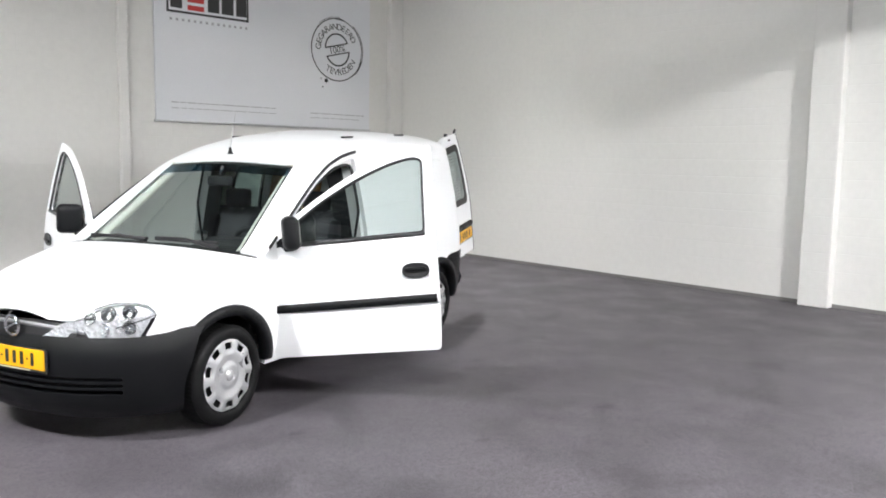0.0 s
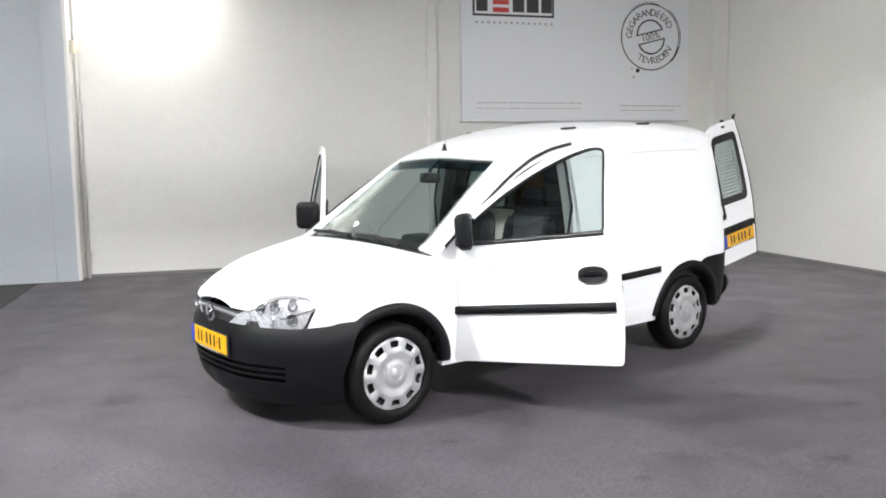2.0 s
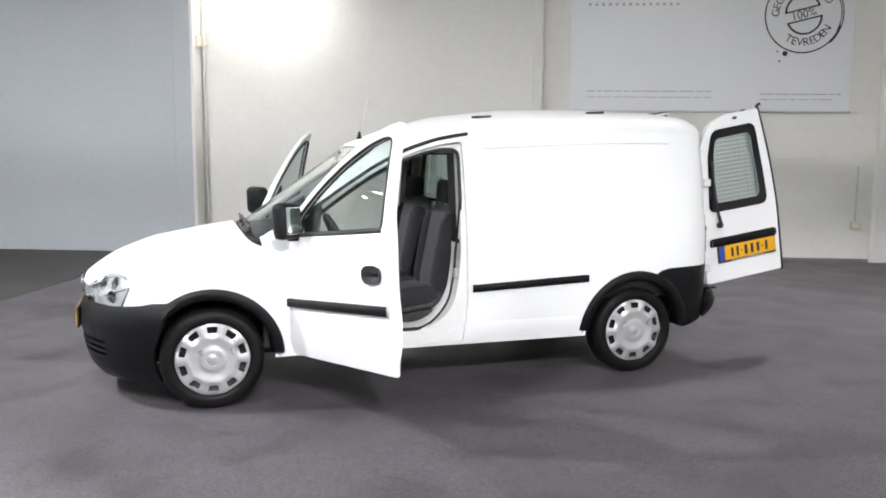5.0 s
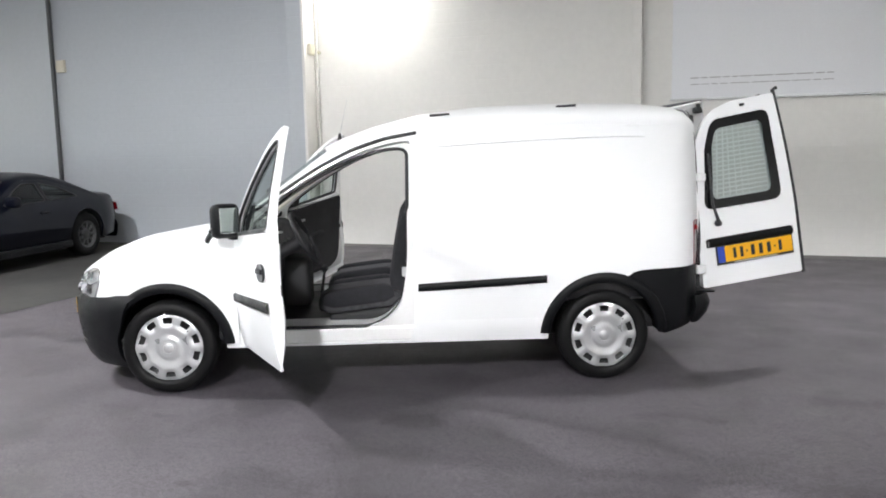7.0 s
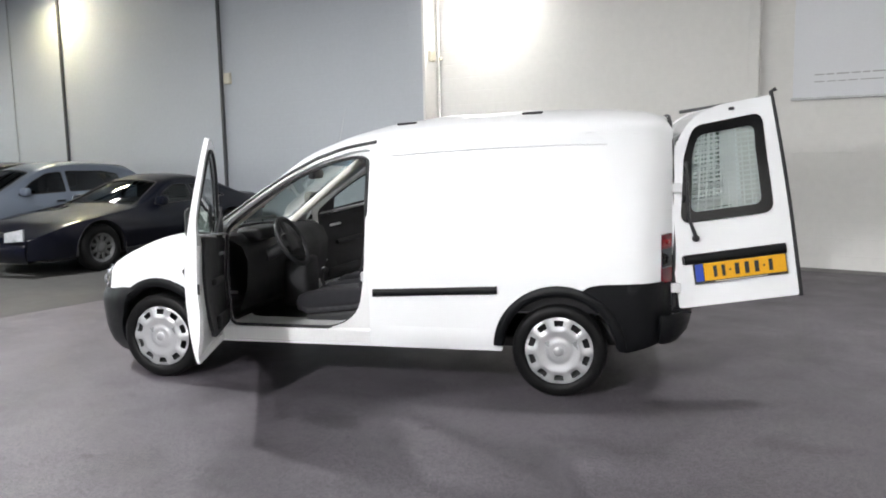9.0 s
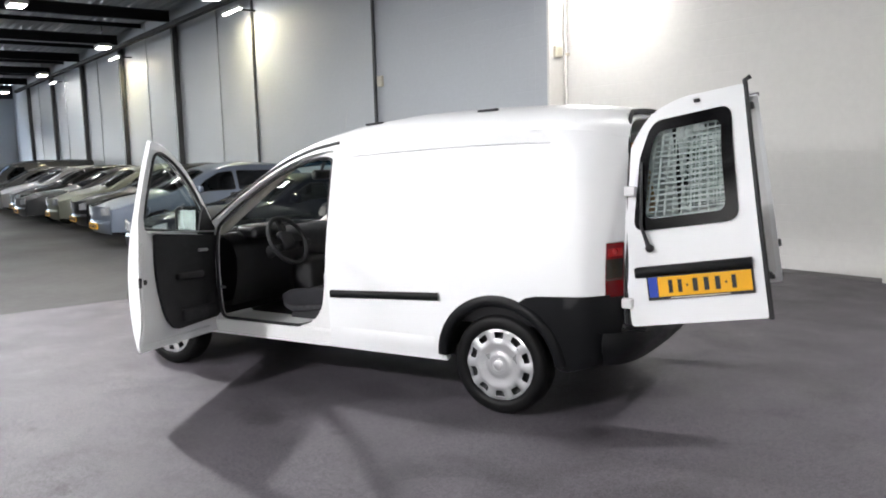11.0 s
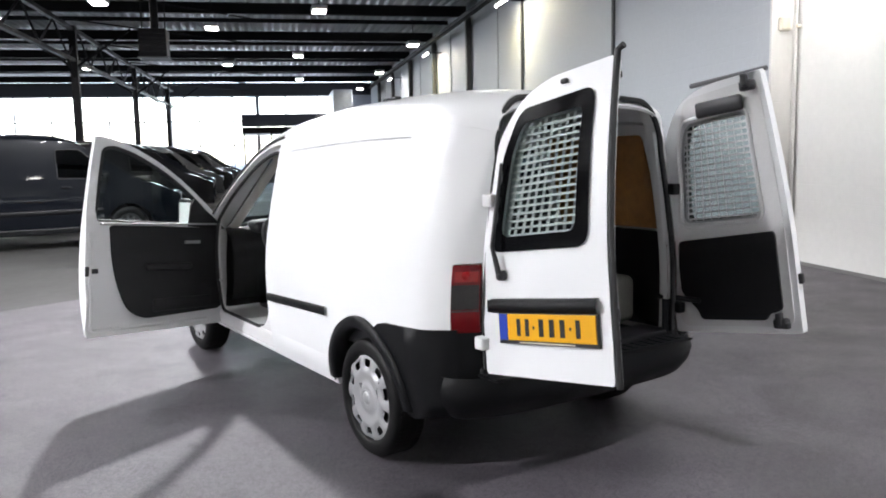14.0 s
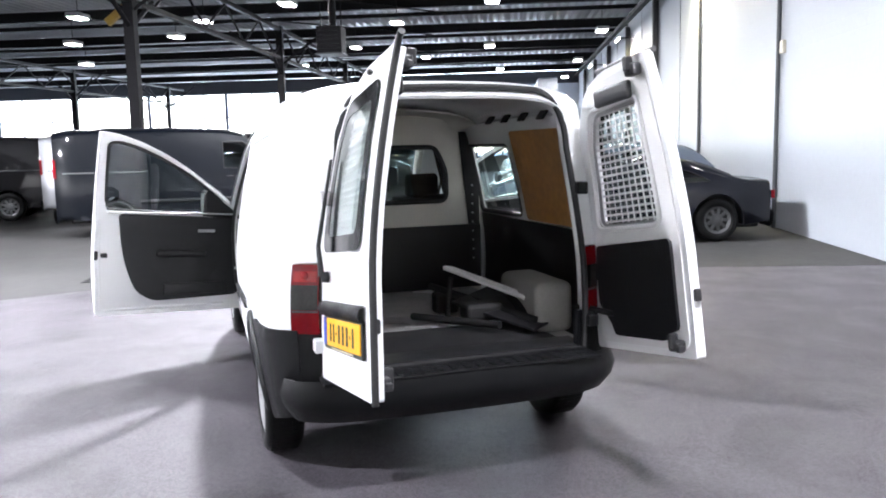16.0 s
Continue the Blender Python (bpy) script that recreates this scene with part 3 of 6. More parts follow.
for sy_ in (-0.25, 0.25):
    part("hanger", Geo().tube([(0, sy_, 0.3), (0, sy_, 1.98)], 0.014, 6), DARK_STEEL, uh)
part("flue", Geo().tube([(-0.2, 0, 0.3), (-0.2, 0, 1.98)], 0.09, 12), DARK_STEEL, uh)
part("drip_tray", Geo().box((0, 0, -0.33), (0.7, 0.66, 0.03), 0.008), COLUMN_GREY, uh)
arm = thing("hoist_arm", "yellow painted steel arm near a hall column", "hoist arm", kind="structure")
part("arm", Geo().box((0, 0, 0), (0.14, 0.9, 0.2), 0.01, m=pose(-15.69, -9.22, 5.2, 38, 0, 0)), material("faded_yellow_paint", (0.32, 0.20, 0.03), 0.5, vary=0.2), arm)
part("hanger", Geo().tube([(-15.69, -9.0, 5.3), (-15.69, -9.0, 5.98)], 0.04, 8), DARK_STEEL, arm)

# things on the walls
box = thing("junction_box", "small cream junction box on the grey wall", "junction box")
part("body", Geo().box((-8.12, Y_NORTH_W - 0.03, 2.9), (0.16, 0.06, 0.2), 0.012), CABLE_BOX, box)
part("cable", Geo().tube([(-8.2, Y_NORTH_W - 0.015, 2.9), (-8.26, Y_NORTH_W - 0.015, 2.9)], 0.012, 6), CABLE_BOX, box)
sock = thing("socket_box", "small pale socket box low on the wall", "socket")
part("body", Geo().box((5.45, Y_NORTH - 0.03, 0.5), (0.12, 0.06, 0.1), 0.012), CABLE_BOX, sock)
part("conduit", Geo().tube([(5.45, Y_NORTH - 0.015, 0.55), (5.45, Y_NORTH - 0.015, 1.3)], 0.01, 6), STEEL, sock)
dp = thing("down_pipe", "slim grey pipe up the wall beside the pillar", "pipe")
part("pipe", Geo().tube([(X_STEP + 0.05, Y_NORTH - 0.05, 0.0), (X_STEP + 0.05, Y_NORTH - 0.05, 5.9)], 0.025, 10), WALL_WHITE, dp)
for z in (0.3, 2.9, 4.6):
    part("clip", Geo().box((X_STEP + 0.05, Y_NORTH - 0.03, z), (0.09, 0.06, 0.04), 0.006), CABLE_BOX, dp)
switch_box = thing("return_box", "small cream switch box on the wall return", "switch box")
part("body", Geo().box((X_STEP + 0.04, Y_NORTH_W + 0.12, 2.93), (0.055, 0.14, 0.16), 0.012), CABLE_BOX, switch_box)
part("lid", Geo().box((X_STEP + 0.07, Y_NORTH_W + 0.12, 2.93), (0.012, 0.11, 0.13), 0.005), CABLE_BOX, switch_box)

# floor drain
DRAIN_IRON = material("worn_iron", (0.035, 0.034, 0.036), 0.55, metal=0.4, vary=0.3, scale=20)
dr = thing("floor_drain", "rectangular dark steel floor drain in the concrete", "drain", pose(-3.8, -3.92, -0.01, 0, 0, 12))
part("frame", Geo().box((0, 0, 0.003), (0.56, 0.26, 0.006), 0.002), DARK_STEEL, dr)
for k in range(9):
    part("slat", Geo().box((-0.24 + 0.06 * k, 0, 0.008), (0.02, 0.21, 0.006)), DRAIN_IRON, dr)
# ---------------------------------------------------------------- banner on the north wall
ban = thing("wall_banner", "silver-grey printed banner board on the wall", "banner", pose(3.42, Y_NORTH - 0.004, 0, 90, 0, 0))
BX0, BX1, BZ0, BZ1 = -1.86, 1.84, 2.03, 4.75
part("board", Geo().box(((BX0 + BX1) / 2, (BZ0 + BZ1) / 2, 0.02), (BX1 - BX0, BZ1 - BZ0, 0.032), 0.006), BANNER, ban)
part("bottom_rail", Geo().box(((BX0 + BX1) / 2, BZ0 - 0.012, 0.022), (BX1 - BX0 + 0.04, 0.03, 0.04), 0.008), STEEL, ban, "thin bright aluminium rail")
part("logo_plate", Geo().box((-1.05, 3.72, 0.038), (1.26, 0.40, 0.006), 0.002), INK, ban, "black framed name block without letters")
part("logo_field", Geo().box((-1.05, 3.72, 0.0405), (1.20, 0.34, 0.006), 0.002), BANNER, ban)
for x, w in ((-1.54, 0.17), (-0.98, 0.18), (-0.76, 0.19), (-0.54, 0.17)):
    part("logo_block", Geo().box((x, 3.72, 0.0435), (w, 0.27, 0.006), 0.002), INK, ban)
for z in (3.61, 3.72, 3.83):
    part("logo_stripe", Geo().box((-1.25, z, 0.0435), (0.25, 0.07, 0.006), 0.002), INK_RED, ban, "red stripe")
for k in range(14):
    part("letter_bar", Geo().box((-1.62 + 1.16 * k / 13, 3.43, 0.0375), (0.035, 0.035, 0.003)), GREY_PRINT, ban)
rs = random.Random(4)
for z, x0, x1 in ((2.285, -1.63, 0.03), (2.205, -1.63, 0.03), (2.25, 0.67, 1.72), (2.18, 0.67, 1.62)):
    x = x0
    while x < x1 - 0.05:
        w = min(rs.uniform(0.06, 0.24), x1 - x)
        part("print_bar", Geo().box((x + w / 2, z, 0.0375), (w, 0.013 if z > 2.24 else 0.010, 0.003)), GREY_PRINT, ban)
        x += w + 0.025


def text_part(name, body, size, mat, parent, m, extrude=0.001):
    cu = bpy.data.curves.new(name, "FONT")
    cu.body, cu.size, cu.align_x, cu.align_y, cu.extrude = body, size, "CENTER", "CENTER", extrude
    tmp = bpy.data.objects.new(name, cu)
    scene.collection.objects.link(tmp)
    bpy.context.view_layer.update()
    me = bpy.data.meshes.new_from_object(tmp)
    bpy.data.objects.remove(tmp)
    bpy.data.curves.remove(cu)
    me.materials.clear()
    me.materials.append(mat)
    ob = new(name, me)
    ob.parent, ob.matrix_basis = parent, m
    return ob


SX, SZ, SR = 1.18, 3.29, 0.50
STAMP = pose(SX, SZ, 0.037, 0, 0, 14)


def ring_geo(r0, r1, a0, a1, n=48, lo=0.0, hi=0.003):
    out = arc(0, 0, r1, a0, a1, n) + arc(0, 0, r0, a1, a0, n)
    g = Geo()
    for i in range(n):
        g.prism([out[i], out[i + 1], out[2 * n - i], out[2 * n + 1 - i]], lo, hi)
    return g


for r0, r1, a0, a1 in ((0.487, 0.505, 60, 330), (0.48, 0.492, -40, 80), (0.505, 0.518, -60, 40), (0.515, 0.522, 70, 118)):
    part("stamp_ring", ring_geo(r0, r1, a0, a1), INK, ban, m=STAMP, label="worn black ring of the stamp")
for a0, a1 in ((8, 172), (188, 352)):
    o = 0.05 if a0 < 90 else -0.05
    part("stamp_half_ring", ring_geo(0.21, 0.235, a0, a1, 30), INK, ban, m=STAMP @ pose(0, o * 0.6, 0))
    part("stamp_line", Geo().box((0, o + 0.02 * (1 if o > 0 else -1), 0.0015), (0.46, 0.02, 0.003)), INK, ban, m=STAMP)
text_part("stamp_number", "100%", 0.15, INK, ban, STAMP @ pose(0, 0, 0.001))
for word, mid, way in (("GEGARANDEERD", 90, -1), ("TEVREDEN", 270, 1)):
    n = len(word)
    step = 13.2 if way < 0 else 12.5
    for k, ch in enumerate(word):
        a = mid + way * step * (k - (n - 1) / 2)
        text_part("stamp_letter", ch, 0.145, INK, ban, STAMP @ pose(0.36 * math.cos(radians(a)), 0.36 * math.sin(radians(a)), 0.001, 0, 0, a - 90 if way < 0 else a + 90))
part("stamp_blot", Geo().prism(arc(-0.33, -0.44, 0.035, 0, 330, 9), 0, 0.003).prism(arc(-0.42, -0.39, 0.012, 0, 300, 6), 0, 0.003).prism(arc(-0.42, -0.52, 0.014, 0, 300, 6), 0, 0.003), INK, ban, m=STAMP)
# ---------------------------------------------------------------- the white panel van
van = thing("panel_van", "white compact panel van with its doors standing open", "van", pose(0, 0, 0, 0, 0, 22.3))

WZ = smooth_table([(0.15, 0.745), (0.27, 0.785), (0.33, 0.803), (0.45, 0.822), (0.6, 0.834), (0.75, 0.838), (0.9, 0.830), (1.0, 0.815), (1.2, 0.778), (1.4, 0.733), (1.5, 0.708), (1.6, 0.675), (1.75, 0.60)], 0.01, 0.08)
TAP = smooth_table([(-2.10, 0.0), (-2.075, 0.27), (-2.035, 0.44), (-1.985, 0.575), (-1.91, 0.715), (-1.82, 0.815), (-1.70, 0.90), (-1.6, 0.935), (-1.4, 0.968), (-1.2, 0.988), (-0.9, 1.0), (1.5, 1.0), (1.75, 0.988), (1.85, 0.965), (1.92, 0.915), (1.965, 0.845), (2.00, 0.77), (2.025, 0.715)], 0.005, 0.025)
ZT = smooth_table([(-2.12, 0.682), (-2.0, 0.675), (-1.85, 0.685), (-1.76, 0.71), (-1.7, 0.735), (-1.4, 0.83), (-1.15, 0.895), (-1.03, 0.95), (-0.8, 1.115), (-0.6, 1.25), (-0.4, 1.375), (-0.2, 1.475), (0.0, 1.54), (0.2, 1.575), (0.6, 1.605), (1.2, 1.615), (1.7, 1.605), (1.9, 1.585), (2.03, 1.54)], 0.01, 0.07)
ZC = smooth_table([(-2.25, 0.62), (-2.10, 0.685), (-2.04, 0.742), (-1.9, 0.83), (-1.7, 0.905), (-1.4, 0.955), (-1.2, 0.975), (-1.13, 0.98), (-0.42, 1.505), (-0.35, 1.54), (-0.1, 1.63), (0.2, 1.705), (0.6, 1.752), (1.1, 1.768), (1.6, 1.762), (1.86, 1.738), (1.94, 1.71), (2.03, 1.66)], 0.01, 0.05)
VMAX = 0.85
NSX = [(-2.1, 1.9), (-1.5, 2.1), (-1.0, 2.6), (2.1, 2.6)]


def side_y(x, z):
    return lerp_table(WZ, z) * lerp_table(TAP, x)


def side(sign, off=0.0):
    """Lays (x, z) on the van's flank; sign -1 is the driver's side."""
    return lambda x, z: (x, sign * (side_y(x, z) + off), z)


def top_at(x, v, off=0.0):
    zt = lerp_table(ZT, x)
    ye = side_y(x, zt)
    phi = min(abs(v) / VMAX, 1.0) * math.pi / 2
    ns = lerp_table(NSX, x)
    y = ye * math.sin(phi) ** (2 / ns)
    zc = max(lerp_table(ZC, x - 0.10 * (y / 0.7) ** 2), zt + 0.004)
    z = zt + (zc - zt) * max(math.cos(phi), 0.0) ** (2 / ns)
    return (x, math.copysign(y, v), z + off)


def v_of(x, y):
    ye = side_y(x, lerp_table(ZT, x))
    return math.copysign(VMAX * 2 / math.pi * math.asin(min(abs(y) / ye, 1.0) ** (lerp_table(NSX, x) / 2)), y)


AX_F, AX_R, AXZ, R_ARCH, R_TYRE = -1.358, 1.358, 0.29, 0.352, 0.288

# outline of one door in its closed place, and of the opening behind it
DOOR = rounded([(-0.925, 0.285), (0.15, 0.285), (0.165, 0.55), (0.158, 1.53), (0.06, 1.523), (-0.1, 1.485), (-0.3, 1.405), (-0.5, 1.295), (-0.7, 1.16), (-0.86, 1.035), (-0.925, 0.95)], [0.02, 0.03, 0.1, 0.02, 0.08, 0.1, 0.1, 0.1, 0.1, 0.06, 0.06])
OPENING = rounded([(-0.83, 0.385), (-0.06, 0.385), (0.08, 0.50), (0.125, 0.75), (0.138, 1.475), (0.05, 1.485), (-0.1, 1.455), (-0.3, 1.378), (-0.5, 1.267), (-0.7, 1.13), (-0.83, 1.025)], [0.06, 0.12, 0.12, 0.2, 0.05, 0.1, 0.1, 0.1, 0.1, 0.08, 0.05])

XE = 2.022
xs_top = np.arange(-1.76, 2.0, 0.06).tolist() + [XE]
side_outline = [(-1.76, 0.60)] + [(x, lerp_table(ZT, x)) for x in xs_top]
side_outline += [(XE, 1.2), (XE, 0.997), (1.955, 0.992), (1.955, 0.708), (1.75, 0.703), (1.60, 0.697), (1.54, 0.684), (1.50, 0.655)]
side_outline += arc(AX_R, AXZ, R_ARCH, 55, 183, 26) + [(1.0, 0.27), (-1.0, 0.27)]
side_outline += arc(AX_F, AXZ, R_ARCH, -3, 118, 26) + [(-1.56, 0.60)]

SIDE_WIN = rounded([(0.22, 1.03), (0.93, 1.045), (0.91, 1.46), (0.23, 1.46)], 0.05)
for sg in (-1, 1):
    part("side_panel", sheet(side_outline, [DOOR] if sg < 0 else [DOOR, SIDE_WIN], 0.05, side(sg), 0.04, flip=sg > 0), PAINT, van)
    if sg > 0:
        part("side_window", sheet(SIDE_WIN, [], 0.15, side(sg, -0.006), 0.0, flip=True), CAR_GLASS, van, "clear side window").visible_shadow = False
        wl = [Vector(side(sg, -0.03)(x, z)) for x, z in resample(SIDE_WIN, 0.04)]
        part("side_window_seal", Geo().tube(wl + [wl[0]], 0.016, 6, caps=False), SEAL, van)
    part("door_jamb", sheet(DOOR, [OPENING], 0.05, side(sg, -0.035), 0.02, flip=sg > 0), INNER_PAINT, van)
    loop = [Vector(side(sg, -0.03 - 0.10 * min(max((x + 0.15) / 0.2, 0.0), 1.0) * min(max((1.15 - z) / 0.3, 0.0), 1.0))(x, z)) for x, z in resample(OPENING, 0.03)]
    # the deep painted reveal of the doorway, dark trim above the waist
    low_edge = [(x, z) for x, z in resample(OPENING, 0.03) if x > -0.84 and z < 0.93 and (x > -0.79 or z < 0.42)]
    low_edge.sort(key=lambda p: math.atan2(p[1] - 0.93, p[0] + 0.75))
    part("door_reveal", Geo().ring([[Vector(side(sg, o)(x, z)) + Vector((0.0, 0.0, 0.0)) for o in (-0.036, -0.10, -0.30)] for x, z in low_edge], flip=sg > 0), INNER_PAINT, van, "white painted doorway reveal")
    up_edge = [(0.128 + 0.010 * (z - 0.93) / 0.53, z) for z in np.linspace(0.93, 1.46, 12)]
    part("pillar_lining", Geo().ring([[Vector(side(sg, o)(x, z)) for o in (-0.115, -0.16, -0.26)] for x, z in up_edge], flip=sg > 0), CABIN, van, "black plastic pillar lining")
    part("upper_reveal", Geo().ring([[Vector(side(sg, o)(x, z)) for o in (-0.036, -0.08, -0.115)] for x, z in up_edge], flip=sg > 0), INNER_PAINT, van)
    part("door_striker", Geo().box((0.105, sg * (side_y(0.1, 0.72) - 0.075), 0.72), (0.03, 0.035, 0.06), 0.006), STEEL, van)
    part("door_seal", Geo().tube(loop + [loop[0]], 0.011, 8, caps=False), SEAL, van)

xr = lambda v: -1.165 + 0.09 * (abs(v) / VMAX) ** 2
vs = np.linspace(-VMAX, VMAX, 41).tolist()
bonnet_outline = [(-2.072, -VMAX)] + [(x, -VMAX) for x in np.arange(-2.05, -1.1, 0.05)] + [(xr(v), v) for v in vs] + [(x, VMAX) for x in np.arange(-1.1, -2.05, -0.05)] + [(-2.072, VMAX)]
LAMP = [(-2.035, VMAX + 0.012), (-2.01, v_of(-2.01, 0.415)), (-1.955, v_of(-1.955, 0.44)), (-1.90, v_of(-1.90, 0.485)), (-1.85, v_of(-1.85, 0.555)), (-1.805, v_of(-1.805, 0.64)), (-1.79, VMAX + 0.012)] + [(x, VMAX + 0.012) for x in np.arange(-1.83, -2.02, -0.04)]
LAMP_R = rounded(LAMP, 0.02, 3)
part("bonnet", sheet(bonnet_outline, [LAMP_R, [(x, -v) for x, v in LAMP_R[::-1]]], 0.05, top_at, 0.012), PAINT, van)
WS_B, WS_T = (-1.055, 0.655), (-0.36, 0.545)
roof_outline = [(-1.075, VMAX), (-1.075, v_of(-1.06, 0.665))]
n_ws = 12
ws_edge = [(WS_B[0] + (WS_T[0] - WS_B[0]) * k / n_ws, v_of(WS_B[0] + (WS_T[0] - WS_B[0]) * k / n_ws, WS_B[1] + (WS_T[1] - WS_B[1]) * k / n_ws)) for k in range(n_ws + 1)]
top_edge = [(-0.36 - 0.06 * (1 - (j / 10) ** 2), ws_edge[-1][1] * j / 10) for j in range(10, -11, -1)]
ws_round = ws_edge[:-1] + top_edge + [(x, -v) for x, v in ws_edge[:-1][::-1]]
roof_outline += ws_round + [(-1.075, -v_of(-1.06, 0.665)), (-1.075, -VMAX)]
roof_outline += [(x, -VMAX) for x in np.arange(-1.0, 2.0, 0.06)] + [(XE, v) for v in np.linspace(-VMAX, VMAX, 30)] + [(x, VMAX) for x in np.arange(1.98, -1.05, -0.06)]
part("roof", sheet(roof_outline[::-1], [], 0.055, top_at, 0.014), PAINT, van)
base = [(-1.075 - 0.065 * (1 - (j / 10) ** 2), v_of(-1.06, 0.67) * j / 10) for j in range(-10, 11)]
ws_outline = ws_round + base
part("windscreen", sheet(ws_outline[::-1], [], 0.07, lambda x, v: top_at(x, v, -0.008), 0.0), VAN_SCREEN, van, "clear laminated windscreen").visible_shadow = False
band = [(x, v * 0.985) for x, v in top_edge] + [(x - 0.085, v * 0.985 * (1 + 0.016)) for x, v in top_edge[::-1]]
part("shade_band", sheet(band[::-1], [], 0.06, lambda x, v: top_at(x, v, -0.016), 0.0), SHADE_BAND, van, "blue-tinted shade band").visible_shadow = False
shrink = lambda k: [(-0.72 + (x + 0.72) * k, v * (k + 0.015)) for x, v in ws_outline]
part("windscreen_border", sheet(ws_outline[::-1], [shrink(0.93)[::-1]], 0.05, lambda x, v: top_at(x, v, -0.012), 0.002), SEAL, van, "black printed glass border")
part("cowl_panel", sheet([(x - 0.0, v) for x, v in base] + [(xr(v) + 0.004, v) for v in np.linspace(0.7, -0.7, 25)], [], 0.04, lambda x, v: top_at(x, v, -0.022), 0.01, flip=False), TRIM_BLACK, van)
for y0, y1, x1 in ((-0.54, -0.02, -1.075), (0.04, 0.55, -1.055)):
    p0, p1 = top_at(-1.13, v_of(-1.1, y0), 0.012), top_at(x1 - 0.03, v_of(x1, y1), 0.016)
    part("windscreen_wiper", Geo().tube([p0, ((p0[0] + p1[0]) / 2 - 0.005, (p0[1] + p1[1]) / 2, (p0[2] + p1[2]) / 2 + 0.022), p1], [0.014, 0.01, 0.007], 8).box(((p0[0] + p1[0]) / 2, (p0[1] + p1[1]) / 2, (p0[2] + p1[2]) / 2 + 0.012), (0.012, 0.5, 0.02), 0.004), TRIM_BLACK, van)

for sg in (-1, 1):
    inner = [Vector(top_at(x, sg * v)) + Vector((0.03, -sg * 0.035, -0.03)) for x, v in ws_edge]
    part("pillar_trim", Geo().tube(inner, 0.03, 8), CABIN_LIGHT, van, "pale pillar lining")

# roof furniture
for x in (0.355, 1.172):
    for sg in (-1, 1):
        y = sg * 0.515
        part("roof_rack_cover", Geo().box((0, 0, 0), (0.13, 0.035, 0.016), 0.006), TRIM_BLACK, van, m=pose(x, y, top_at(x, v_of(x, y))[2] + 0.004, 0, -3, 0))
ant = part("aerial", Geo().lathe([(0.0, 0.05), (0.008, 0.048), (0.016, 0.01), (0.028, 0.0)], 14), TRIM_BLACK, van, m=pose(-0.33, 0.03, top_at(-0.33, 0.03)[2], 0, 0, 0))
part("mast", Geo().tube([(0, 0, 0.03), (0.035, 0, 0.18), (0.06, 0, 0.29)], [0.003, 0.0022, 0.0015], 6), STEEL, ant)
for sg in (-1, 1):
    g = Geo()
    path = [(x, lerp_table(ZT, x) + 0.006) for x in np.arange(-1.0, 0.24, 0.05)]
    rows = [[Vector(side(sg, o)(x, z + dz)) for o, dz in ((0.001, -0.012), (0.009, -0.006), (0.009, 0.005), (0.0, 0.012))] for x, z in path]
    part("roof_gutter_strip", g.ring(rows, flip=sg < 0), TRIM_BLACK, van)
    cz = lambda x: 1.488 + 0.045 * math.sin((x - 0.3) / 1.34 * 1.7)
    ce = lambda x: min(1.0, (x - 0.28) / 0.10, (1.68 - x) / 0.10)
    rows = [[Vector(side(sg, 0.001)(x, cz(x) + 0.055)), Vector(side(sg, 0.010 * ce(x))(x, cz(x) + 0.012)), Vector(side(sg, 0.013 * ce(x))(x, cz(x) + 0.002)), Vector(side(sg, 0.0)(x, cz(x) - 0.005))] for x in np.arange(0.29, 1.675, 0.05)]
    part("side_crease", Geo().ring(rows, smooth=False, flip=sg > 0), PAINT, van)
    rows = [[Vector(side(sg, o)(x, z)) for o, z in ((0.0, 0.415), (0.005 * min(1, (x - 0.18) / 0.2), 0.39), (0.007 * min(1, (x - 0.18) / 0.2), 0.345), (0.0, 0.29))] for x in np.arange(0.19, 0.985, 0.05)]
    part("sill_moulding", Geo().ring(rows, smooth=True, flip=sg < 0), PAINT, van)
    # rubbing strips behind the door
    rows = [[Vector(side(sg, o)(x, 0.628 + 0.034 * (x - 0.19) / 0.82 + dz)) for o, dz in ((0.0, -0.024), (0.014, -0.02), (0.014, 0.02), (0.0, 0.024))] for x in np.arange(0.19, 1.02, 0.04)]
    part("rubbing_strip", Geo().ring(rows, flip=sg < 0), PLASTIC, van)
    part("side_repeater", Geo().lathe([(0.0, 0.014), (0.012, 0.013), (0.022, 0.006), (0.026, 0.0)], 18), LENS, van, m=pose(-1.035, sg * (side_y(-1.035, 0.75) + 0.002), 0.75, 90 if sg < 0 else -90, 0, 0))

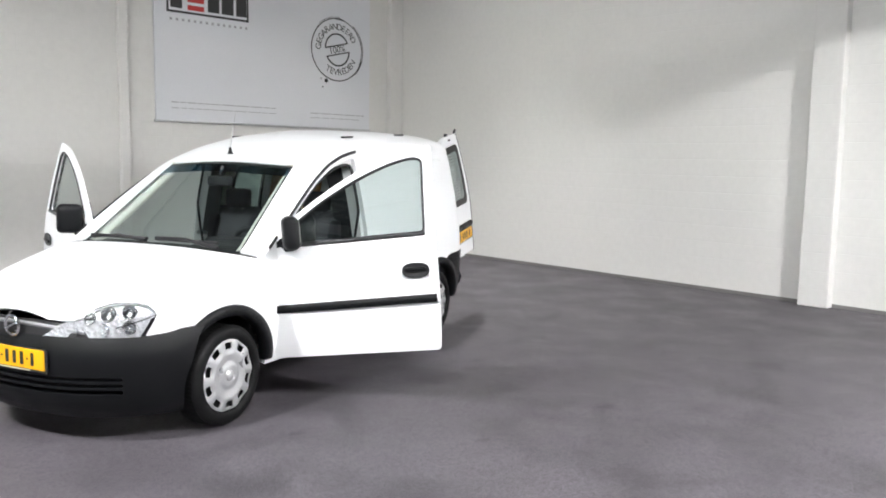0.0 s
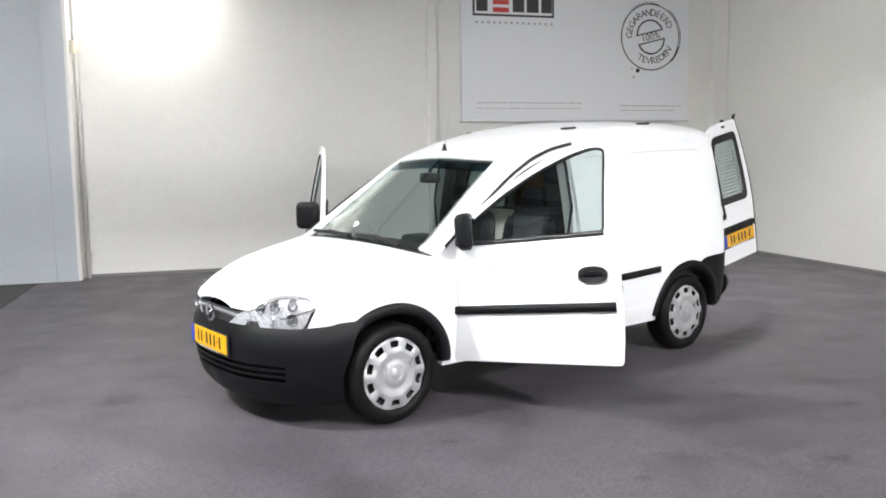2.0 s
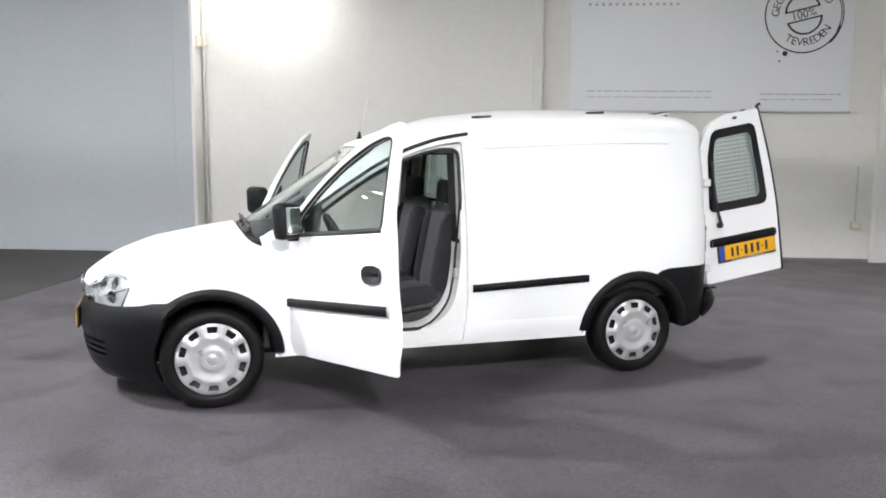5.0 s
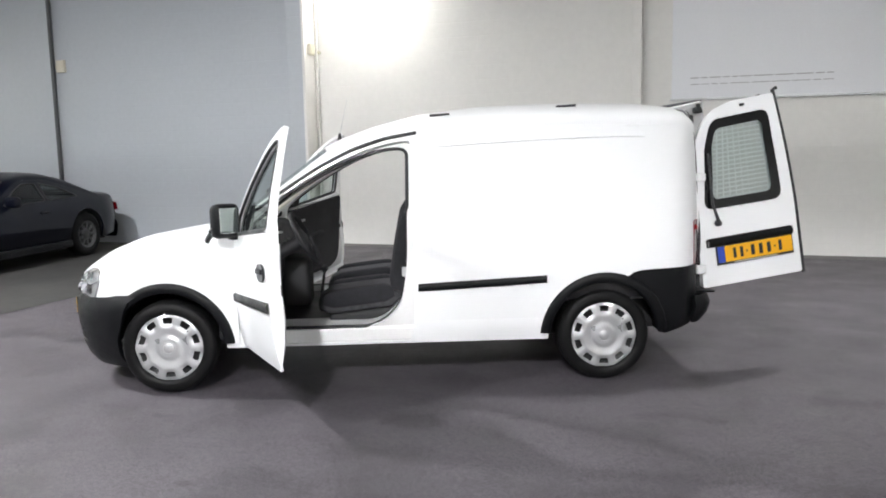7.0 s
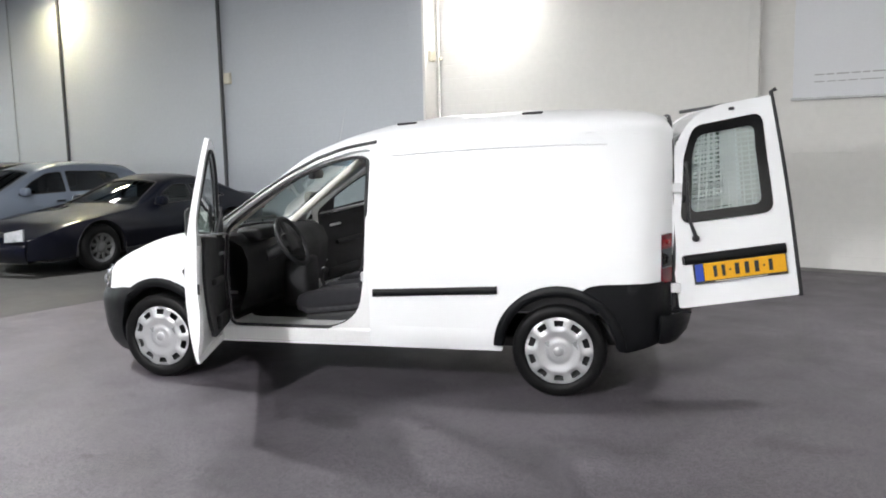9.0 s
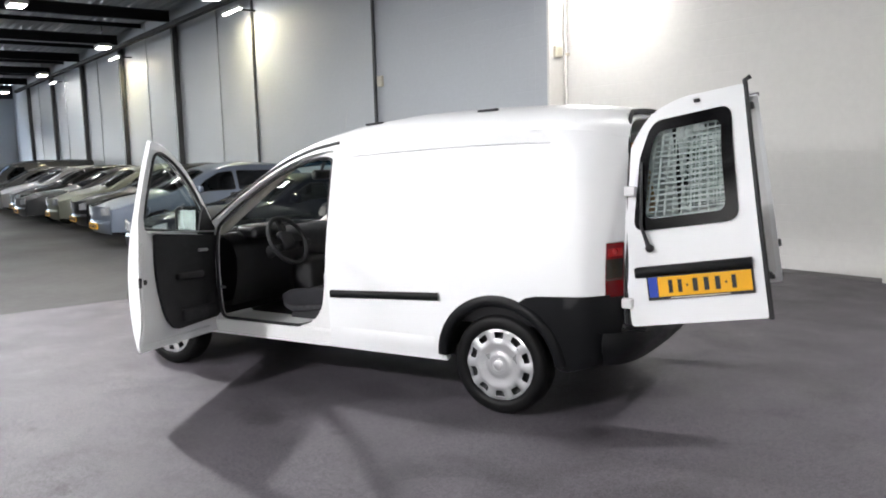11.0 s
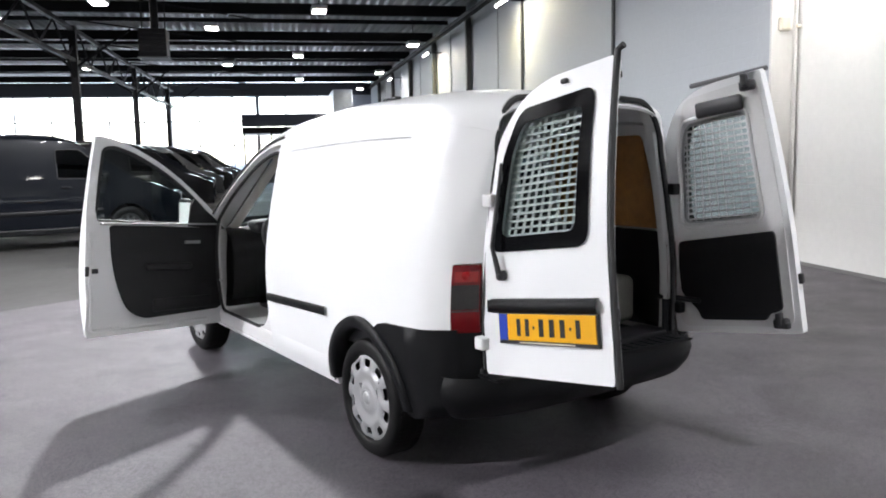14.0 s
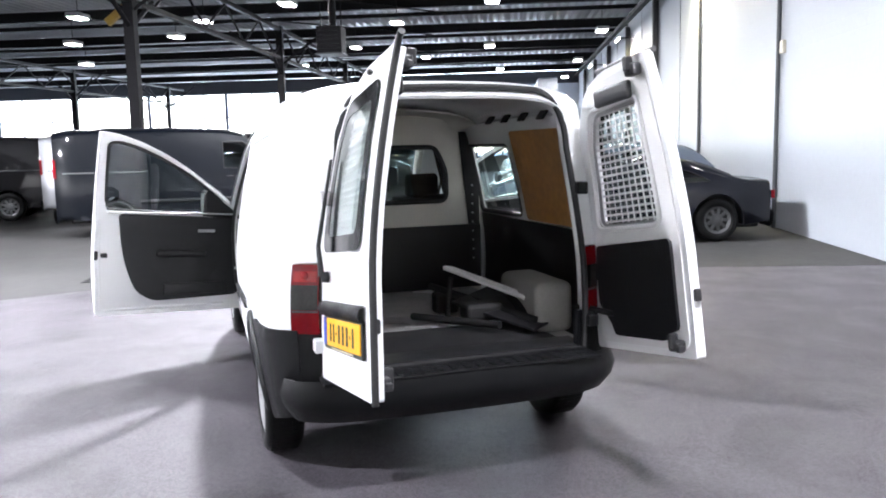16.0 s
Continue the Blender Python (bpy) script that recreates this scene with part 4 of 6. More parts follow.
# wheel arch flares and the black lower quarters
for sg in (-1, 1):
    for cx, a0, a1 in ((AX_F, 2, 150), (AX_R, 4, 177)):
        rows = []
        for k in range(37):
            a = radians(a0 + (a1 - a0) * k / 36)
            row = []
            lift = 0.012 * max(0.0, min(1.0, (85 - math.degrees(a)) / 25)) if cx > 0 else 0.0
            for r, o in ((R_ARCH - 0.012, -0.05), (R_ARCH - 0.012, 0.006), (R_ARCH + 0.002, 0.018), (R_ARCH + 0.045, 0.016), (R_ARCH + 0.052, 0.0)):
                row.append(Vector(side(sg, o + lift)(cx + r * math.cos(a), max(AXZ + r * math.sin(a), 0.265))))
            rows.append(row)
        part("wheel_arch_flare", Geo().ring(rows, flip=sg > 0), PLASTIC, van)
        rows = [[(cx + 0.375 * math.cos(radians(a)), sg * yy, AXZ + 0.375 * math.sin(radians(a))) for a in range(0, 181, 10)] for yy in (0.80 if cx > 0 else 0.66, 0.46)]
        part("wheel_well", Geo().ring(rows, flip=sg < 0), CABIN, van)
    q = arc(AX_R, AXZ, R_ARCH, 1, 62, 18) + [(1.50, 0.664), (1.54, 0.690), (1.60, 0.703), (1.75, 0.709), (1.975, 0.714), (1.975, 0.345), (1.76, 0.285)]
    part("rear_quarter_cladding", sheet(q, [], 0.05, side(sg, 0.010), 0.03, flip=sg > 0), PLASTIC, van)


def plan(points):
    """Half a plan curve, made into both halves: place(s, z, offset) with s the way along it from the middle."""
    pts = np.array(points)
    dense = np.array([[np.interp(t, np.linspace(0, 1, len(pts)), pts[:, i]) for i in (0, 1)] for t in np.linspace(0, 1, 60)])
    for _ in range(12):
        dense[1:-1] = 0.25 * dense[:-2] + 0.5 * dense[1:-1] + 0.25 * dense[2:]
    way = np.r_[0, np.cumsum(np.linalg.norm(np.diff(dense, axis=0), axis=1))]
    grad = np.gradient(dense, way, axis=0)

    def place(s, off=0.0):
        a = abs(s)
        x, y = np.interp(a, way, dense[:, 0]), np.interp(a, way, dense[:, 1])
        gx, gy = np.interp(a, way, grad[:, 0]), np.interp(a, way, grad[:, 1])
        ln = math.hypot(gx, gy)
        sign = -1.0 if points[0][0] < 0 else 1.0
        nx, ny = sign * gy / ln, -sign * gx / ln
        return x + nx * off, math.copysign(1, s) * (y + ny * off)
    return place, float(way[-1])


nose, S_END = plan([(-2.082, 0.0), (-2.068, 0.23), (-2.03, 0.38), (-1.98, 0.49), (-1.91, 0.60), (-1.82, 0.685), (-1.70, 0.755), (-1.58, 0.79), (-1.45, 0.812)])


def s_at_x(x):
    lo, hi = 0.2, S_END
    for _ in range(30):
        mid = (lo + hi) / 2
        lo, hi = (mid, hi) if nose(mid)[0] < x else (lo, mid)
    return lo


BUMP = smooth_table([(0.10, -0.15), (0.17, -0.075), (0.23, -0.03), (0.32, -0.008), (0.42, 0.004), (0.5, 0.008), (0.54, 0.005), (0.562, -0.008), (0.575, -0.024), (0.62, -0.06)], 0.01, 0.03)


def nose_at(off=0.0, lean=0.35):
    def place(s, z):
        d = lerp_table(BUMP, z - 0.027 * min(max((abs(s) - 0.68) / 0.3, 0), 1) * min(max((z - 0.45) / 0.1, 0), 1)) if z < 0.6 and lean > 0.3 else -0.012 - (z - 0.575) * lean
        x, y = nose(s, d + off)
        return (x, y, z)
    return place


def bumper_ends(z):
    dz = z - AXZ
    return s_at_x(AX_F - math.sqrt(max((R_ARCH + 0.004 - 0.045 * min(max((0.56 - z) / 0.12, 0.0), 1.0)) ** 2 - dz * dz, 0.0)))


zs = np.linspace(0.17, 0.60, 12)
bumper_outline = [(bumper_ends(z), z) for z in zs] + [(s, 0.576 + 0.027 * min(max((abs(s) - 0.68) / 0.3, 0), 1)) for s in np.arange(1.0, -1.01, -0.08)] + [(-bumper_ends(z), z) for z in zs[::-1]]
grille_slots = [rounded([(s0, z), (s0 + w, z), (s0 + w, z + 0.022), (s0, z + 0.022)], 0.009, 3) for z in (0.30, 0.335, 0.37) for s0, w in ((-0.62, 1.24),)]
fb = part("front_bumper", sheet(bumper_outline, grille_slots, 0.05, nose_at(), 0.03), PLASTIC, van, "grained black front bumper")
part("intake_backing", sheet([(-0.66, 0.28), (0.66, 0.28), (0.66, 0.41), (-0.66, 0.41)], [], 0.08, nose_at(-0.045), 0.01), SEAL, fb)
part("under_tray", Geo().box((-1.5, 0, 0.22), (0.62, 1.1, 0.03), 0.01), SEAL, van)
# grille
GRILLE_GREY = material("grey_grille_plastic", (0.26, 0.262, 0.27), 0.32, metal=0.3, vary=0.1)
part("grille_recess", sheet([(-0.47, 0.566), (0.47, 0.566), (0.42, 0.634), (0.2, 0.664), (-0.2, 0.664), (-0.42, 0.634)], [], 0.05, nose_at(-0.002, 0.1), 0.012), SEAL, van, "black grille opening")
for z0, o, mt in ((0.596, 0.006, GRILLE_GREY), (0.630, 0.010, GRILLE_GREY)):
    rows = [[nose_at(o + d, 0.1)(s, z0 + (0.028 if z0 > 0.62 else 0.012) * (1 - (s / 0.42) ** 2) - 0.014 + dz) for d, dz in ((-0.02, -0.012), (0.0, -0.011), (0.004, 0.0), (0.0, 0.011), (-0.02, 0.012))] for s in np.linspace(-0.43, 0.43, 21)]
    part("grille_bar", Geo().ring(rows, flip=True), mt, van)
em = Geo()
em.lathe([(0.042, 0.0), (0.048, 0.008), (0.055, 0.008), (0.060, 0.0)], 28)
em.box((0, 0, 0.006), (0.11, 0.014, 0.01), 0.004, m=pose(0, 0, 0, 0, 0, 24))
part("badge", em, CHROME, van, "round chrome badge", m=pose(-2.10, 0, 0.628, 90, 0, -90))
# headlamps
REFLECT = material("lamp_reflector", (0.86, 0.87, 0.89), 0.2, metal=0.6, vary=0.1, scale=60, fine=150)
rn, rl = REFLECT.node_tree.nodes, REFLECT.node_tree.links
cells, tilt = rn.new("ShaderNodeTexVoronoi"), rn.new("ShaderNodeBump")
cells.inputs["Scale"].default_value = 42.0
tilt.inputs["Strength"].default_value, tilt.inputs["Distance"].default_value = 0.55, 0.012
rl.new(rn["Texture Coordinate"].outputs["Object"], cells.inputs["Vector"]), rl.new(cells.outputs["Distance"], tilt.inputs["Height"])
rl.new(tilt.outputs["Normal"], rn["Principled BSDF"].inputs["Normal"])
for sg in (-1, 1):
    prof = [(x, sg * v) for x, v in LAMP_R]
    on = lambda o: (lambda x, v: top_at(x, v, o))
    inset = lambda x, v: tuple(Vector(top_at(x, v)) + Vector((0.02, -sg * 0.013, -0.016)))
    lamp = part("headlamp", sheet(prof, [], 0.035, inset, 0.004, flip=sg < 0), REFLECT, van, "clear headlamp with bright reflectors")
    part("lens", sheet(prof, [], 0.03, on(0.006), 0.0, flip=sg < 0), LENS, lamp, "clear plastic lens").visible_shadow = False
    brow = [on(0.004)(x, v) for x, v in sorted(resample(prof, 0.03)) if abs(v) < VMAX - 0.02]
    part("lamp_edge", Geo().tube(brow, 0.0022, 6), PLASTIC, lamp)
    for x, yy, rr in ((-1.99, 0.455, 0.026), (-1.935, 0.525, 0.036), (-1.87, 0.605, 0.034)):
        p = Vector(inset(x, v_of(x, sg * yy))) + Vector((-0.012, 0, 0.008))
        part("reflector", Geo().lathe([(0.0, -0.012), (rr * 0.4, -0.008), (rr * 0.45, 0.006), (rr * 0.5, -0.006), (rr * 0.9, 0.010), (rr, 0.016), (rr + 0.006, 0.010)], 20), CHROME, lamp, m=Matrix.Translation(p) @ Vector((-0.8, sg * 0.35, 0.35)).to_track_quat("Z", "Y").to_matrix().to_4x4())
    # wing corner behind the lamp, and the part of the lamp below the bonnet edge
    zt_at = lambda x: lerp_table(ZT, x)
    wing = [(-1.842, 0.565), (-1.69, 0.565), (-1.69, zt_at(-1.69))] + [(x, zt_at(x)) for x in (-1.72, -1.75)] + [(-1.79, zt_at(-1.79))]
    part("front_panel", sheet(wing, [], 0.04, side(sg), 0.012, flip=sg > 0), PAINT, van)
    low = [(-2.075, 0.580), (-2.0, 0.572), (-1.92, 0.572), (-1.845, 0.580), (-1.79, zt_at(-1.79))] + [(x, zt_at(x)) for x in np.arange(-1.83, -2.04, -0.04)] + [(-2.055, 0.645)]
    part("lower_reflector", sheet(low, [], 0.03, side(sg, -0.020), 0.004, flip=sg > 0), REFLECT, lamp)
    part("lower_lens", sheet(low, [], 0.03, side(sg, 0.001), 0.0, flip=sg > 0), LENS, lamp).visible_shadow = False
    rim = [Vector(side(sg, 0.001)(x, z)) for x, z in resample(low[:5], 0.03)[:-4]]
    part("lower_edge", Geo().tube(rim, 0.003, 6), PLASTIC, lamp)
    for x, z, rr in ((-2.02, 0.622, 0.026), (-1.955, 0.632, 0.034), (-1.885, 0.64, 0.032)):
        p = Vector(side(sg, -0.012)(x, z))
        d = Vector(side(sg, 0.3)(x - 0.12, z)) - p
        part("lower_bowl", Geo().lathe([(0.0, -0.004), (rr * 0.35, -0.002), (rr * 0.4, 0.008), (rr * 0.48, -0.004), (rr * 0.9, 0.008), (rr, 0.012), (rr + 0.005, 0.006)], 20), CHROME, lamp, m=Matrix.Translation(p) @ d.to_track_quat("Z", "Y").to_matrix().to_4x4())


def number_plate(parent, m):
    pl = part("number_plate", Geo().box((0, 0, 0), (0.535, 0.125, 0.012), 0.004), TRIM_BLACK, parent, "yellow plate with plain bars in a black holder", m)
    part("plate_face", Geo().box((0.025, 0.006, 0.008), (0.468, 0.105, 0.006), 0.002), YELLOW, pl)
    part("plate_strip", Geo().box((-0.235, 0.006, 0.008), (0.046, 0.105, 0.006), 0.002), PLATE_BLUE, pl)
    x = -0.165
    for k, w in enumerate((0.042, 0.042, 0.02, 0.05, 0.05, 0.05, 0.02, 0.044)):
        h = 0.012 if w < 0.03 else 0.068
        part("plate_bar", Geo().box((x + w / 2, 0.006, 0.0115), (w * 0.5, h, 0.002)), INK, pl)
        x += w + 0.006
    part("holder_bar", Geo().box((0, -0.055, 0.0065), (0.3, 0.006, 0.002)), CABLE_BOX, pl)
    return pl


number_plate(van, pose(-2.112, 0, 0.465, 90, 0, -90))


# wheels: tyre, cover with slots, dark rim behind
def wheel(m, side_sign):
    w = thing("wheel", "", "")
    w.parent = van
    w.matrix_basis = m
    for k in ("label", "category"):
        if k in w:
            del w[k]
    prof = [(0.19, -0.085), (0.2, -0.088), (0.235, -0.092), (0.262, -0.088), (0.278, -0.078), (0.287, -0.06), (0.288, -0.02), (0.288, 0.02), (0.287, 0.06), (0.278, 0.078), (0.262, 0.088), (0.235, 0.091), (0.216, 0.086), (0.208, 0.074), (0.205, 0.04)]
    ty = Geo().lathe(prof, 56)
    for k in range(70):
        a = 2 * math.pi * k / 70
        for y, tw in ((-0.045, 0.3), (0.0, -0.3), (0.045, 0.3)):
            ty.box((0, 0, 0), (0.004, 0.034, 0.012), 0, m=Matrix.Rotation(a, 4, "Z") @ pose(0.287, 0, y, 90, 0, 0) @ pose(0, 0, 0, 0, 0, 0))
    part("tyre", ty, RUBBER, w)
    part("rim", Geo().lathe([(0.0, 0.03), (0.1, 0.03), (0.19, 0.045), (0.196, 0.05)], 32), SEAL, w)
    holes = []
    for k in range(10):
        a = 2 * math.pi * (k + 0.5) / 10
        u, t = Vector((math.cos(a), math.sin(a))), Vector((-math.sin(a), math.cos(a)))
        holes.append(rounded([tuple(u * 0.152 - t * 0.025), tuple(u * 0.189 - t * 0.031), tuple(u * 0.189 + t * 0.031), tuple(u * 0.152 + t * 0.025)], 0.007, 3))
    dome = smooth_table([(0.0, 0.088), (0.066, 0.087), (0.076, 0.078), (0.092, 0.080), (0.136, 0.090), (0.146, 0.080), (0.17, 0.079), (0.193, 0.075), (0.199, 0.080), (0.208, 0.068)], 0.003, 0.006)
    cover = part("wheel_cover", sheet(arc(0, 0, 0.207, 0, 352.8, 49), holes, 0.012, lambda x, y: (x, y, lerp_table(dome, math.hypot(x, y)) - 0.006 * min(max((math.hypot(x, y) - 0.135) / 0.01, 0), 1) * math.cos(10 * math.atan2(y, x) + math.pi)), 0.008), SILVER, w, "silver plastic wheel cover with ten slots")
    part("cover_badge", Geo().lathe([(0.0, 0.094), (0.026, 0.094), (0.03, 0.09), (0.033, 0.086)], 24).lathe([(0.034, 0.087), (0.038, 0.091), (0.042, 0.087)], 24), SILVER, cover)
    return w


for cx in (AX_F, AX_R):
    wheel(pose(cx, -0.728, R_TYRE, 90, 0, 0), -1)
    wheel(pose(cx, 0.728, R_TYRE, -90, 0, 0), 1)
part("axle", Geo().tube([(AX_R, -0.62, 0.28), (AX_R, 0.62, 0.28)], 0.04, 8), SEAL, van)

# underbody and floor
part("underbody", Geo().box((0.0, 0, 0.30), (3.0, 1.30, 0.07), 0.02), SEAL, van)
part("rear_underbody", Geo().box((1.62, 0, 0.40), (0.6, 1.2, 0.25), 0.04, seg=3), SEAL, van)
for sg in (-1, 1):
    part("sill", Geo().box((0.0, sg * 0.735, 0.33), (1.95, 0.10, 0.11), 0.02), INNER_PAINT, van)
part("cab_floor", Geo().box((-0.35, 0, 0.355), (1.2, 1.40, 0.04), 0.01), CARGO_BLACK, van)
part("cargo_floor", Geo().box((1.09, 0, 0.505), (1.72, 1.36, 0.03), 0.008), CARGO_FLOOR, van, "glossy grey cargo floor")
part("firewall", Geo().box((-1.05, 0, 0.62), (0.04, 1.45, 0.62), 0.01), CABIN, van)

# rear frame, bumper and lamps
def rear_loop(inset, x_in=0.0):
    pts = []
    for z in np.linspace(0.54, 1.44, 12):
        pts.append((XE + 0.004 - x_in - max(0, z - 1.0) * 0.04, -(side_y(XE, z) - inset), z))
    for k in range(1, 10):
        a = math.pi / 2 * k / 10
        yb = side_y(XE, 1.44) - inset
        pts.append((XE - 0.014 - x_in - 0.02 * k / 10, -(yb - 0.16 * (1 - math.cos(a))), 1.44 + (0.265 - inset) * math.sin(a)))
    half = pts + [(XE - 0.036 - x_in, -0.2, pts[-1][2] + 0.012), (XE - 0.036 - x_in, 0.0, pts[-1][2] + 0.016)]
    return half + [(x, -y, z) for x, y, z in half[:-1][::-1]]


lo, li, lc = rear_loop(0.0), rear_loop(0.012), rear_loop(0.0, 0.09)
part("rear_frame", Geo().ring([lo, li, lc], flip=True), INNER_PAINT, van, "white painted frame of the rear doorway")
part("rear_seal", Geo().tube([Vector(p) + Vector((0.008, 0, 0)) for p in li], 0.014, 8), SEAL, van)
RED_DOME = material("red_lamp_dome", (0.34, 0.006, 0.008), 0.16, coat=0.3)
tail, T_END = plan([(2.150, 0.0), (2.145, 0.35), (2.125, 0.55), (2.085, 0.66), (2.045, 0.72), (2.005, 0.755), (1.965, 0.770), (1.935, 0.772)])
RB = smooth_table([(0.28, -0.12), (0.34, -0.04), (0.40, 0.0), (0.46, 0.012), (0.495, 0.006), (0.52, -0.02)], 0.01, 0.02)
tail_outline = [(T_END - 0.02, 0.335), (T_END - 0.02, 0.515), (0.95, 0.513), (0.6, 0.517), (-0.6, 0.517), (-0.95, 0.513), (-T_END + 0.02, 0.515), (-T_END + 0.02, 0.335), (-0.8, 0.33), (0.8, 0.33)]


def tail_at(s, z):
    x, y = tail(s, lerp_table(RB, z))
    return (x, y, z)


rb = part("rear_bumper", sheet(tail_outline, [], 0.06, tail_at, 0.03), PLASTIC, van, "grained black rear bumper with a step")
part("bumper_step", Geo().box((2.06, 0, 0.512), (0.16, 1.24, 0.014), 0.005), PLASTIC, rb)
for k in range(19):
    part("step_rib", Geo().box((2.075, -0.54 + 0.06 * k, 0.5195), (0.09, 0.026, 0.008), 0.003), PLASTIC, rb)
part("load_edge", Geo().box((1.985, 0, 0.515), (0.09, 1.22, 0.06), 0.012), CARGO_BLACK, van)
for sg in (-1, 1):
    tl = part("tail_lamp", sheet(rounded([(1.957, 0.70), (2.021, 0.70), (2.021, 0.99), (1.957, 0.99)], 0.006, 2), [], 0.02, side(sg, 0.004), 0.03, flip=sg > 0), RED_LENS, van, "red and smoked tail lamp")
    part("smoked_lens", sheet([(1.96, 0.80), (2.02, 0.80), (2.02, 0.905), (1.96, 0.905)], [], 0.02, side(sg, 0.008), 0.004, flip=sg > 0), SMOKE_LENS, tl)
    if sg < 0:
        part("bright_lens", sheet([(1.965, 0.918), (2.016, 0.918), (2.016, 0.962), (1.965, 0.962)], [], 0.02, side(sg, 0.007), 0.004, flip=sg > 0), RED_DOME, tl)
    part("lamp_divider", sheet([(1.96, 0.79), (2.02, 0.79), (2.02, 0.797), (1.96, 0.797)], [], 0.02, side(sg, 0.007), 0.004, flip=sg > 0), TRIM_BLACK, tl)
    # bright red dome stands in for a highlight inside the left lens
    if sg < 0:
        part("lamp_bulb", Geo().lathe([(0, 0.012), (0.014, 0.008), (0.018, 0)], 14), RED_DOME, tl, m=pose(1.99, sg * (side_y(1.99, 0.945) + 0.008), 0.945, 90 if sg < 0 else -90, 0, 55 * -sg))
    for z in (0.66, 1.26):
        part("door_hinge", Geo().box((2.045, sg * (side_y(XE, z) + 0.012), z), (0.06, 0.05, 0.055), 0.008), INNER_PAINT if sg < 0 else PLASTIC, van)

for sg in (-1, 1):
    wrap = [(1.955, side_y(1.955, 0.6) + 0.004), (1.985, side_y(1.985, 0.6) + 0.004), (2.01, side_y(2.01, 0.6) - 0.006), (2.028, side_y(2.022, 0.6) - 0.04), (2.032, 0.56), (2.0, 0.55)]
    part("corner_cladding", Geo().ring([[(x, sg * y, z) for x, y in wrap] for z in (0.47, 0.58, 0.705)], flip=sg > 0), PLASTIC, van)

# ---------------------------------------------------------------- the van's doors
BELT = 0.99
WINDOW = rounded([(-0.735, 0.985), (0.094, 1.013), (0.098, 1.452), (0.03, 1.464), (-0.1, 1.436), (-0.3, 1.357), (-0.5, 1.248), (-0.66, 1.138), (-0.735, 1.078)], [0.02, 0.03, 0.04, 0.08, 0.1, 0.1, 0.1, 0.05, 0.03])
SAIL = [(-0.875, 0.965), (-0.735, 0.985), (-0.735, 1.065), (-0.80, 1.02)]


DOOR_DEPTH = [(0.20, 0.012), (0.33, 0.014), (0.42, 0.05), (0.55, 0.068), (0.90, 0.062), (1.0, 0.05), (1.08, 0.034), (1.5, 0.024), (1.7, 0.024)]


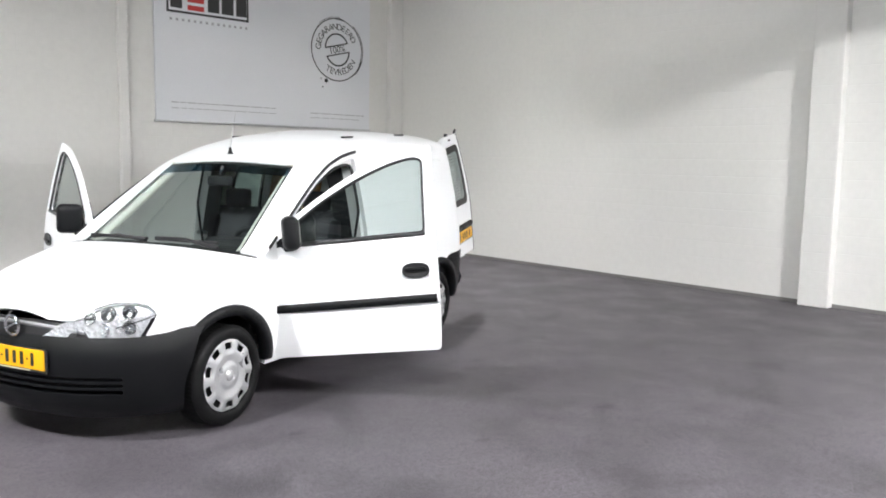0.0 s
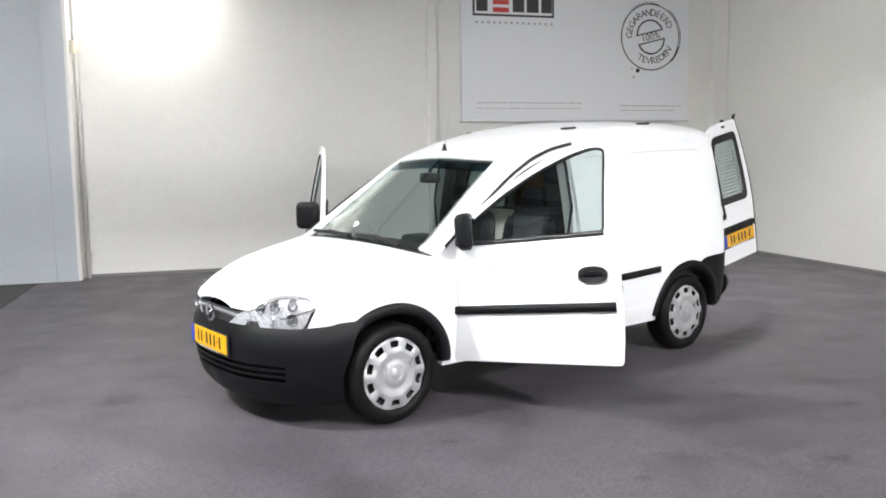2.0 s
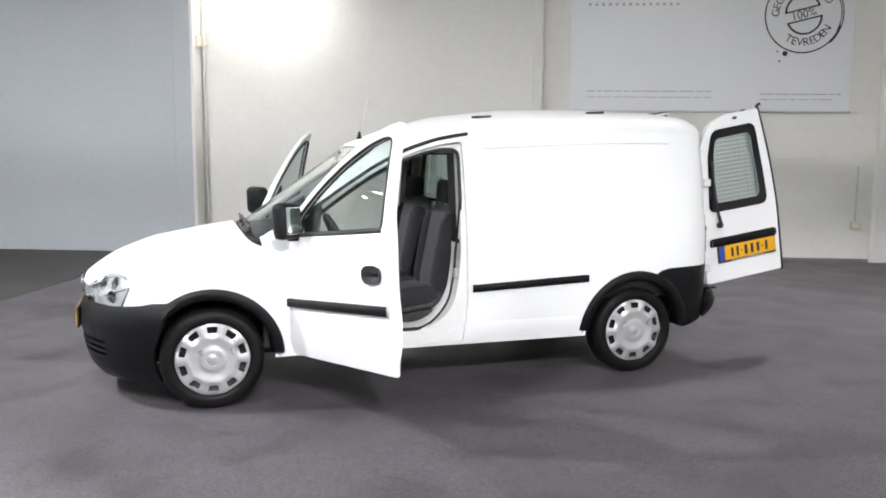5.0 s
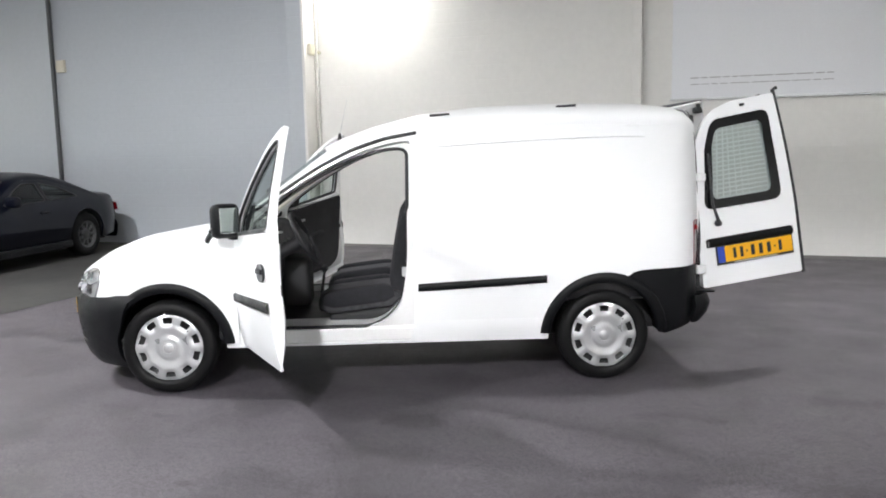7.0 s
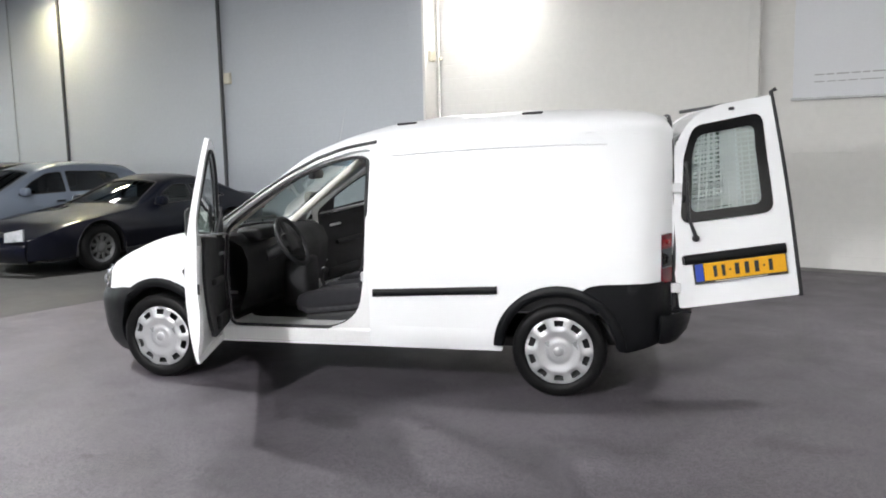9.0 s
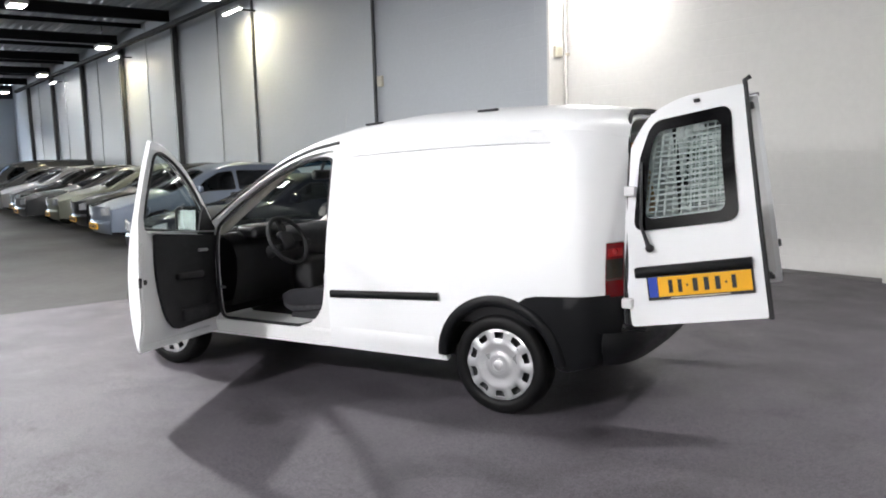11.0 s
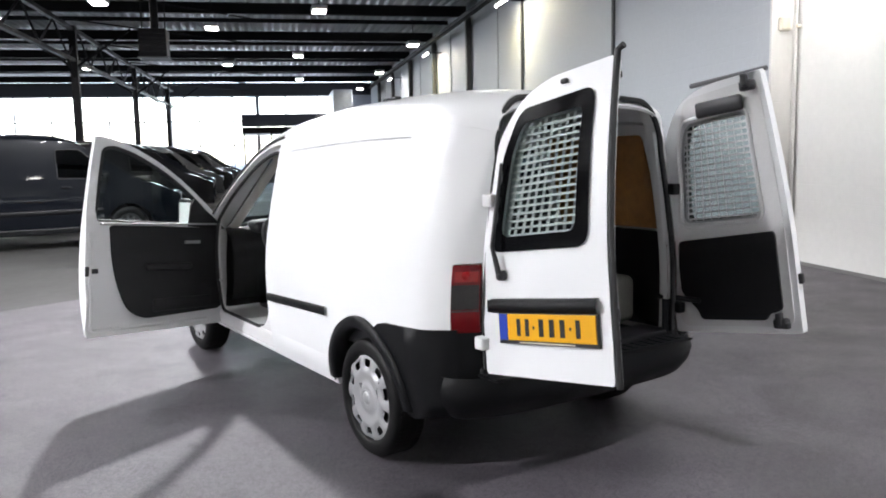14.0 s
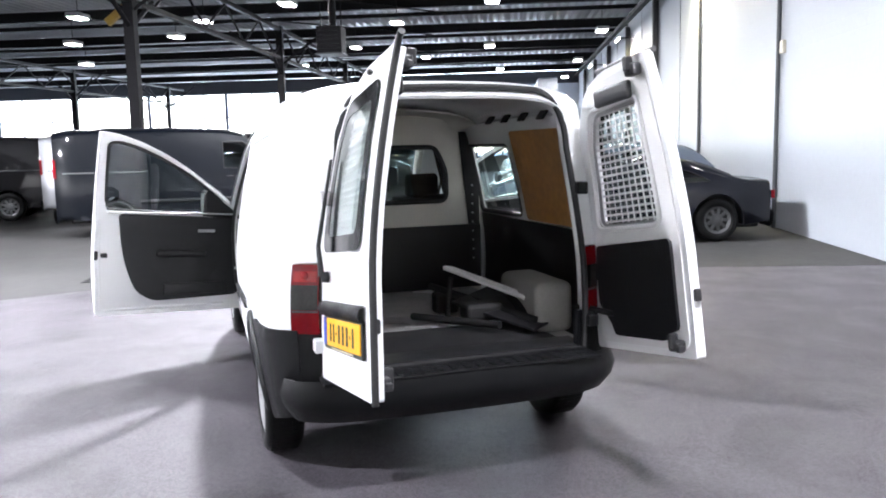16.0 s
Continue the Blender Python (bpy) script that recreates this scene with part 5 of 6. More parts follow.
def front_door(sg, open_deg):
    hinge = Vector((-0.905, sg * 0.80, 0))
    axis = Matrix.Translation(hinge) @ Matrix.Rotation(radians(sg * open_deg), 4, "Z") @ Matrix.Rotation(radians(-4.9), 4, "Y") @ Matrix.Translation((0, 0, -0.30)) @ Matrix.Translation(-hinge) @ Matrix.Translation((0, 0, 0.30))
    d = part("driver_door" if sg < 0 else "passenger_door", sheet(DOOR, [WINDOW], 0.05, side(sg, 0.0), lambda x, z: lerp_table(DOOR_DEPTH, z), flip=sg > 0), PAINT, van, "white front door standing wide open", axis)
    part("window_pane", sheet(WINDOW, [], 0.08, side(sg, -0.022), 0.0, flip=sg > 0), CAR_GLASS, d, "clear side window").visible_shadow = False
    loop = [Vector(side(sg, -0.004)(x, z)) for x, z in resample(WINDOW, 0.03)]
    part("inner_seal", Geo().tube([Vector(side(sg, -0.03)(x, z)) for x, z in resample(WINDOW, 0.03)] + [Vector(side(sg, -0.03)(*resample(WINDOW, 0.03)[0]))], 0.010, 6, caps=False), SEAL, d, "black rubber window channel")
    ridge = [(-0.37 + (x + 0.37) * 0.945, 0.70 + (z - 0.70) * 0.90) for x, z in resample(DOOR, 0.04) if z < 0.98]
    part("inner_pressing", Geo().tube([Vector(side(sg, -lerp_table(DOOR_DEPTH, z) - 0.002)(x, z)) for x, z in ridge if x > -0.80], 0.011, 6), PAINT, d)
    part("window_seal", Geo().tube(loop + [loop[0]], 0.009, 6, caps=False), SEAL, d)
    rows = [[Vector(side(sg, o)(x, z + dz)) for o, dz in ((0.0, -0.014), (0.008, -0.01), (0.008, 0.006), (0.0, 0.01))] for x, z in [(-0.78 + 0.88 * k / 16, 0.983 + 0.028 * k / 16) for k in range(17)]]
    part("waist_seal", Geo().ring(rows, flip=sg < 0), TRIM_BLACK, d)
    rows = [[Vector(side(sg, o)(x, 0.594 + 0.02 * (x + 0.92) + dz)) for o, dz in ((0.0, -0.026), (0.014, -0.022), (0.014, 0.022), (0.0, 0.026))] for x in np.linspace(-0.915, 0.15, 26)]
    part("rubbing_strip", Geo().ring(rows, flip=sg < 0), PLASTIC, d)
    tr = rounded([(-0.86, 0.40), (-0.22, 0.378), (-0.115, 0.44), (-0.045, 0.60), (-0.008, 0.80), (0.01, 0.985), (-0.84, 0.965)], [0.06, 0.10, 0.10, 0.15, 0.15, 0.03, 0.05])
    if sg > 0:
        tr = [(-0.86 + (x + 0.86) * 1.12, z) for x, z in tr]
    trim = part("door_trim", sheet(tr, [], 0.06, lambda x, z: (x, sg * (side_y(x, z) - 0.056 - 0.028 * min(1, 12 * min(z - 0.37, 1.0 - z) + 0.3)), z), 0.02, flip=sg < 0), CABIN, d, "black plastic door lining")
    iy = lambda x, z, o: (x, sg * (side_y(x, z) - o), z)
    part("armrest", Geo().box(iy(-0.42, 0.71, 0.094), (0.36, 0.035, 0.045), 0.022, seg=3, smooth=True), CABIN, trim)
    part("door_pocket", Geo().box(iy(-0.52, 0.46, 0.09), (0.46, 0.03, 0.085), 0.03, seg=3, smooth=True), CABIN, trim)
    part("speaker", Geo().lathe([(0, 0.004), (0.06, 0.004), (0.07, 0.0)], 24), CABIN, trim, m=pose(*iy(-0.70, 0.52, 0.09), -90 if sg < 0 else 90, 0, 0))
    part("pull_handle", Geo().box(iy(-0.60, 0.87, 0.095), (0.13, 0.02, 0.022), 0.008), STEEL, trim)
    part("inner_waist", Geo().box(iy(-0.37, 0.993, 0.075), (0.9, 0.035, 0.012), 0.005, m=None), STEEL, trim)
    # outer handle: oval cup and bar
    hx, hz = 0.03, 0.79
    hp = pose(hx, sg * (side_y(hx, hz) + 0.001), hz, 90 if sg < 0 else -90, 0, 0)
    cup = [(0.082 * math.copysign(abs(math.cos(a)) ** 0.8, math.cos(a)), 0.047 * math.copysign(abs(math.sin(a)) ** 0.8, math.sin(a))) for a in np.linspace(0, 2 * math.pi, 33)[:-1]]
    h = part("door_handle", sheet(cup, [], 0.02, lambda x, y: (x, y, 0.012 - 0.010 * max(0, 1 - (x / 0.06) ** 2 - (y / 0.034) ** 2)), 0.008), TRIM_BLACK, d, "black oval handle cup", hp)
    part("grip", Geo().box((0, 0.008, 0.016), (0.13, 0.026, 0.014), 0.006, seg=3, smooth=True), PLASTIC, h)
    # mirror
    sail = sheet(SAIL, [], 0.04, side(sg, 0.003), 0.03, flip=sg > 0)
    part("mirror_sail", sail, PLASTIC, d)
    part("inner_sail", sheet([(-0.90, 0.955), (-0.585, 0.975), (-0.58, 1.12), (-0.60, 1.165), (-0.70, 1.095), (-0.80, 1.03)], [], 0.05, side(sg, -0.062), 0.012, flip=sg < 0), CABIN, d)
    mb = part("door_mirror", Geo().box((0, 0, 0), (0.10, 0.17, 0.205), 0.04, seg=4, smooth=True), PLASTIC, d, "black mirror housing", pose(-0.70, sg * 0.890, 1.065, 0, 0, sg * -20))
    part("mirror_pane", Geo().box((0.048, 0, 0.0), (0.006, 0.118, 0.15), 0.02), MIRROR, mb)
    part("mirror_arm", Geo().box((-0.01, -sg * 0.08, -0.095), (0.07, 0.10, 0.04), 0.016, seg=3, smooth=True), PLASTIC, mb)
    part("door_latch", Geo().box(iy(0.15, 0.70, 0.068), (0.03, 0.012, 0.06), 0.005), TRIM_BLACK, d)
    part("latch_mouth", Geo().box(iy(0.10, 0.70, 0.066), (0.045, 0.014, 0.03), 0.006), TRIM_BLACK, d)
    part("door_stay", Geo().tube([iy(-0.86, 0.6, 0.05), iy(-0.80, 0.6, 0.16)], 0.01, 6), STEEL, d)
    return d


front_door(-1, 68.5)
front_door(1, 66)


GLASS_BLACK = material("black_glass_print", (0.003, 0.003, 0.0035), 0.12, vary=0.1, spec=0.4)
SEAL_GREY = material("grey_rubber", (0.10, 0.10, 0.105), 0.6, vary=0.15)


def rear_door(sg, width, open_deg, plate, pivot, tilt, lean, zt):
    """sg -1: hung on the driver's side. Built closed, in (w, z): w runs from the hinge to the free edge."""
    def xz(z):
        return 2.012 - 1.975 - max(0.0, z - 0.95) ** 1.6 * 0.16
    def hy(z):
        return 0.70 - max(0.0, z - 0.9) * 0.125 - max(0.0, z - 1.45) * 0.30
    def at(off=0.0):
        return lambda w, z: (xz(z) + off, -sg * (w + (0.70 - hy(z)) * (1 - w / width)), z)
    out = rounded([(0.0, 0.548), (width, 0.548), (width, zt + 0.012), (width * 0.35, zt), (0.06, zt - 0.06), (0.0, zt - 0.2)], [0.02, 0.015, 0.015, 0.2, 0.1, 0.1])
    wo = rounded([(0.085, 1.09), (width - 0.125, 1.09), (width - 0.125, 1.615), (0.12, 1.595)], 0.06)
    big = rounded([(0.05, 1.055), (width - 0.085, 1.055), (width - 0.085, 1.65), (0.095, 1.63)], 0.07)
    mtx = Matrix.Translation(pivot) @ Matrix.Rotation(radians(sg * open_deg), 4, "Z") @ Matrix.Rotation(radians(-sg * tilt), 4, "X") @ Matrix.Rotation(radians(-lean), 4, "Y") @ Matrix.Translation((0, 0, -0.55))
    fl = sg > 0
    d = part("rear_door", sheet(out, [wo], 0.05, at(), 0.045, flip=fl), PAINT, van, "white rear door with a barred window", mtx)
    part("window_pane", sheet(big, [], 0.08, at(0.006), 0.0, flip=fl), TINTED, d).visible_shadow = False
    part("window_border", sheet(big, [rounded([(0.115, 1.115), (width - 0.15, 1.115), (width - 0.15, 1.585), (0.145, 1.57)], 0.05)], 0.04, at(0.0085), 0.002, flip=fl), GLASS_BLACK, d, "black printed glass border")
    # inside: grey frame, black lining, grille of flat bars
    part("inner_frame", sheet(rounded([(0.03, 0.58), (width - 0.03, 0.58), (width - 0.03, 1.73), (0.11, 1.70)], 0.06), [rounded([(0.10, 1.10), (width - 0.14, 1.10), (width - 0.14, 1.60), (0.13, 1.585)], 0.05)], 0.06, at(-0.05), 0.006, flip=not fl), INNER_PAINT, d, "white pressed inner frame")
    bead = [Vector(at(-0.054)(w, z)) for w, z in resample(rounded([(0.085, 1.085), (width - 0.125, 1.085), (width - 0.125, 1.615), (0.115, 1.60)], 0.055), 0.04)]
    part("pressed_bead", Geo().tube(bead + [bead[0]], 0.011, 6, caps=False), INNER_PAINT, d)
    part("door_lining", sheet(rounded([(0.065, 0.755), (0.15, 0.66), (0.165, 0.615), (width - 0.16, 0.612), (width - 0.145, 0.64), (width - 0.075, 0.66), (width - 0.075, 1.03), (0.07, 1.015)], 0.025), [], 0.06, at(-0.064), 0.014, flip=not fl), CARGO_BLACK, d, "black plastic door lining")
    gr = part("window_grille", sheet(rounded([(0.085, 1.085), (width - 0.12, 1.085), (width - 0.12, 1.615), (0.12, 1.60)], 0.05), [rounded([(0.11, 1.11), (width - 0.145, 1.11), (width - 0.145, 1.59), (0.14, 1.575)], 0.04)], 0.04, at(-0.03), 0.004, flip=fl), STEEL, d, "pale steel window grille")
    nx = 9
    for k in range(nx + 1):
        w = 0.115 + (width - 0.265) * k / nx
        a, b = Vector(at(-0.028)(w, 1.11)), Vector(at(-0.028)(w + (0.018 if k < 3 else 0.008), 1.585))
        part("grille_bar", Geo().box((0, 0, 0), (0.003, 0.011, (b - a).length), m=Matrix.Translation((a + b) / 2) @ (b - a).to_track_quat("Z", "Y").to_matrix().to_4x4()), INNER_PAINT, gr)
    for k in range(17):
        z = 1.12 + 0.46 * k / 16
        a, b = Vector(at(-0.026)(0.115, z)), Vector(at(-0.026)(width - 0.148, z))
        part("grille_slat", Geo().box(tuple((a + b) / 2), (0.003, (b - a).length, 0.0095)), INNER_PAINT, gr)
    part("brake_lamp_cover", Geo().box(at(-0.075)(width - 0.28, 1.635), (0.03, 0.24, 0.075), 0.014, seg=3, smooth=True), TRIM_BLACK, d)
    for z in (0.60, 1.70):
        part("latch", Geo().box(at(-0.068)(width - 0.085, z), (0.045, 0.07, 0.05), 0.014, seg=3, smooth=True).box(at(-0.085)(width - 0.085, z + 0.022), (0.04, 0.026, 0.06), 0.008).box(at(-0.078)(width - 0.055, z - 0.01), (0.03, 0.03, 0.03), 0.008), TRIM_BLACK, d)
    part("edge_buffer", Geo().box(at(-0.02)(width + 0.008, 0.80), (0.03, 0.022, 0.05), 0.008), TRIM_BLACK, d)
    # black strip over the plate recess
    rows = [[at(o)(w, 0.835 + dz) for o, dz in ((0.0, -0.03), (0.022, -0.022), (0.03, 0.0), (0.022, 0.022), (0.0, 0.03))] for w in np.linspace(0.06, width - 0.045, 14)]
    part("handle_strip", Geo().ring(rows, flip=not fl).box(at(0.012)(0.055, 0.835), (0.02, 0.008, 0.05), 0.003), PLASTIC, d, "black grained strip")
    if not plate:
        lip = [at(0.004)(w, zt + 0.01) for w in np.linspace(0.12, width + 0.01, 8)]
        part("rain_lip", Geo().tube(lip, 0.012, 8), SEAL_GREY, d, "grey rubber lip along the top")
    if plate:
        number_plate(d, pose(*at(0.008)(width / 2 + 0.03, 0.745), 90, 0, 90))
        part("rear_wiper", Geo().tube([at(0.03)(0.14, 0.965), at(0.04)(0.10, 1.08), at(0.03)(0.095, 1.42)], [0.013, 0.009, 0.006], 8).lathe([(0, 0.03), (0.02, 0.026), (0.022, 0)], 14, m=pose(*at(0.004)(0.14, 0.96), 0, 90, 0)), TRIM_BLACK, d)
        part("washer_jet", Geo().box(at(0.008)(width * 0.55, 1.70), (0.02, 0.035, 0.02), 0.008), TRIM_BLACK, d)
        edge = [at(-0.01)(width + 0.012, z) for z in np.linspace(0.54, zt + 0.03, 14)]
        part("edge_seal", Geo().tube(edge + [Vector(edge[-1]) + Vector((0.0, 0.03, 0.012))], 0.013, 8), SEAL, d, "black rubber edge seal")
    return d


rear_door(-1, 0.692, 85.5, True, (2.066, -0.577, 0.532), 7.6, 2.9, 1.735)
part("check_strap", Geo().tube([(1.93, 0.60, 0.70), (2.03, 0.645, 0.70), (2.13, 0.69, 0.695)], 0.014, 8), TRIM_BLACK, van, "black door check strap")
rear_door(1, 0.668, 96.0, False, (1.985, 0.70, 0.515), 8.0, 1.3, 1.755)
# ---------------------------------------------------------------- inside the van
dash = part("dashboard", Geo().ring([[(x, y, z) for x, z in ((-1.06, 0.45), (-0.80, 0.46), (-0.74, 0.62), (-0.72, 0.80), (-0.76, 0.90), (-0.84, 0.945 + (0.03 if -0.6 < y < -0.15 else 0)), (-1.0, 0.955), (-1.12, 0.94))] for y in (-0.72, -0.62, -0.56, -0.38, -0.2, -0.14, 0.1, 0.4, 0.72)], flip=True), CABIN, van)
part("centre_console", Geo().box((-0.66, 0.0, 0.56), (0.2, 0.26, 0.36), 0.04, seg=3, smooth=True), CABIN, dash)
part("instrument_hood", Geo().box((-0.80, -0.38, 0.965), (0.2, 0.36, 0.09), 0.04, seg=3, smooth=True), CABIN, dash)
for y in (-0.12, 0.02):
    part("air_vent", Geo().box((-0.722, y, 0.83), (0.02, 0.11, 0.06), 0.008), TRIM_BLACK, dash)
sw = part("steering_wheel", Geo().ring([[((0.178 + 0.017 * math.cos(b)) * math.cos(a), (0.178 + 0.017 * math.cos(b)) * math.sin(a), 0.017 * math.sin(b)) for b in np.linspace(0, 2 * math.pi, 11)[:-1]] for a in np.linspace(0, 2 * math.pi, 41)[:-1]], closed_u=True, closed_v=True), CABIN, van, m=pose(-0.55, -0.38, 0.90, 0, 62, 0))
part("hub", Geo().box((0, 0, -0.015), (0.15, 0.14, 0.05), 0.03, seg=3, smooth=True).box((0, 0.1, -0.01), (0.05, 0.16, 0.02), 0.008).box((0, -0.1, -0.01), (0.05, 0.16, 0.02), 0.008).box((-0.1, 0, -0.01), (0.16, 0.05, 0.02), 0.008), CABIN, sw)
part("column", Geo().tube([(0, 0, -0.03), (0, 0, -0.28)], 0.045, 12), CABIN, sw)
part("gear_lever", Geo().tube([(-0.5, 0, 0.42), (-0.47, 0, 0.62)], [0.012, 0.01], 8).lathe([(0, 0.05), (0.022, 0.04), (0.028, 0.02), (0.014, 0)], 14, m=pose(-0.47, 0, 0.615)), TRIM_BLACK, van)
part("rear_view_mirror", Geo().box((-0.50, -0.02, 1.36), (0.05, 0.2, 0.07), 0.02, seg=3, smooth=True).tube([(-0.5, -0.02, 1.40), (-0.47, -0.02, 1.46)], 0.012, 8), TRIM_BLACK, van)
for y in (-0.36, 0.36):
    part("sun_visor", Geo().box((-0.30, y, 1.475), (0.14, 0.36, 0.018), 0.008, m=None), CABIN_LIGHT, van)
part("head_lining", sheet([(-0.32, -0.74), (0.45, -0.76), (0.45, 0.76), (-0.32, 0.74)], [], 0.1, lambda x, v: top_at(x, v, -0.04), 0.01), CABIN_LIGHT, van)


def cushion(size, n=9):
    """A stuffed pad with rolled edges."""
    lx, ly, lz = size
    g = Geo()
    rows = []
    for i in range(n):
        u = -1 + 2 * i / (n - 1)
        row = []
        for j in range(4 * (n - 1)):
            a = 2 * math.pi * j / (4 * (n - 1))
            ca, sa = math.cos(a), math.sin(a)
            k = (1 - abs(u) ** 4) ** 0.25 if abs(u) < 1 else 0.0
            row.append((u * lx / 2, math.copysign(abs(ca) ** 0.45, ca) * ly / 2 * (0.86 + 0.14 * k), math.copysign(abs(sa) ** 0.55, sa) * lz / 2 * (0.55 + 0.45 * k)))
        rows.append(row)
    g.ring(rows, closed_u=True)
    for row, rev in ((rows[0], False), (rows[-1], True)):
        idx = list(range(len(row)))
        g.add(row, [idx[::-1] if not rev else idx], True)
    return g


def seat(y, folded):
    s = part("driver_seat" if not folded else "passenger_seat", cushion((0.53, 0.46, 0.15)), CLOTH, van, "grey cloth seat", pose(-0.19, y, 0.505, 0, -6, 0))
    part("seat_base", Geo().box((0.0, 0, -0.11), (0.42, 0.42, 0.10), 0.03, seg=3, smooth=True), CABIN, s)
    for sg in (-1, 1):
        part("side_bolster", cushion((0.46, 0.085, 0.12)), CLOTH_DARK, s, m=pose(0.0, sg * 0.20, 0.035))
    back = part("backrest", cushion((0.62, 0.46, 0.125)), CLOTH, s, m=pose(0.355, 0, 0.295, 0, -73, 0))
    for sg in (-1, 1):
        part("back_bolster", cushion((0.5, 0.09, 0.12)), CLOTH_DARK, back, m=pose(-0.02, sg * 0.195, 0.03))
    hr = cushion((0.15, 0.22, 0.09))
    if not folded:
        h = part("headrest", hr, CLOTH_DARK, s, m=pose(0.43, 0, 0.66, 0, -80, 0))
        for sg in (-1, 1):
            part("headrest_post", Geo().tube([(0.395, sg * 0.06, 0.55), (0.41, sg * 0.06, 0.64)], 0.006, 6), CHROME, s)


seat(-0.37, False)
seat(0.37, False)

# bulkhead behind the seats
WHEEL_BOX = material("pale_wheel_box", (0.33, 0.325, 0.30), 0.55, vary=0.12, scale=8, fine=80, bump=0.2, bump_scale=200)
WX = 0.26
BW = rounded([(-0.51, 1.105), (0.51, 1.105), (0.51, 1.30), (0.44, 1.455), (-0.44, 1.455), (-0.51, 1.30)], 0.05)
bh = part("bulkhead", sheet(rounded([(-0.74, 0.36), (0.74, 0.36), (0.745, 1.1), (0.67, 1.5), (0.45, 1.66), (-0.45, 1.66), (-0.67, 1.5), (-0.745, 1.1)], 0.04), [BW], 0.08, lambda y, z: (WX, y, z), 0.02), CABIN_LIGHT, van, "pale steel bulkhead with a wide window")
part("bulkhead_window", sheet(BW, [], 0.2, lambda y, z: (WX - 0.008, y, z), 0.0), CAR_GLASS, bh).visible_shadow = False
lp = [Vector((WX + 0.006, y, z)) for y, z in BW]
part("window_rubber", Geo().tube(lp + [lp[0]], 0.016, 8, caps=False), SEAL, bh)
part("lower_lining", Geo().box((WX + 0.012, 0, 0.735), (0.02, 1.48, 0.42), 0.006), CARGO_BLACK, bh)
for sg in (-1, 1):
    part("edge_strip", sheet([(sg * 0.66, 0.94), (sg * 0.735, 0.94), (sg * 0.735, 1.15), (sg * 0.655, 1.55), (sg * 0.60, 1.55)][::sg], [], 0.1, lambda y, z: (WX + 0.012, y, z), 0.01), SEAL, bh)
    for z in np.arange(0.72, 1.25, 0.06):
        part("fixing_bolt", Geo().lathe([(0, 0.005), (0.006, 0.004), (0.007, 0)], 8), STEEL, bh, m=pose(WX + 0.02, sg * 0.685, z, 0, 90, 0))
    part("cargo_lining", sheet(rounded([(0.28, 0.52), (1.92, 0.52), (1.94, 1.02), (0.28, 1.02)], 0.02), [], 0.1, side(sg, -0.065), 0.012, flip=sg < 0), CARGO_BLACK, van, "black plastic cargo lining")
    part("wheel_box", Geo().box((1.42, sg * 0.62, 0.64), (0.50, 0.21, 0.26), 0.045, seg=4, smooth=True), CARGO_BLACK if sg < 0 else WHEEL_BOX, van, "rounded wheel box")
part("plywood_panel", sheet(rounded([(1.03, 1.03), (1.83, 1.035), (1.77, 1.53), (1.02, 1.53)], 0.03), [], 0.1, side(1, -0.058), 0.01, flip=False), PLY, van, "orange-brown plywood side lining")
part("plywood_panel", sheet(rounded([(0.5, 1.05), (1.86, 1.06), (1.80, 1.53), (0.5, 1.53)], 0.03), [], 0.1, side(-1, -0.058), 0.01, flip=True), PLY, van, "orange-brown plywood side lining")
for k in range(4):
    part("roof_slot", Geo().box((0, 0, 0), (0.085, 0.012, 0.05), 0.003, m=pose(0.85 + 0.24 * k, 0.60, 1.60, -35, 0, 0)), SEAL, van)
part("floor_mat", Geo().box((1.875, 0.0, 0.524), (0.17, 1.26, 0.010), 0.004), CARGO_BLACK, van, "black ribbed mat along the load edge")
# loose folding rack lying on the load floor
rack = part("load_rack", Geo().tube([(1.17, 0.20, 0.805), (1.52, 0.52, 0.675)], 0.013, 8).tube([(1.15, 0.25, 0.795), (1.47, 0.56, 0.672)], 0.013, 8).tube([(1.17, 0.20, 0.805), (1.15, 0.25, 0.795)], 0.013, 8), INNER_PAINT, van, "white steel rails of a folding rack")
part("rack_frame", Geo().tube([(0.9, 0.20, 0.66), (1.66, 0.52, 0.585)], 0.022, 8).tube([(1.15, 0.02, 0.55), (1.62, 0.34, 0.57)], 0.02, 8).tube([(1.12, 0.25, 0.74), (1.2, 0.2, 0.53)], 0.016, 8), SEAL, rack)
for c, sz in (((1.38, 0.33, 0.60), (0.14, 0.2, 0.09)), ((0.98, 0.26, 0.58), (0.1, 0.14, 0.12))):
    part("rack_block", Geo().box(c, sz, 0.02), SEAL, rack)
part("rack_panel", Geo().box((0, 0, 0), (0.55, 0.30, 0.015), 0.005), CARGO_BLACK, rack, m=pose(1.42, 0.47, 0.61, 8, 8, 30))
# ---------------------------------------------------------------- parked vehicles
DARK_GLASS = glass("dark_car_glass", (0.16, 0.18, 0.19))
SCREEN_GLASS = glass("parked_screen_glass", (0.45, 0.5, 0.5))
LAMP_CLEAR = material("parked_lamp_lens", (0.55, 0.57, 0.6), 0.12, metal=0.5, vary=0.2, scale=20, fine=60)


def car_paint(name, colour, metal=0.3):
    return material(name, colour, 0.4, metal=metal, vary=0.06, scale=2, fine=80, coat=0.6, spec=0.08, rvary=0.03)


RIM_GREY = material("dull_alloy", (0.085, 0.087, 0.09), 0.45, metal=0.4, vary=0.15)

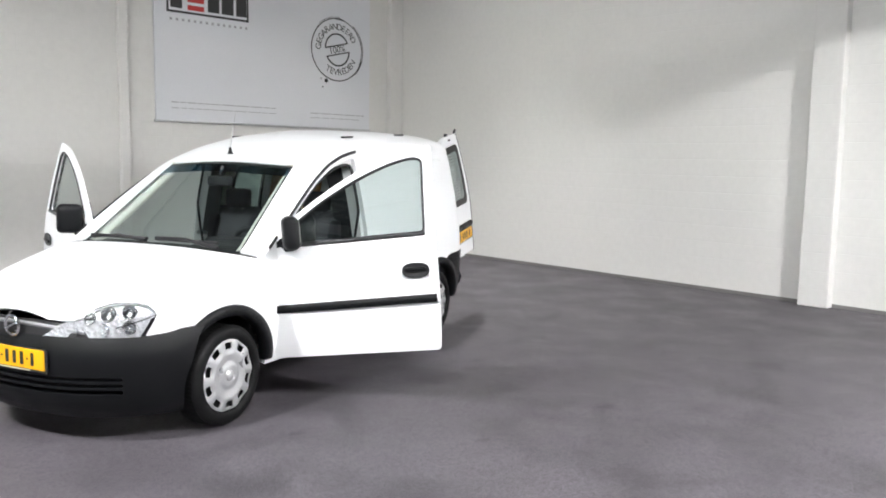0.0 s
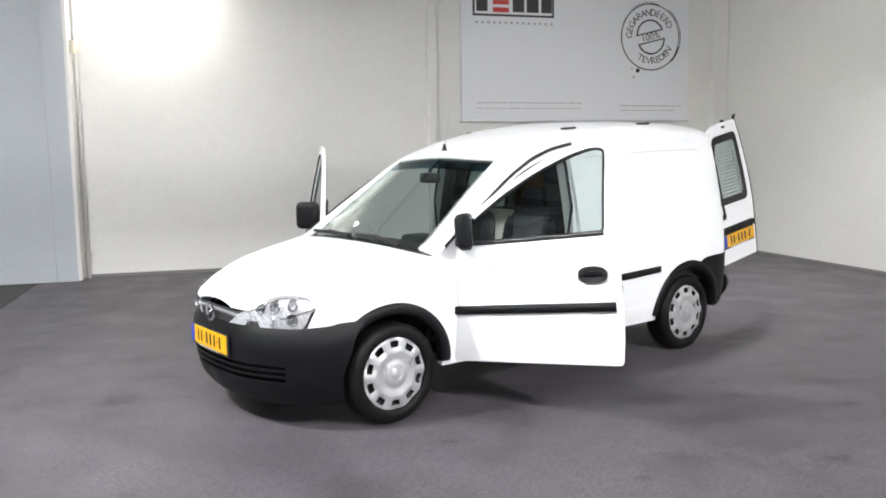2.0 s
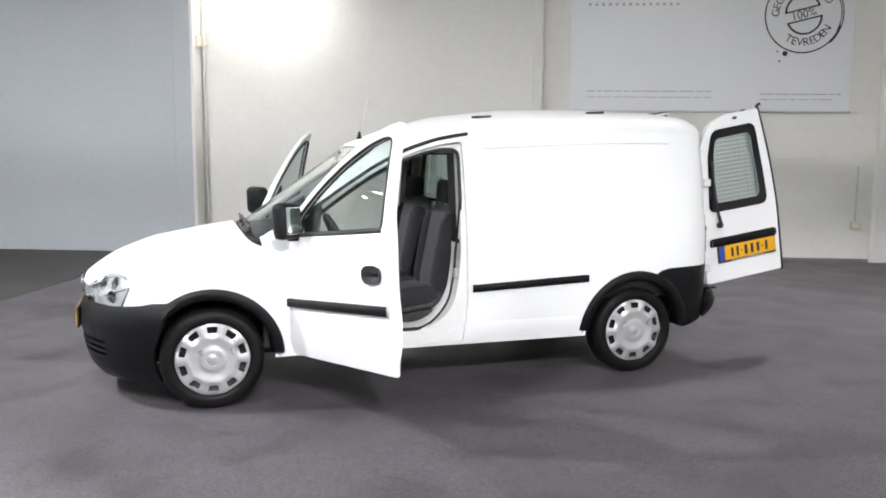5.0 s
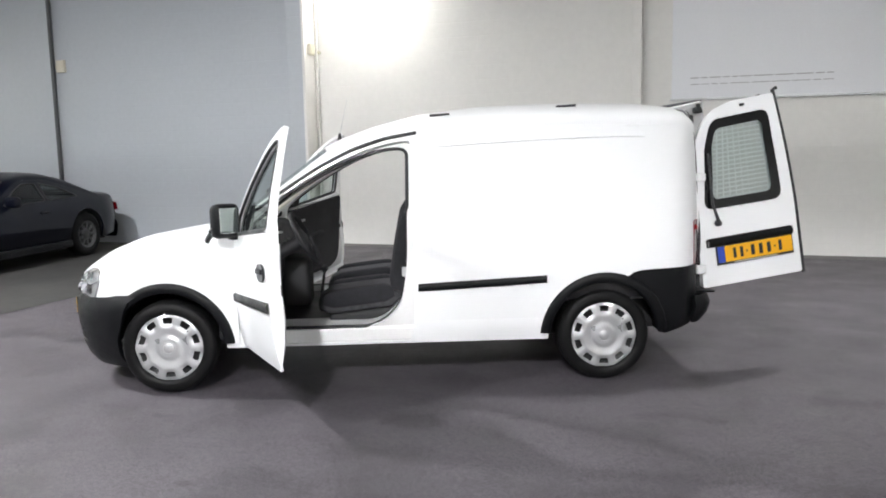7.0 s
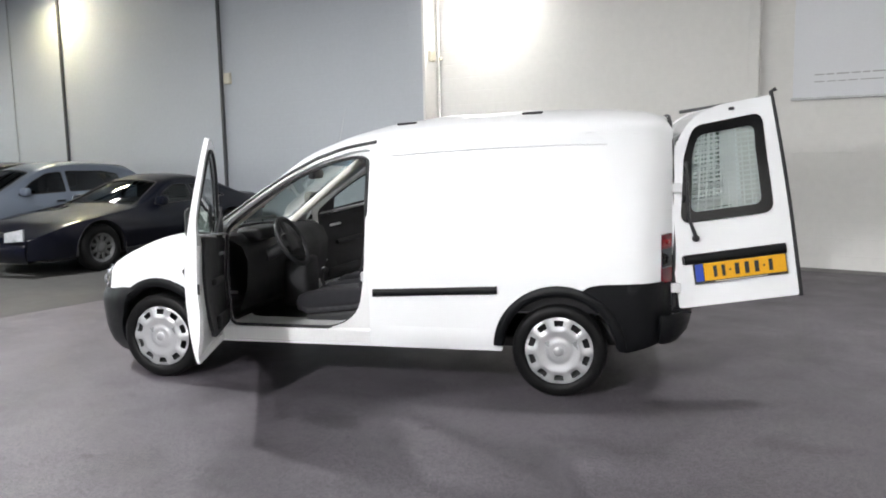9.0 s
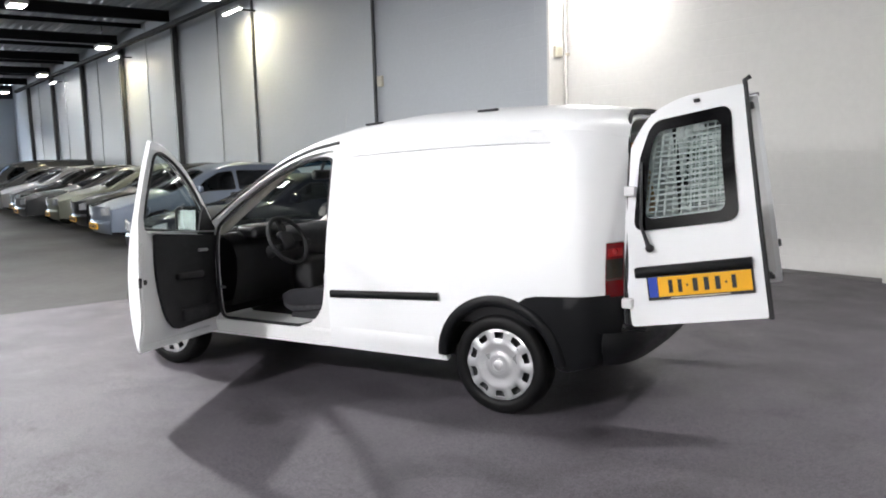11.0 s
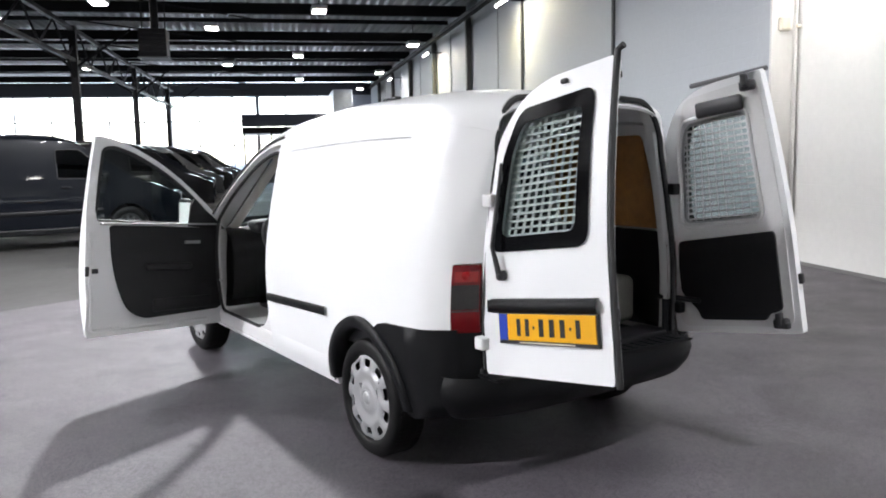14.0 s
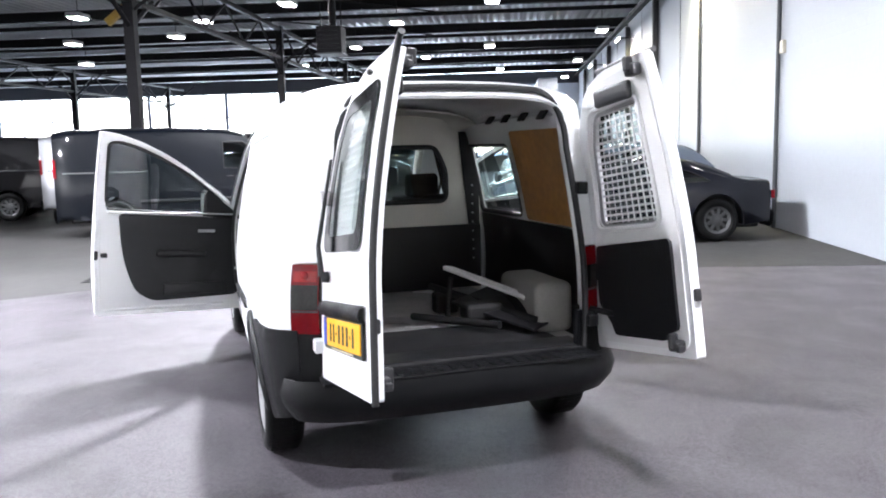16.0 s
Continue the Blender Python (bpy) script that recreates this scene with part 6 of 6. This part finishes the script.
SPECS = {
    "van": dict(L=(-2.45, 2.44), wb=(-1.52, 1.48), r=0.335, hw=0.945, sill=0.32,
                wz=[(0.2, 0.93), (0.5, 0.985), (0.8, 1.0), (1.05, 0.985), (1.4, 0.93), (1.75, 0.86), (1.95, 0.78)],
                tap=[(-2.45, 0.80), (-2.3, 0.90), (-2.0, 0.965), (-1.5, 1.0), (2.2, 1.0), (2.38, 0.975), (2.44, 0.93)],
                zt=[(-2.45, 0.84), (-2.2, 0.96), (-1.75, 1.10), (-1.45, 1.30), (-0.9, 1.70), (-0.6, 1.79), (0, 1.82), (2.2, 1.81), (2.44, 1.76)],
                zc=[(-2.45, 0.90), (-2.2, 1.03), (-1.75, 1.16), (-1.68, 1.18), (-0.8, 1.83), (-0.5, 1.91), (0, 1.95), (1.5, 1.96), (2.3, 1.93), (2.44, 1.88)],
                ws=(-1.60, -0.86, 0.68, 0.62), rs=None,
                win=[[(-1.22, 1.16), (-0.42, 1.18), (-0.42, 1.66), (-0.78, 1.66), (-1.0, 1.46)]], grille=0.62, lamp_z=0.78, rear_top=1.7),
    "hatch": dict(L=(-2.05, 1.98), wb=(-1.25, 1.28), r=0.30, hw=0.85, sill=0.28,
                  wz=[(0.2, 0.92), (0.4, 0.98), (0.65, 1.0), (0.88, 0.97), (1.1, 0.87), (1.35, 0.74), (1.5, 0.62)],
                  tap=[(-2.05, 0.74), (-1.9, 0.86), (-1.6, 0.955), (-1.2, 1.0), (1.3, 1.0), (1.7, 0.97), (1.9, 0.91), (1.98, 0.84)],
                  zt=[(-2.05, 0.66), (-1.7, 0.78), (-1.1, 0.87), (-0.85, 0.95), (-0.35, 1.22), (0.0, 1.33), (0.5, 1.37), (1.2, 1.33), (1.7, 1.2), (1.98, 0.95)],
                  zc=[(-2.05, 0.72), (-1.7, 0.84), (-1.15, 0.94), (-1.05, 0.97), (-0.25, 1.36), (0.1, 1.44), (0.6, 1.47), (1.2, 1.43), (1.5, 1.38), (1.98, 0.99)],
                  ws=(-1.0, -0.30, 0.62, 0.55), rs=(1.48, 1.86, 0.55, 0.55),
                  win=[[(-0.62, 0.93), (0.22, 0.95), (0.22, 1.29), (-0.05, 1.27), (-0.35, 1.13)], [(0.30, 0.95), (1.35, 0.98), (1.28, 1.22), (1.0, 1.28), (0.30, 1.30)]], grille=0.55, lamp_z=0.64, rear_top=0.9),
    "sedan": dict(L=(-2.25, 2.3), wb=(-1.35, 1.32), r=0.31, hw=0.87, sill=0.27,
                  wz=[(0.2, 0.92), (0.4, 0.98), (0.65, 1.0), (0.85, 0.96), (1.05, 0.86), (1.3, 0.73), (1.45, 0.62)],
                  tap=[(-2.25, 0.78), (-2.1, 0.89), (-1.8, 0.965), (-1.3, 1.0), (1.4, 1.0), (1.9, 0.97), (2.2, 0.90), (2.3, 0.82)],
                  zt=[(-2.25, 0.62), (-1.9, 0.73), (-1.1, 0.85), (-0.8, 0.92), (-0.3, 1.17), (0.0, 1.26), (0.5, 1.29), (1.0, 1.22), (1.45, 1.02), (1.65, 0.95), (2.1, 0.92), (2.3, 0.86)],
                  zc=[(-2.25, 0.68), (-1.9, 0.79), (-1.1, 0.91), (-1.0, 0.94), (-0.2, 1.30), (0.1, 1.38), (0.6, 1.40), (1.0, 1.34), (1.55, 1.03), (1.7, 1.0), (2.2, 0.97), (2.3, 0.92)],
                  ws=(-0.95, -0.25, 0.62, 0.54), rs=(1.02, 1.5, 0.55, 0.6),
                  win=[[(-0.58, 0.90), (0.2, 0.92), (0.2, 1.23), (-0.05, 1.21), (-0.32, 1.08)], [(0.28, 0.92), (1.22, 0.95), (0.98, 1.17), (0.6, 1.24), (0.28, 1.24)]], grille=0.52, lamp_z=0.6, rear_top=0.85),
    "coupe": dict(L=(-2.2, 2.05), wb=(-1.25, 1.23), r=0.32, hw=0.925, sill=0.24,
                  wz=[(0.172, 0.92), (0.382, 0.985), (0.573, 1.0), (0.764, 0.955), (0.907, 0.86), (1.1, 0.73), (1.26, 0.60)],
                  tap=[(-2.2, 0.76), (-2.04, 0.88), (-1.76, 0.96), (-1.29, 1.0), (1.39, 1.0), (1.76, 0.97), (1.96, 0.91), (2.05, 0.85)],
                  zt=[(-2.2, 0.497), (-1.85, 0.63), (-1.29, 0.726), (-0.74, 0.793), (-0.509, 0.84), (0, 1.07), (0.278, 1.15), (0.647, 1.15), (1.11, 1.02), (1.48, 0.888), (1.67, 0.85), (1.94, 0.85), (2.05, 0.802)],
                  zc=[(-2.2, 0.544), (-1.85, 0.678), (-1.29, 0.774), (-0.786, 0.831), (-0.647, 0.859), (0.0925, 1.19), (0.37, 1.26), (0.74, 1.25), (1.11, 1.14), (1.53, 0.945), (1.71, 0.907), (1.94, 0.917), (2.05, 0.879)],
                  ws=(-0.61, 0.055, 0.62, 0.52), rs=(1.02, 1.50, 0.5, 0.56),
                  win=[[(-0.296, 0.836), (0.481, 0.859), (0.463, 1.1), (0.231, 1.1), (0, 1.01)], [(0.536, 0.859), (1.16, 0.883), (0.879, 1.02), (0.536, 1.1)]], grille=0.42, lamp_z=0.55, rear_top=0.83),
}

# a lower, shorter van of the same make
SPECS["compact_van"] = dict(SPECS["van"])
for key in ("zt", "zc"):
    SPECS["compact_van"][key] = [(x * 0.9, z * 0.88) for x, z in SPECS["van"][key]]
SPECS["compact_van"].update(L=(-2.2, 2.19), wb=(-1.36, 1.33), r=0.31, hw=0.87, tap=[(x * 0.9, w) for x, w in SPECS["van"]["tap"]], wz=[(z * 0.88, w) for z, w in SPECS["van"]["wz"]],
                            ws=(-1.44, -0.77, 0.62, 0.56), win=[[(x * 0.9, z * 0.88) for x, z in w] for w in SPECS["van"]["win"]], lamp_z=0.69, rear_top=1.5)


def parked(name, label, category, spec, paint, m, group):
    c = SPECS[spec]
    WZt, TPt = smooth_table(c["wz"], 0.02, 0.1), smooth_table(c["tap"], 0.02, 0.08)
    ZTt, ZCt = smooth_table(c["zt"], 0.02, 0.1), smooth_table(c["zc"], 0.02, 0.07)
    x0, x1 = c["L"]
    sy = lambda x, z: c["hw"] * lerp_table(WZt, z) * lerp_table(TPt, x)
    flank = lambda sg, off=0.0: (lambda x, z: (x, sg * (sy(x, z) + off), z))

    def top(x, v, off=0.0):
        zt = lerp_table(ZTt, x)
        phi = min(abs(v), 1.0) * math.pi / 2
        y = sy(x, zt) * math.sin(phi) ** 0.77
        zc = max(lerp_table(ZCt, x - 0.08 * (y / 0.7) ** 2), zt + 0.004)
        return (x, math.copysign(y, v), zt + (zc - zt) * max(math.cos(phi), 0) ** 0.77 + off)

    ob = thing(name, label, category, m, group)
    ra = c["r"] + 0.055
    out = [(x, lerp_table(ZTt, x)) for x in np.linspace(x0, x1, 34)] + [(x1, c["sill"] + 0.05)]
    out += [(c["wb"][1] + ra, c["sill"])] + arc(c["wb"][1], c["r"], ra, 0, 180, 14)[1:-1] + [(c["wb"][1] - ra, c["sill"])]
    out += [(c["wb"][0] + ra, c["sill"])] + arc(c["wb"][0], c["r"], ra, 0, 180, 14)[1:-1] + [(c["wb"][0] - ra, c["sill"]), (x0, c["sill"])]
    wins = [rounded(w, 0.035, 3) for w in c["win"]]
    for sg in (-1, 1):
        sd = part("side_panel", sheet(out, wins, 0.11, flank(sg), 0.02, flip=sg > 0), paint, ob)
        for w in wins:
            part("side_window", sheet(w, [], 0.2, flank(sg, -0.008), 0.0, flip=sg > 0), SCREEN_GLASS if spec == "coupe" else DARK_GLASS, sd)
            lp = [Vector(flank(sg, 0.002)(x, z)) for x, z in resample(w, 0.08)]
            part("window_trim", Geo().tube(lp + [lp[0]], 0.009, 5, caps=False), SEAL, sd)
        part("sill_trim", Geo().box((0, sg * (c["hw"] - 0.03), c["sill"] - 0.01), (c["wb"][1] - c["wb"][0] - 2 * ra, 0.06, 0.1), 0.02), PLASTIC, ob)
        xm = c["win"][0][0][0] + 0.08
        zm = c["win"][0][0][1] + 0.05
        part("door_mirror", Geo().box((xm, sg * (sy(xm, zm) + 0.11), zm), (0.12, 0.2, 0.14), 0.045, seg=3, smooth=True), PLASTIC if spec in ("van", "compact_van") else paint, ob)
        hx = c["win"][0][1][0] - 0.12
        part("door_handle", Geo().box((hx, sg * (sy(hx, zm - 0.18) + 0.012), zm - 0.18), (0.16, 0.025, 0.03), 0.01), PLASTIC, ob)
        if spec in ("van", "compact_van"):
            part("rubbing_strip", Geo().ring([[Vector(flank(sg, o)(x, 0.62 + dz)) for o, dz in ((0, -0.04), (0.015, -0.03), (0.015, 0.03), (0, 0.04))] for x in np.linspace(-1.1, 1.05, 12)], flip=sg < 0), PLASTIC, ob)
            part("slide_rail", Geo().ring([[Vector(flank(sg, o)(x, 1.16 + dz)) for o, dz in ((0, -0.015), (0.008, -0.008), (0.008, 0.008), (0, 0.015))] for x in np.linspace(0.9, 2.3, 8)], flip=sg < 0), RIM_GREY, ob)
        for wx in c["wb"]:
            wh = part("wheel", Geo().lathe([(c["r"] * 0.62, -0.1), (c["r"] * 0.85, -0.1), (c["r"] * 0.97, -0.08), (c["r"], -0.04), (c["r"], 0.04), (c["r"] * 0.97, 0.08), (c["r"] * 0.85, 0.1), (c["r"] * 0.62, 0.095), (c["r"] * 0.6, 0.05)], 28), RUBBER, ob, m=pose(wx, sg * (c["hw"] - 0.13), c["r"], 90 if sg < 0 else -90, 0, 0))
            rim = Geo().lathe([(0, 0.075), (0.06, 0.08), (0.07, 0.07), (c["r"] * 0.3, 0.06)], 20).lathe([(c["r"] * 0.5, 0.06), (c["r"] * 0.56, 0.088), (c["r"] * 0.64, 0.095)], 28)
            for k in range(9):
                a = 2 * math.pi * k / 9
                rim.box((c["r"] * 0.4, 0, 0.068), (c["r"] * 0.3, 0.045, 0.02), 0.006, m=Matrix.Rotation(a, 4, "Z"))
            part("rim", rim, RIM_GREY, wh)
            part("brake_disc", Geo().lathe([(0, 0.02), (c["r"] * 0.6, 0.02)], 20), SEAL, wh)
            part("wheel_well", Geo().ring([[(wx + (ra + 0.01) * math.cos(radians(a)), sg * yy, c["r"] + (ra + 0.01) * math.sin(radians(a))) for a in range(-10, 191, 20)] for yy in (c["hw"] - 0.02, c["hw"] - 0.35)], flip=sg < 0), SEAL, ob)
    holes = []

    def screen(xa, xb, va, vb):
        k = 1 / 0.95
        return rounded([(xa, -va), (xa, va), (xb, vb), (xb, -vb)], 0.04, 3)

    for key in ("ws", "rs"):
        if c[key]:
            holes.append(screen(*c[key]))
    tp = part("roof", sheet([(x0, -1.0)] + [(x, -1.0) for x in np.linspace(x0, x1, 30)][1:-1] + [(x1, -1.0), (x1, -0.5), (x1, 0.0), (x1, 0.5), (x1, 1.0)] + [(x, 1.0) for x in np.linspace(x1, x0, 30)][1:-1] + [(x0, 1.0), (x0, 0.5), (x0, 0), (x0, -0.5)], holes, 0.11, top, 0.02), paint, ob)
    for h, nm in zip(holes, ("windscreen", "rear_screen")):
        part(nm, sheet(h, [], 0.2, lambda x, v: top(x, v, -0.008), 0.0), SCREEN_GLASS, tp)
        lp = [Vector(top(x, v, 0.0)) for x, v in resample(h, 0.08)]
        part("screen_trim", Geo().tube(lp + [lp[0]], 0.012, 5, caps=False), SEAL, tp)
    # closed ends, bumpers, lamps
    for end, xe, dr in (("front", x0, -1), ("rear", x1, 1)):
        zt = lerp_table(ZTt, xe)
        edge = [(sy(xe, z), z) for z in np.linspace(c["sill"], zt, 10)] + [top(xe, v)[1:] for v in (0.8, 0.6, 0.4, 0.2)]
        poly = edge + [(0.0, top(xe, 0)[2])] + [(-y, z) for y, z in edge[::-1]]
        bulge = 0.10 if dr < 0 else 0.05
        bx = lambda y, z, o=0.0, xe=xe, dr=dr, b=bulge: (xe + dr * (o + b * max(0.0, 1 - (y / sy(xe, 0.5)) ** 2) * min(1, (z - 0.1) / 0.3)), y, z)
        part(end + "_panel", sheet(poly[::-1] if dr < 0 else poly, [], 0.12, bx, 0.02), paint, ob)
        w = sy(xe, 0.45)
        rows = [[bx(y, z, o) for z, o in ((c["sill"] - 0.04, 0.0), (c["sill"] + 0.02, 0.04), (c["sill"] + 0.14, 0.055), (c["sill"] + 0.2, 0.03), (c["sill"] + 0.22, 0.0))] for y in np.linspace(-w, w, 15)]
        part(end + "_bumper", Geo().ring(rows, flip=dr > 0), PLASTIC if spec in ("van", "compact_van") else paint, ob)
        pl = part("number_plate", Geo().box(bx(0, c["sill"] + 0.1, 0.062) if dr < 0 else bx(0, c["rear_top"] * 0.78, 0.012), (0.012, 0.52, 0.11), 0.004), YELLOW, ob)
        px, py, pz = bx(0, c["sill"] + 0.1, 0.070) if dr < 0 else bx(0, c["rear_top"] * 0.78, 0.020)
        for k in range(6):
            part("plate_bar", Geo().box((px, -0.19 + 0.076 * k, pz), (0.003, 0.045, 0.06)), INK, pl)
        for sg in (-1, 1):
            wl = sy(xe, c["lamp_z"])
            if dr < 0:
                lp = [(sg * wl * 0.56, c["lamp_z"] - 0.07), (sg * wl * 0.97, c["lamp_z"] - 0.05), (sg * wl * 0.98, c["lamp_z"] + 0.10), (sg * wl * 0.58, c["lamp_z"] + 0.05)]
                part("headlamp", sheet(lp if sg < 0 else lp[::-1], [], 0.06, lambda y, z: bx(y, z, 0.012), 0.03), LAMP_CLEAR, ob)
            else:
                zl = c["rear_top"]
                lp = [(sg * wl * 0.86, zl - (0.62 if spec in ("van", "compact_van") else 0.22)), (sg * wl * 1.0, zl - (0.62 if spec in ("van", "compact_van") else 0.22)), (sg * wl * 0.98, zl - (0.3 if spec in ("van", "compact_van") else 0.10)), (sg * wl * 0.86, zl - (0.3 if spec in ("van", "compact_van") else 0.10))]
                part("tail_lamp", sheet(lp, [], 0.06, lambda y, z: bx(y, z, 0.012), 0.05, flip=sg < 0), RED_LENS, ob)
        if dr < 0:
            gw = w * 0.5
            rows = [[bx(y, c["lamp_z"] + dz, o) for dz, o in ((-0.06, 0.008), (0.05, 0.008))] for y in np.linspace(-gw, gw, 7)]
            part("grille", Geo().ring(rows, flip=True), SEAL, ob)
            for dz in (-0.03, 0.0, 0.03):
                part("grille_bar", Geo().ring([[bx(y, c["lamp_z"] + dz + q, o) for q, o in ((-0.007, 0.012), (0.007, 0.012))] for y in np.linspace(-gw, gw, 7)], flip=True), CHROME, ob)
        elif spec in ("van", "compact_van"):
            win_r = rounded([(-0.66, 1.15), (0.66, 1.15), (0.60, 1.72), (-0.60, 1.72)], 0.06)
            part("rear_window", sheet(win_r, [], 0.2, lambda y, z: bx(y, z, 0.006), 0.0), DARK_GLASS, ob)
    part("cabin", Geo().box(((c["ws"][0] + c["ws"][1]) / 2 + 0.9, 0, 0.62), (1.9, c["hw"] * 1.6, 0.5), 0.06), CABIN, ob)
    for sg in (-1, 1):
        part("seat_back", Geo().box((c["ws"][1] + 0.62, sg * 0.36, c["win"][0][0][1] + 0.02), (0.16, 0.46, 0.5), 0.06, seg=3, smooth=True), CLOTH_DARK, ob)
    part("underbody", Geo().box((0, 0, c["sill"]), (x1 - x0 - 0.4, c["hw"] * 1.5, 0.1), 0.03), SEAL, ob)
    return ob


NAVY = car_paint("navy_paint", (0.0013, 0.0018, 0.0055), 0.0)
SLATE = car_paint("slate_van_paint", (0.0022, 0.0032, 0.0055), 0.0)
ICE = car_paint("ice_blue_silver_paint", (0.17, 0.20, 0.25), 0.5)
SILVERP = car_paint("silver_paint", (0.42, 0.43, 0.45), 0.6)
WHITEP = car_paint("plain_white_paint", (0.75, 0.76, 0.77), 0.0)
BLACKP = car_paint("black_paint", (0.006, 0.006, 0.007), 0.0)
GREYP = car_paint("grey_paint", (0.05, 0.052, 0.055), 0.2)
REDP = car_paint("dark_red_paint", (0.16, 0.012, 0.012))
GREENP = car_paint("olive_silver_paint", (0.20, 0.21, 0.17), 0.5)

NROW = "cars parked along the wall"
parked("coupe", "dark navy two-door coupe parked against the wall", "car", "coupe", NAVY, pose(-7.26, 2.64, -0.01, 0, 0, 97), NROW)
hat = parked("hatchback", "pale silver-grey hatchback parked along the wall", "car", "hatch", ICE, pose(-10.5, 2.75, -0.01, 0, 0, 91), NROW)
sed = parked("sedan_car", "grey saloon parked along the wall", "car", "sedan", GREYP, pose(-17.9, 2.9, -0.01, 0, 0, 90), NROW)
cvan = parked("compact_van", "dark grey compact van parked along the wall", "van", "compact_van", GREYP, pose(-30.4, 3.2, -0.01, 0, 0, 90), NROW)


def repaint(ob, paint, label):
    """A copy gets a paint of its own on its panels."""
    ob["label"] = label
    for o in ob.children_recursive:
        if o.name.split(".")[0] in ("side_panel", "roof", "front_panel", "rear_panel", "front_bumper", "rear_bumper", "door_mirror"):
            s = o.material_slots[0]
            if s.material is not PLASTIC:
                s.link, s.material = "OBJECT", paint
    return ob


more = {0: (hat, BLACKP, "black"), 1: (hat, GREENP, "olive-grey"), 3: (hat, BLACKP, "black"), 4: (hat, SILVERP, "silver"), 5: (sed, BLACKP, "black"), 6: (hat, GREYP, "grey"), 8: (hat, ICE, "pale blue"), 9: (sed, REDP, "dark red"), 10: (hat, SILVERP, "silver")}
for k, (src, pnt, word) in more.items():
    x = -12.9 - 2.5 * k
    repaint(copy_thing(src, pose(x, 2.95 + 0.1 * math.sin(3 * k), -0.01, 0, 0, 90 + 1.5 * math.sin(5 * k))), pnt, "%s %s in the row along the wall" % (word, "hatchback" if src is hat else "saloon"))

SROW = "vans parked across the aisle"
TH_V = -68.0
first = Vector((-9.75, -4.95, -0.01))
dv = parked("dark_van", "slate-blue panel van parked across the aisle", "van", "van", SLATE, pose(*first, 0, 0, TH_V), SROW)
repaint(copy_thing(dv, pose(-12.9, -7.1, -0.01, 0, 0, TH_V)), SILVERP, "silver panel van standing out of the row across the aisle")
for k in range(2, 9):
    repaint(copy_thing(dv, pose(first.x - 3.05 * k, first.y + 0.12 * math.sin(4 * k), -0.01, 0, 0, TH_V)), (BLACKP, SLATE, GREYP)[(k + 1) % 3], "%s panel van in the row across the aisle" % ("black", "slate-blue", "grey")[(k + 1) % 3])
for k, (pnt, word) in enumerate(((BLACKP, "black"), (BLACKP, "black"), (SILVERP, "silver"), (GREYP, "grey"), (WHITEP, "white"))):
    repaint(copy_thing(dv, pose(-9.4 - 3.1 * k, -12.2, -0.01, 0, 0, 180 + TH_V)), pnt, "%s panel van parked back to back with another" % word)
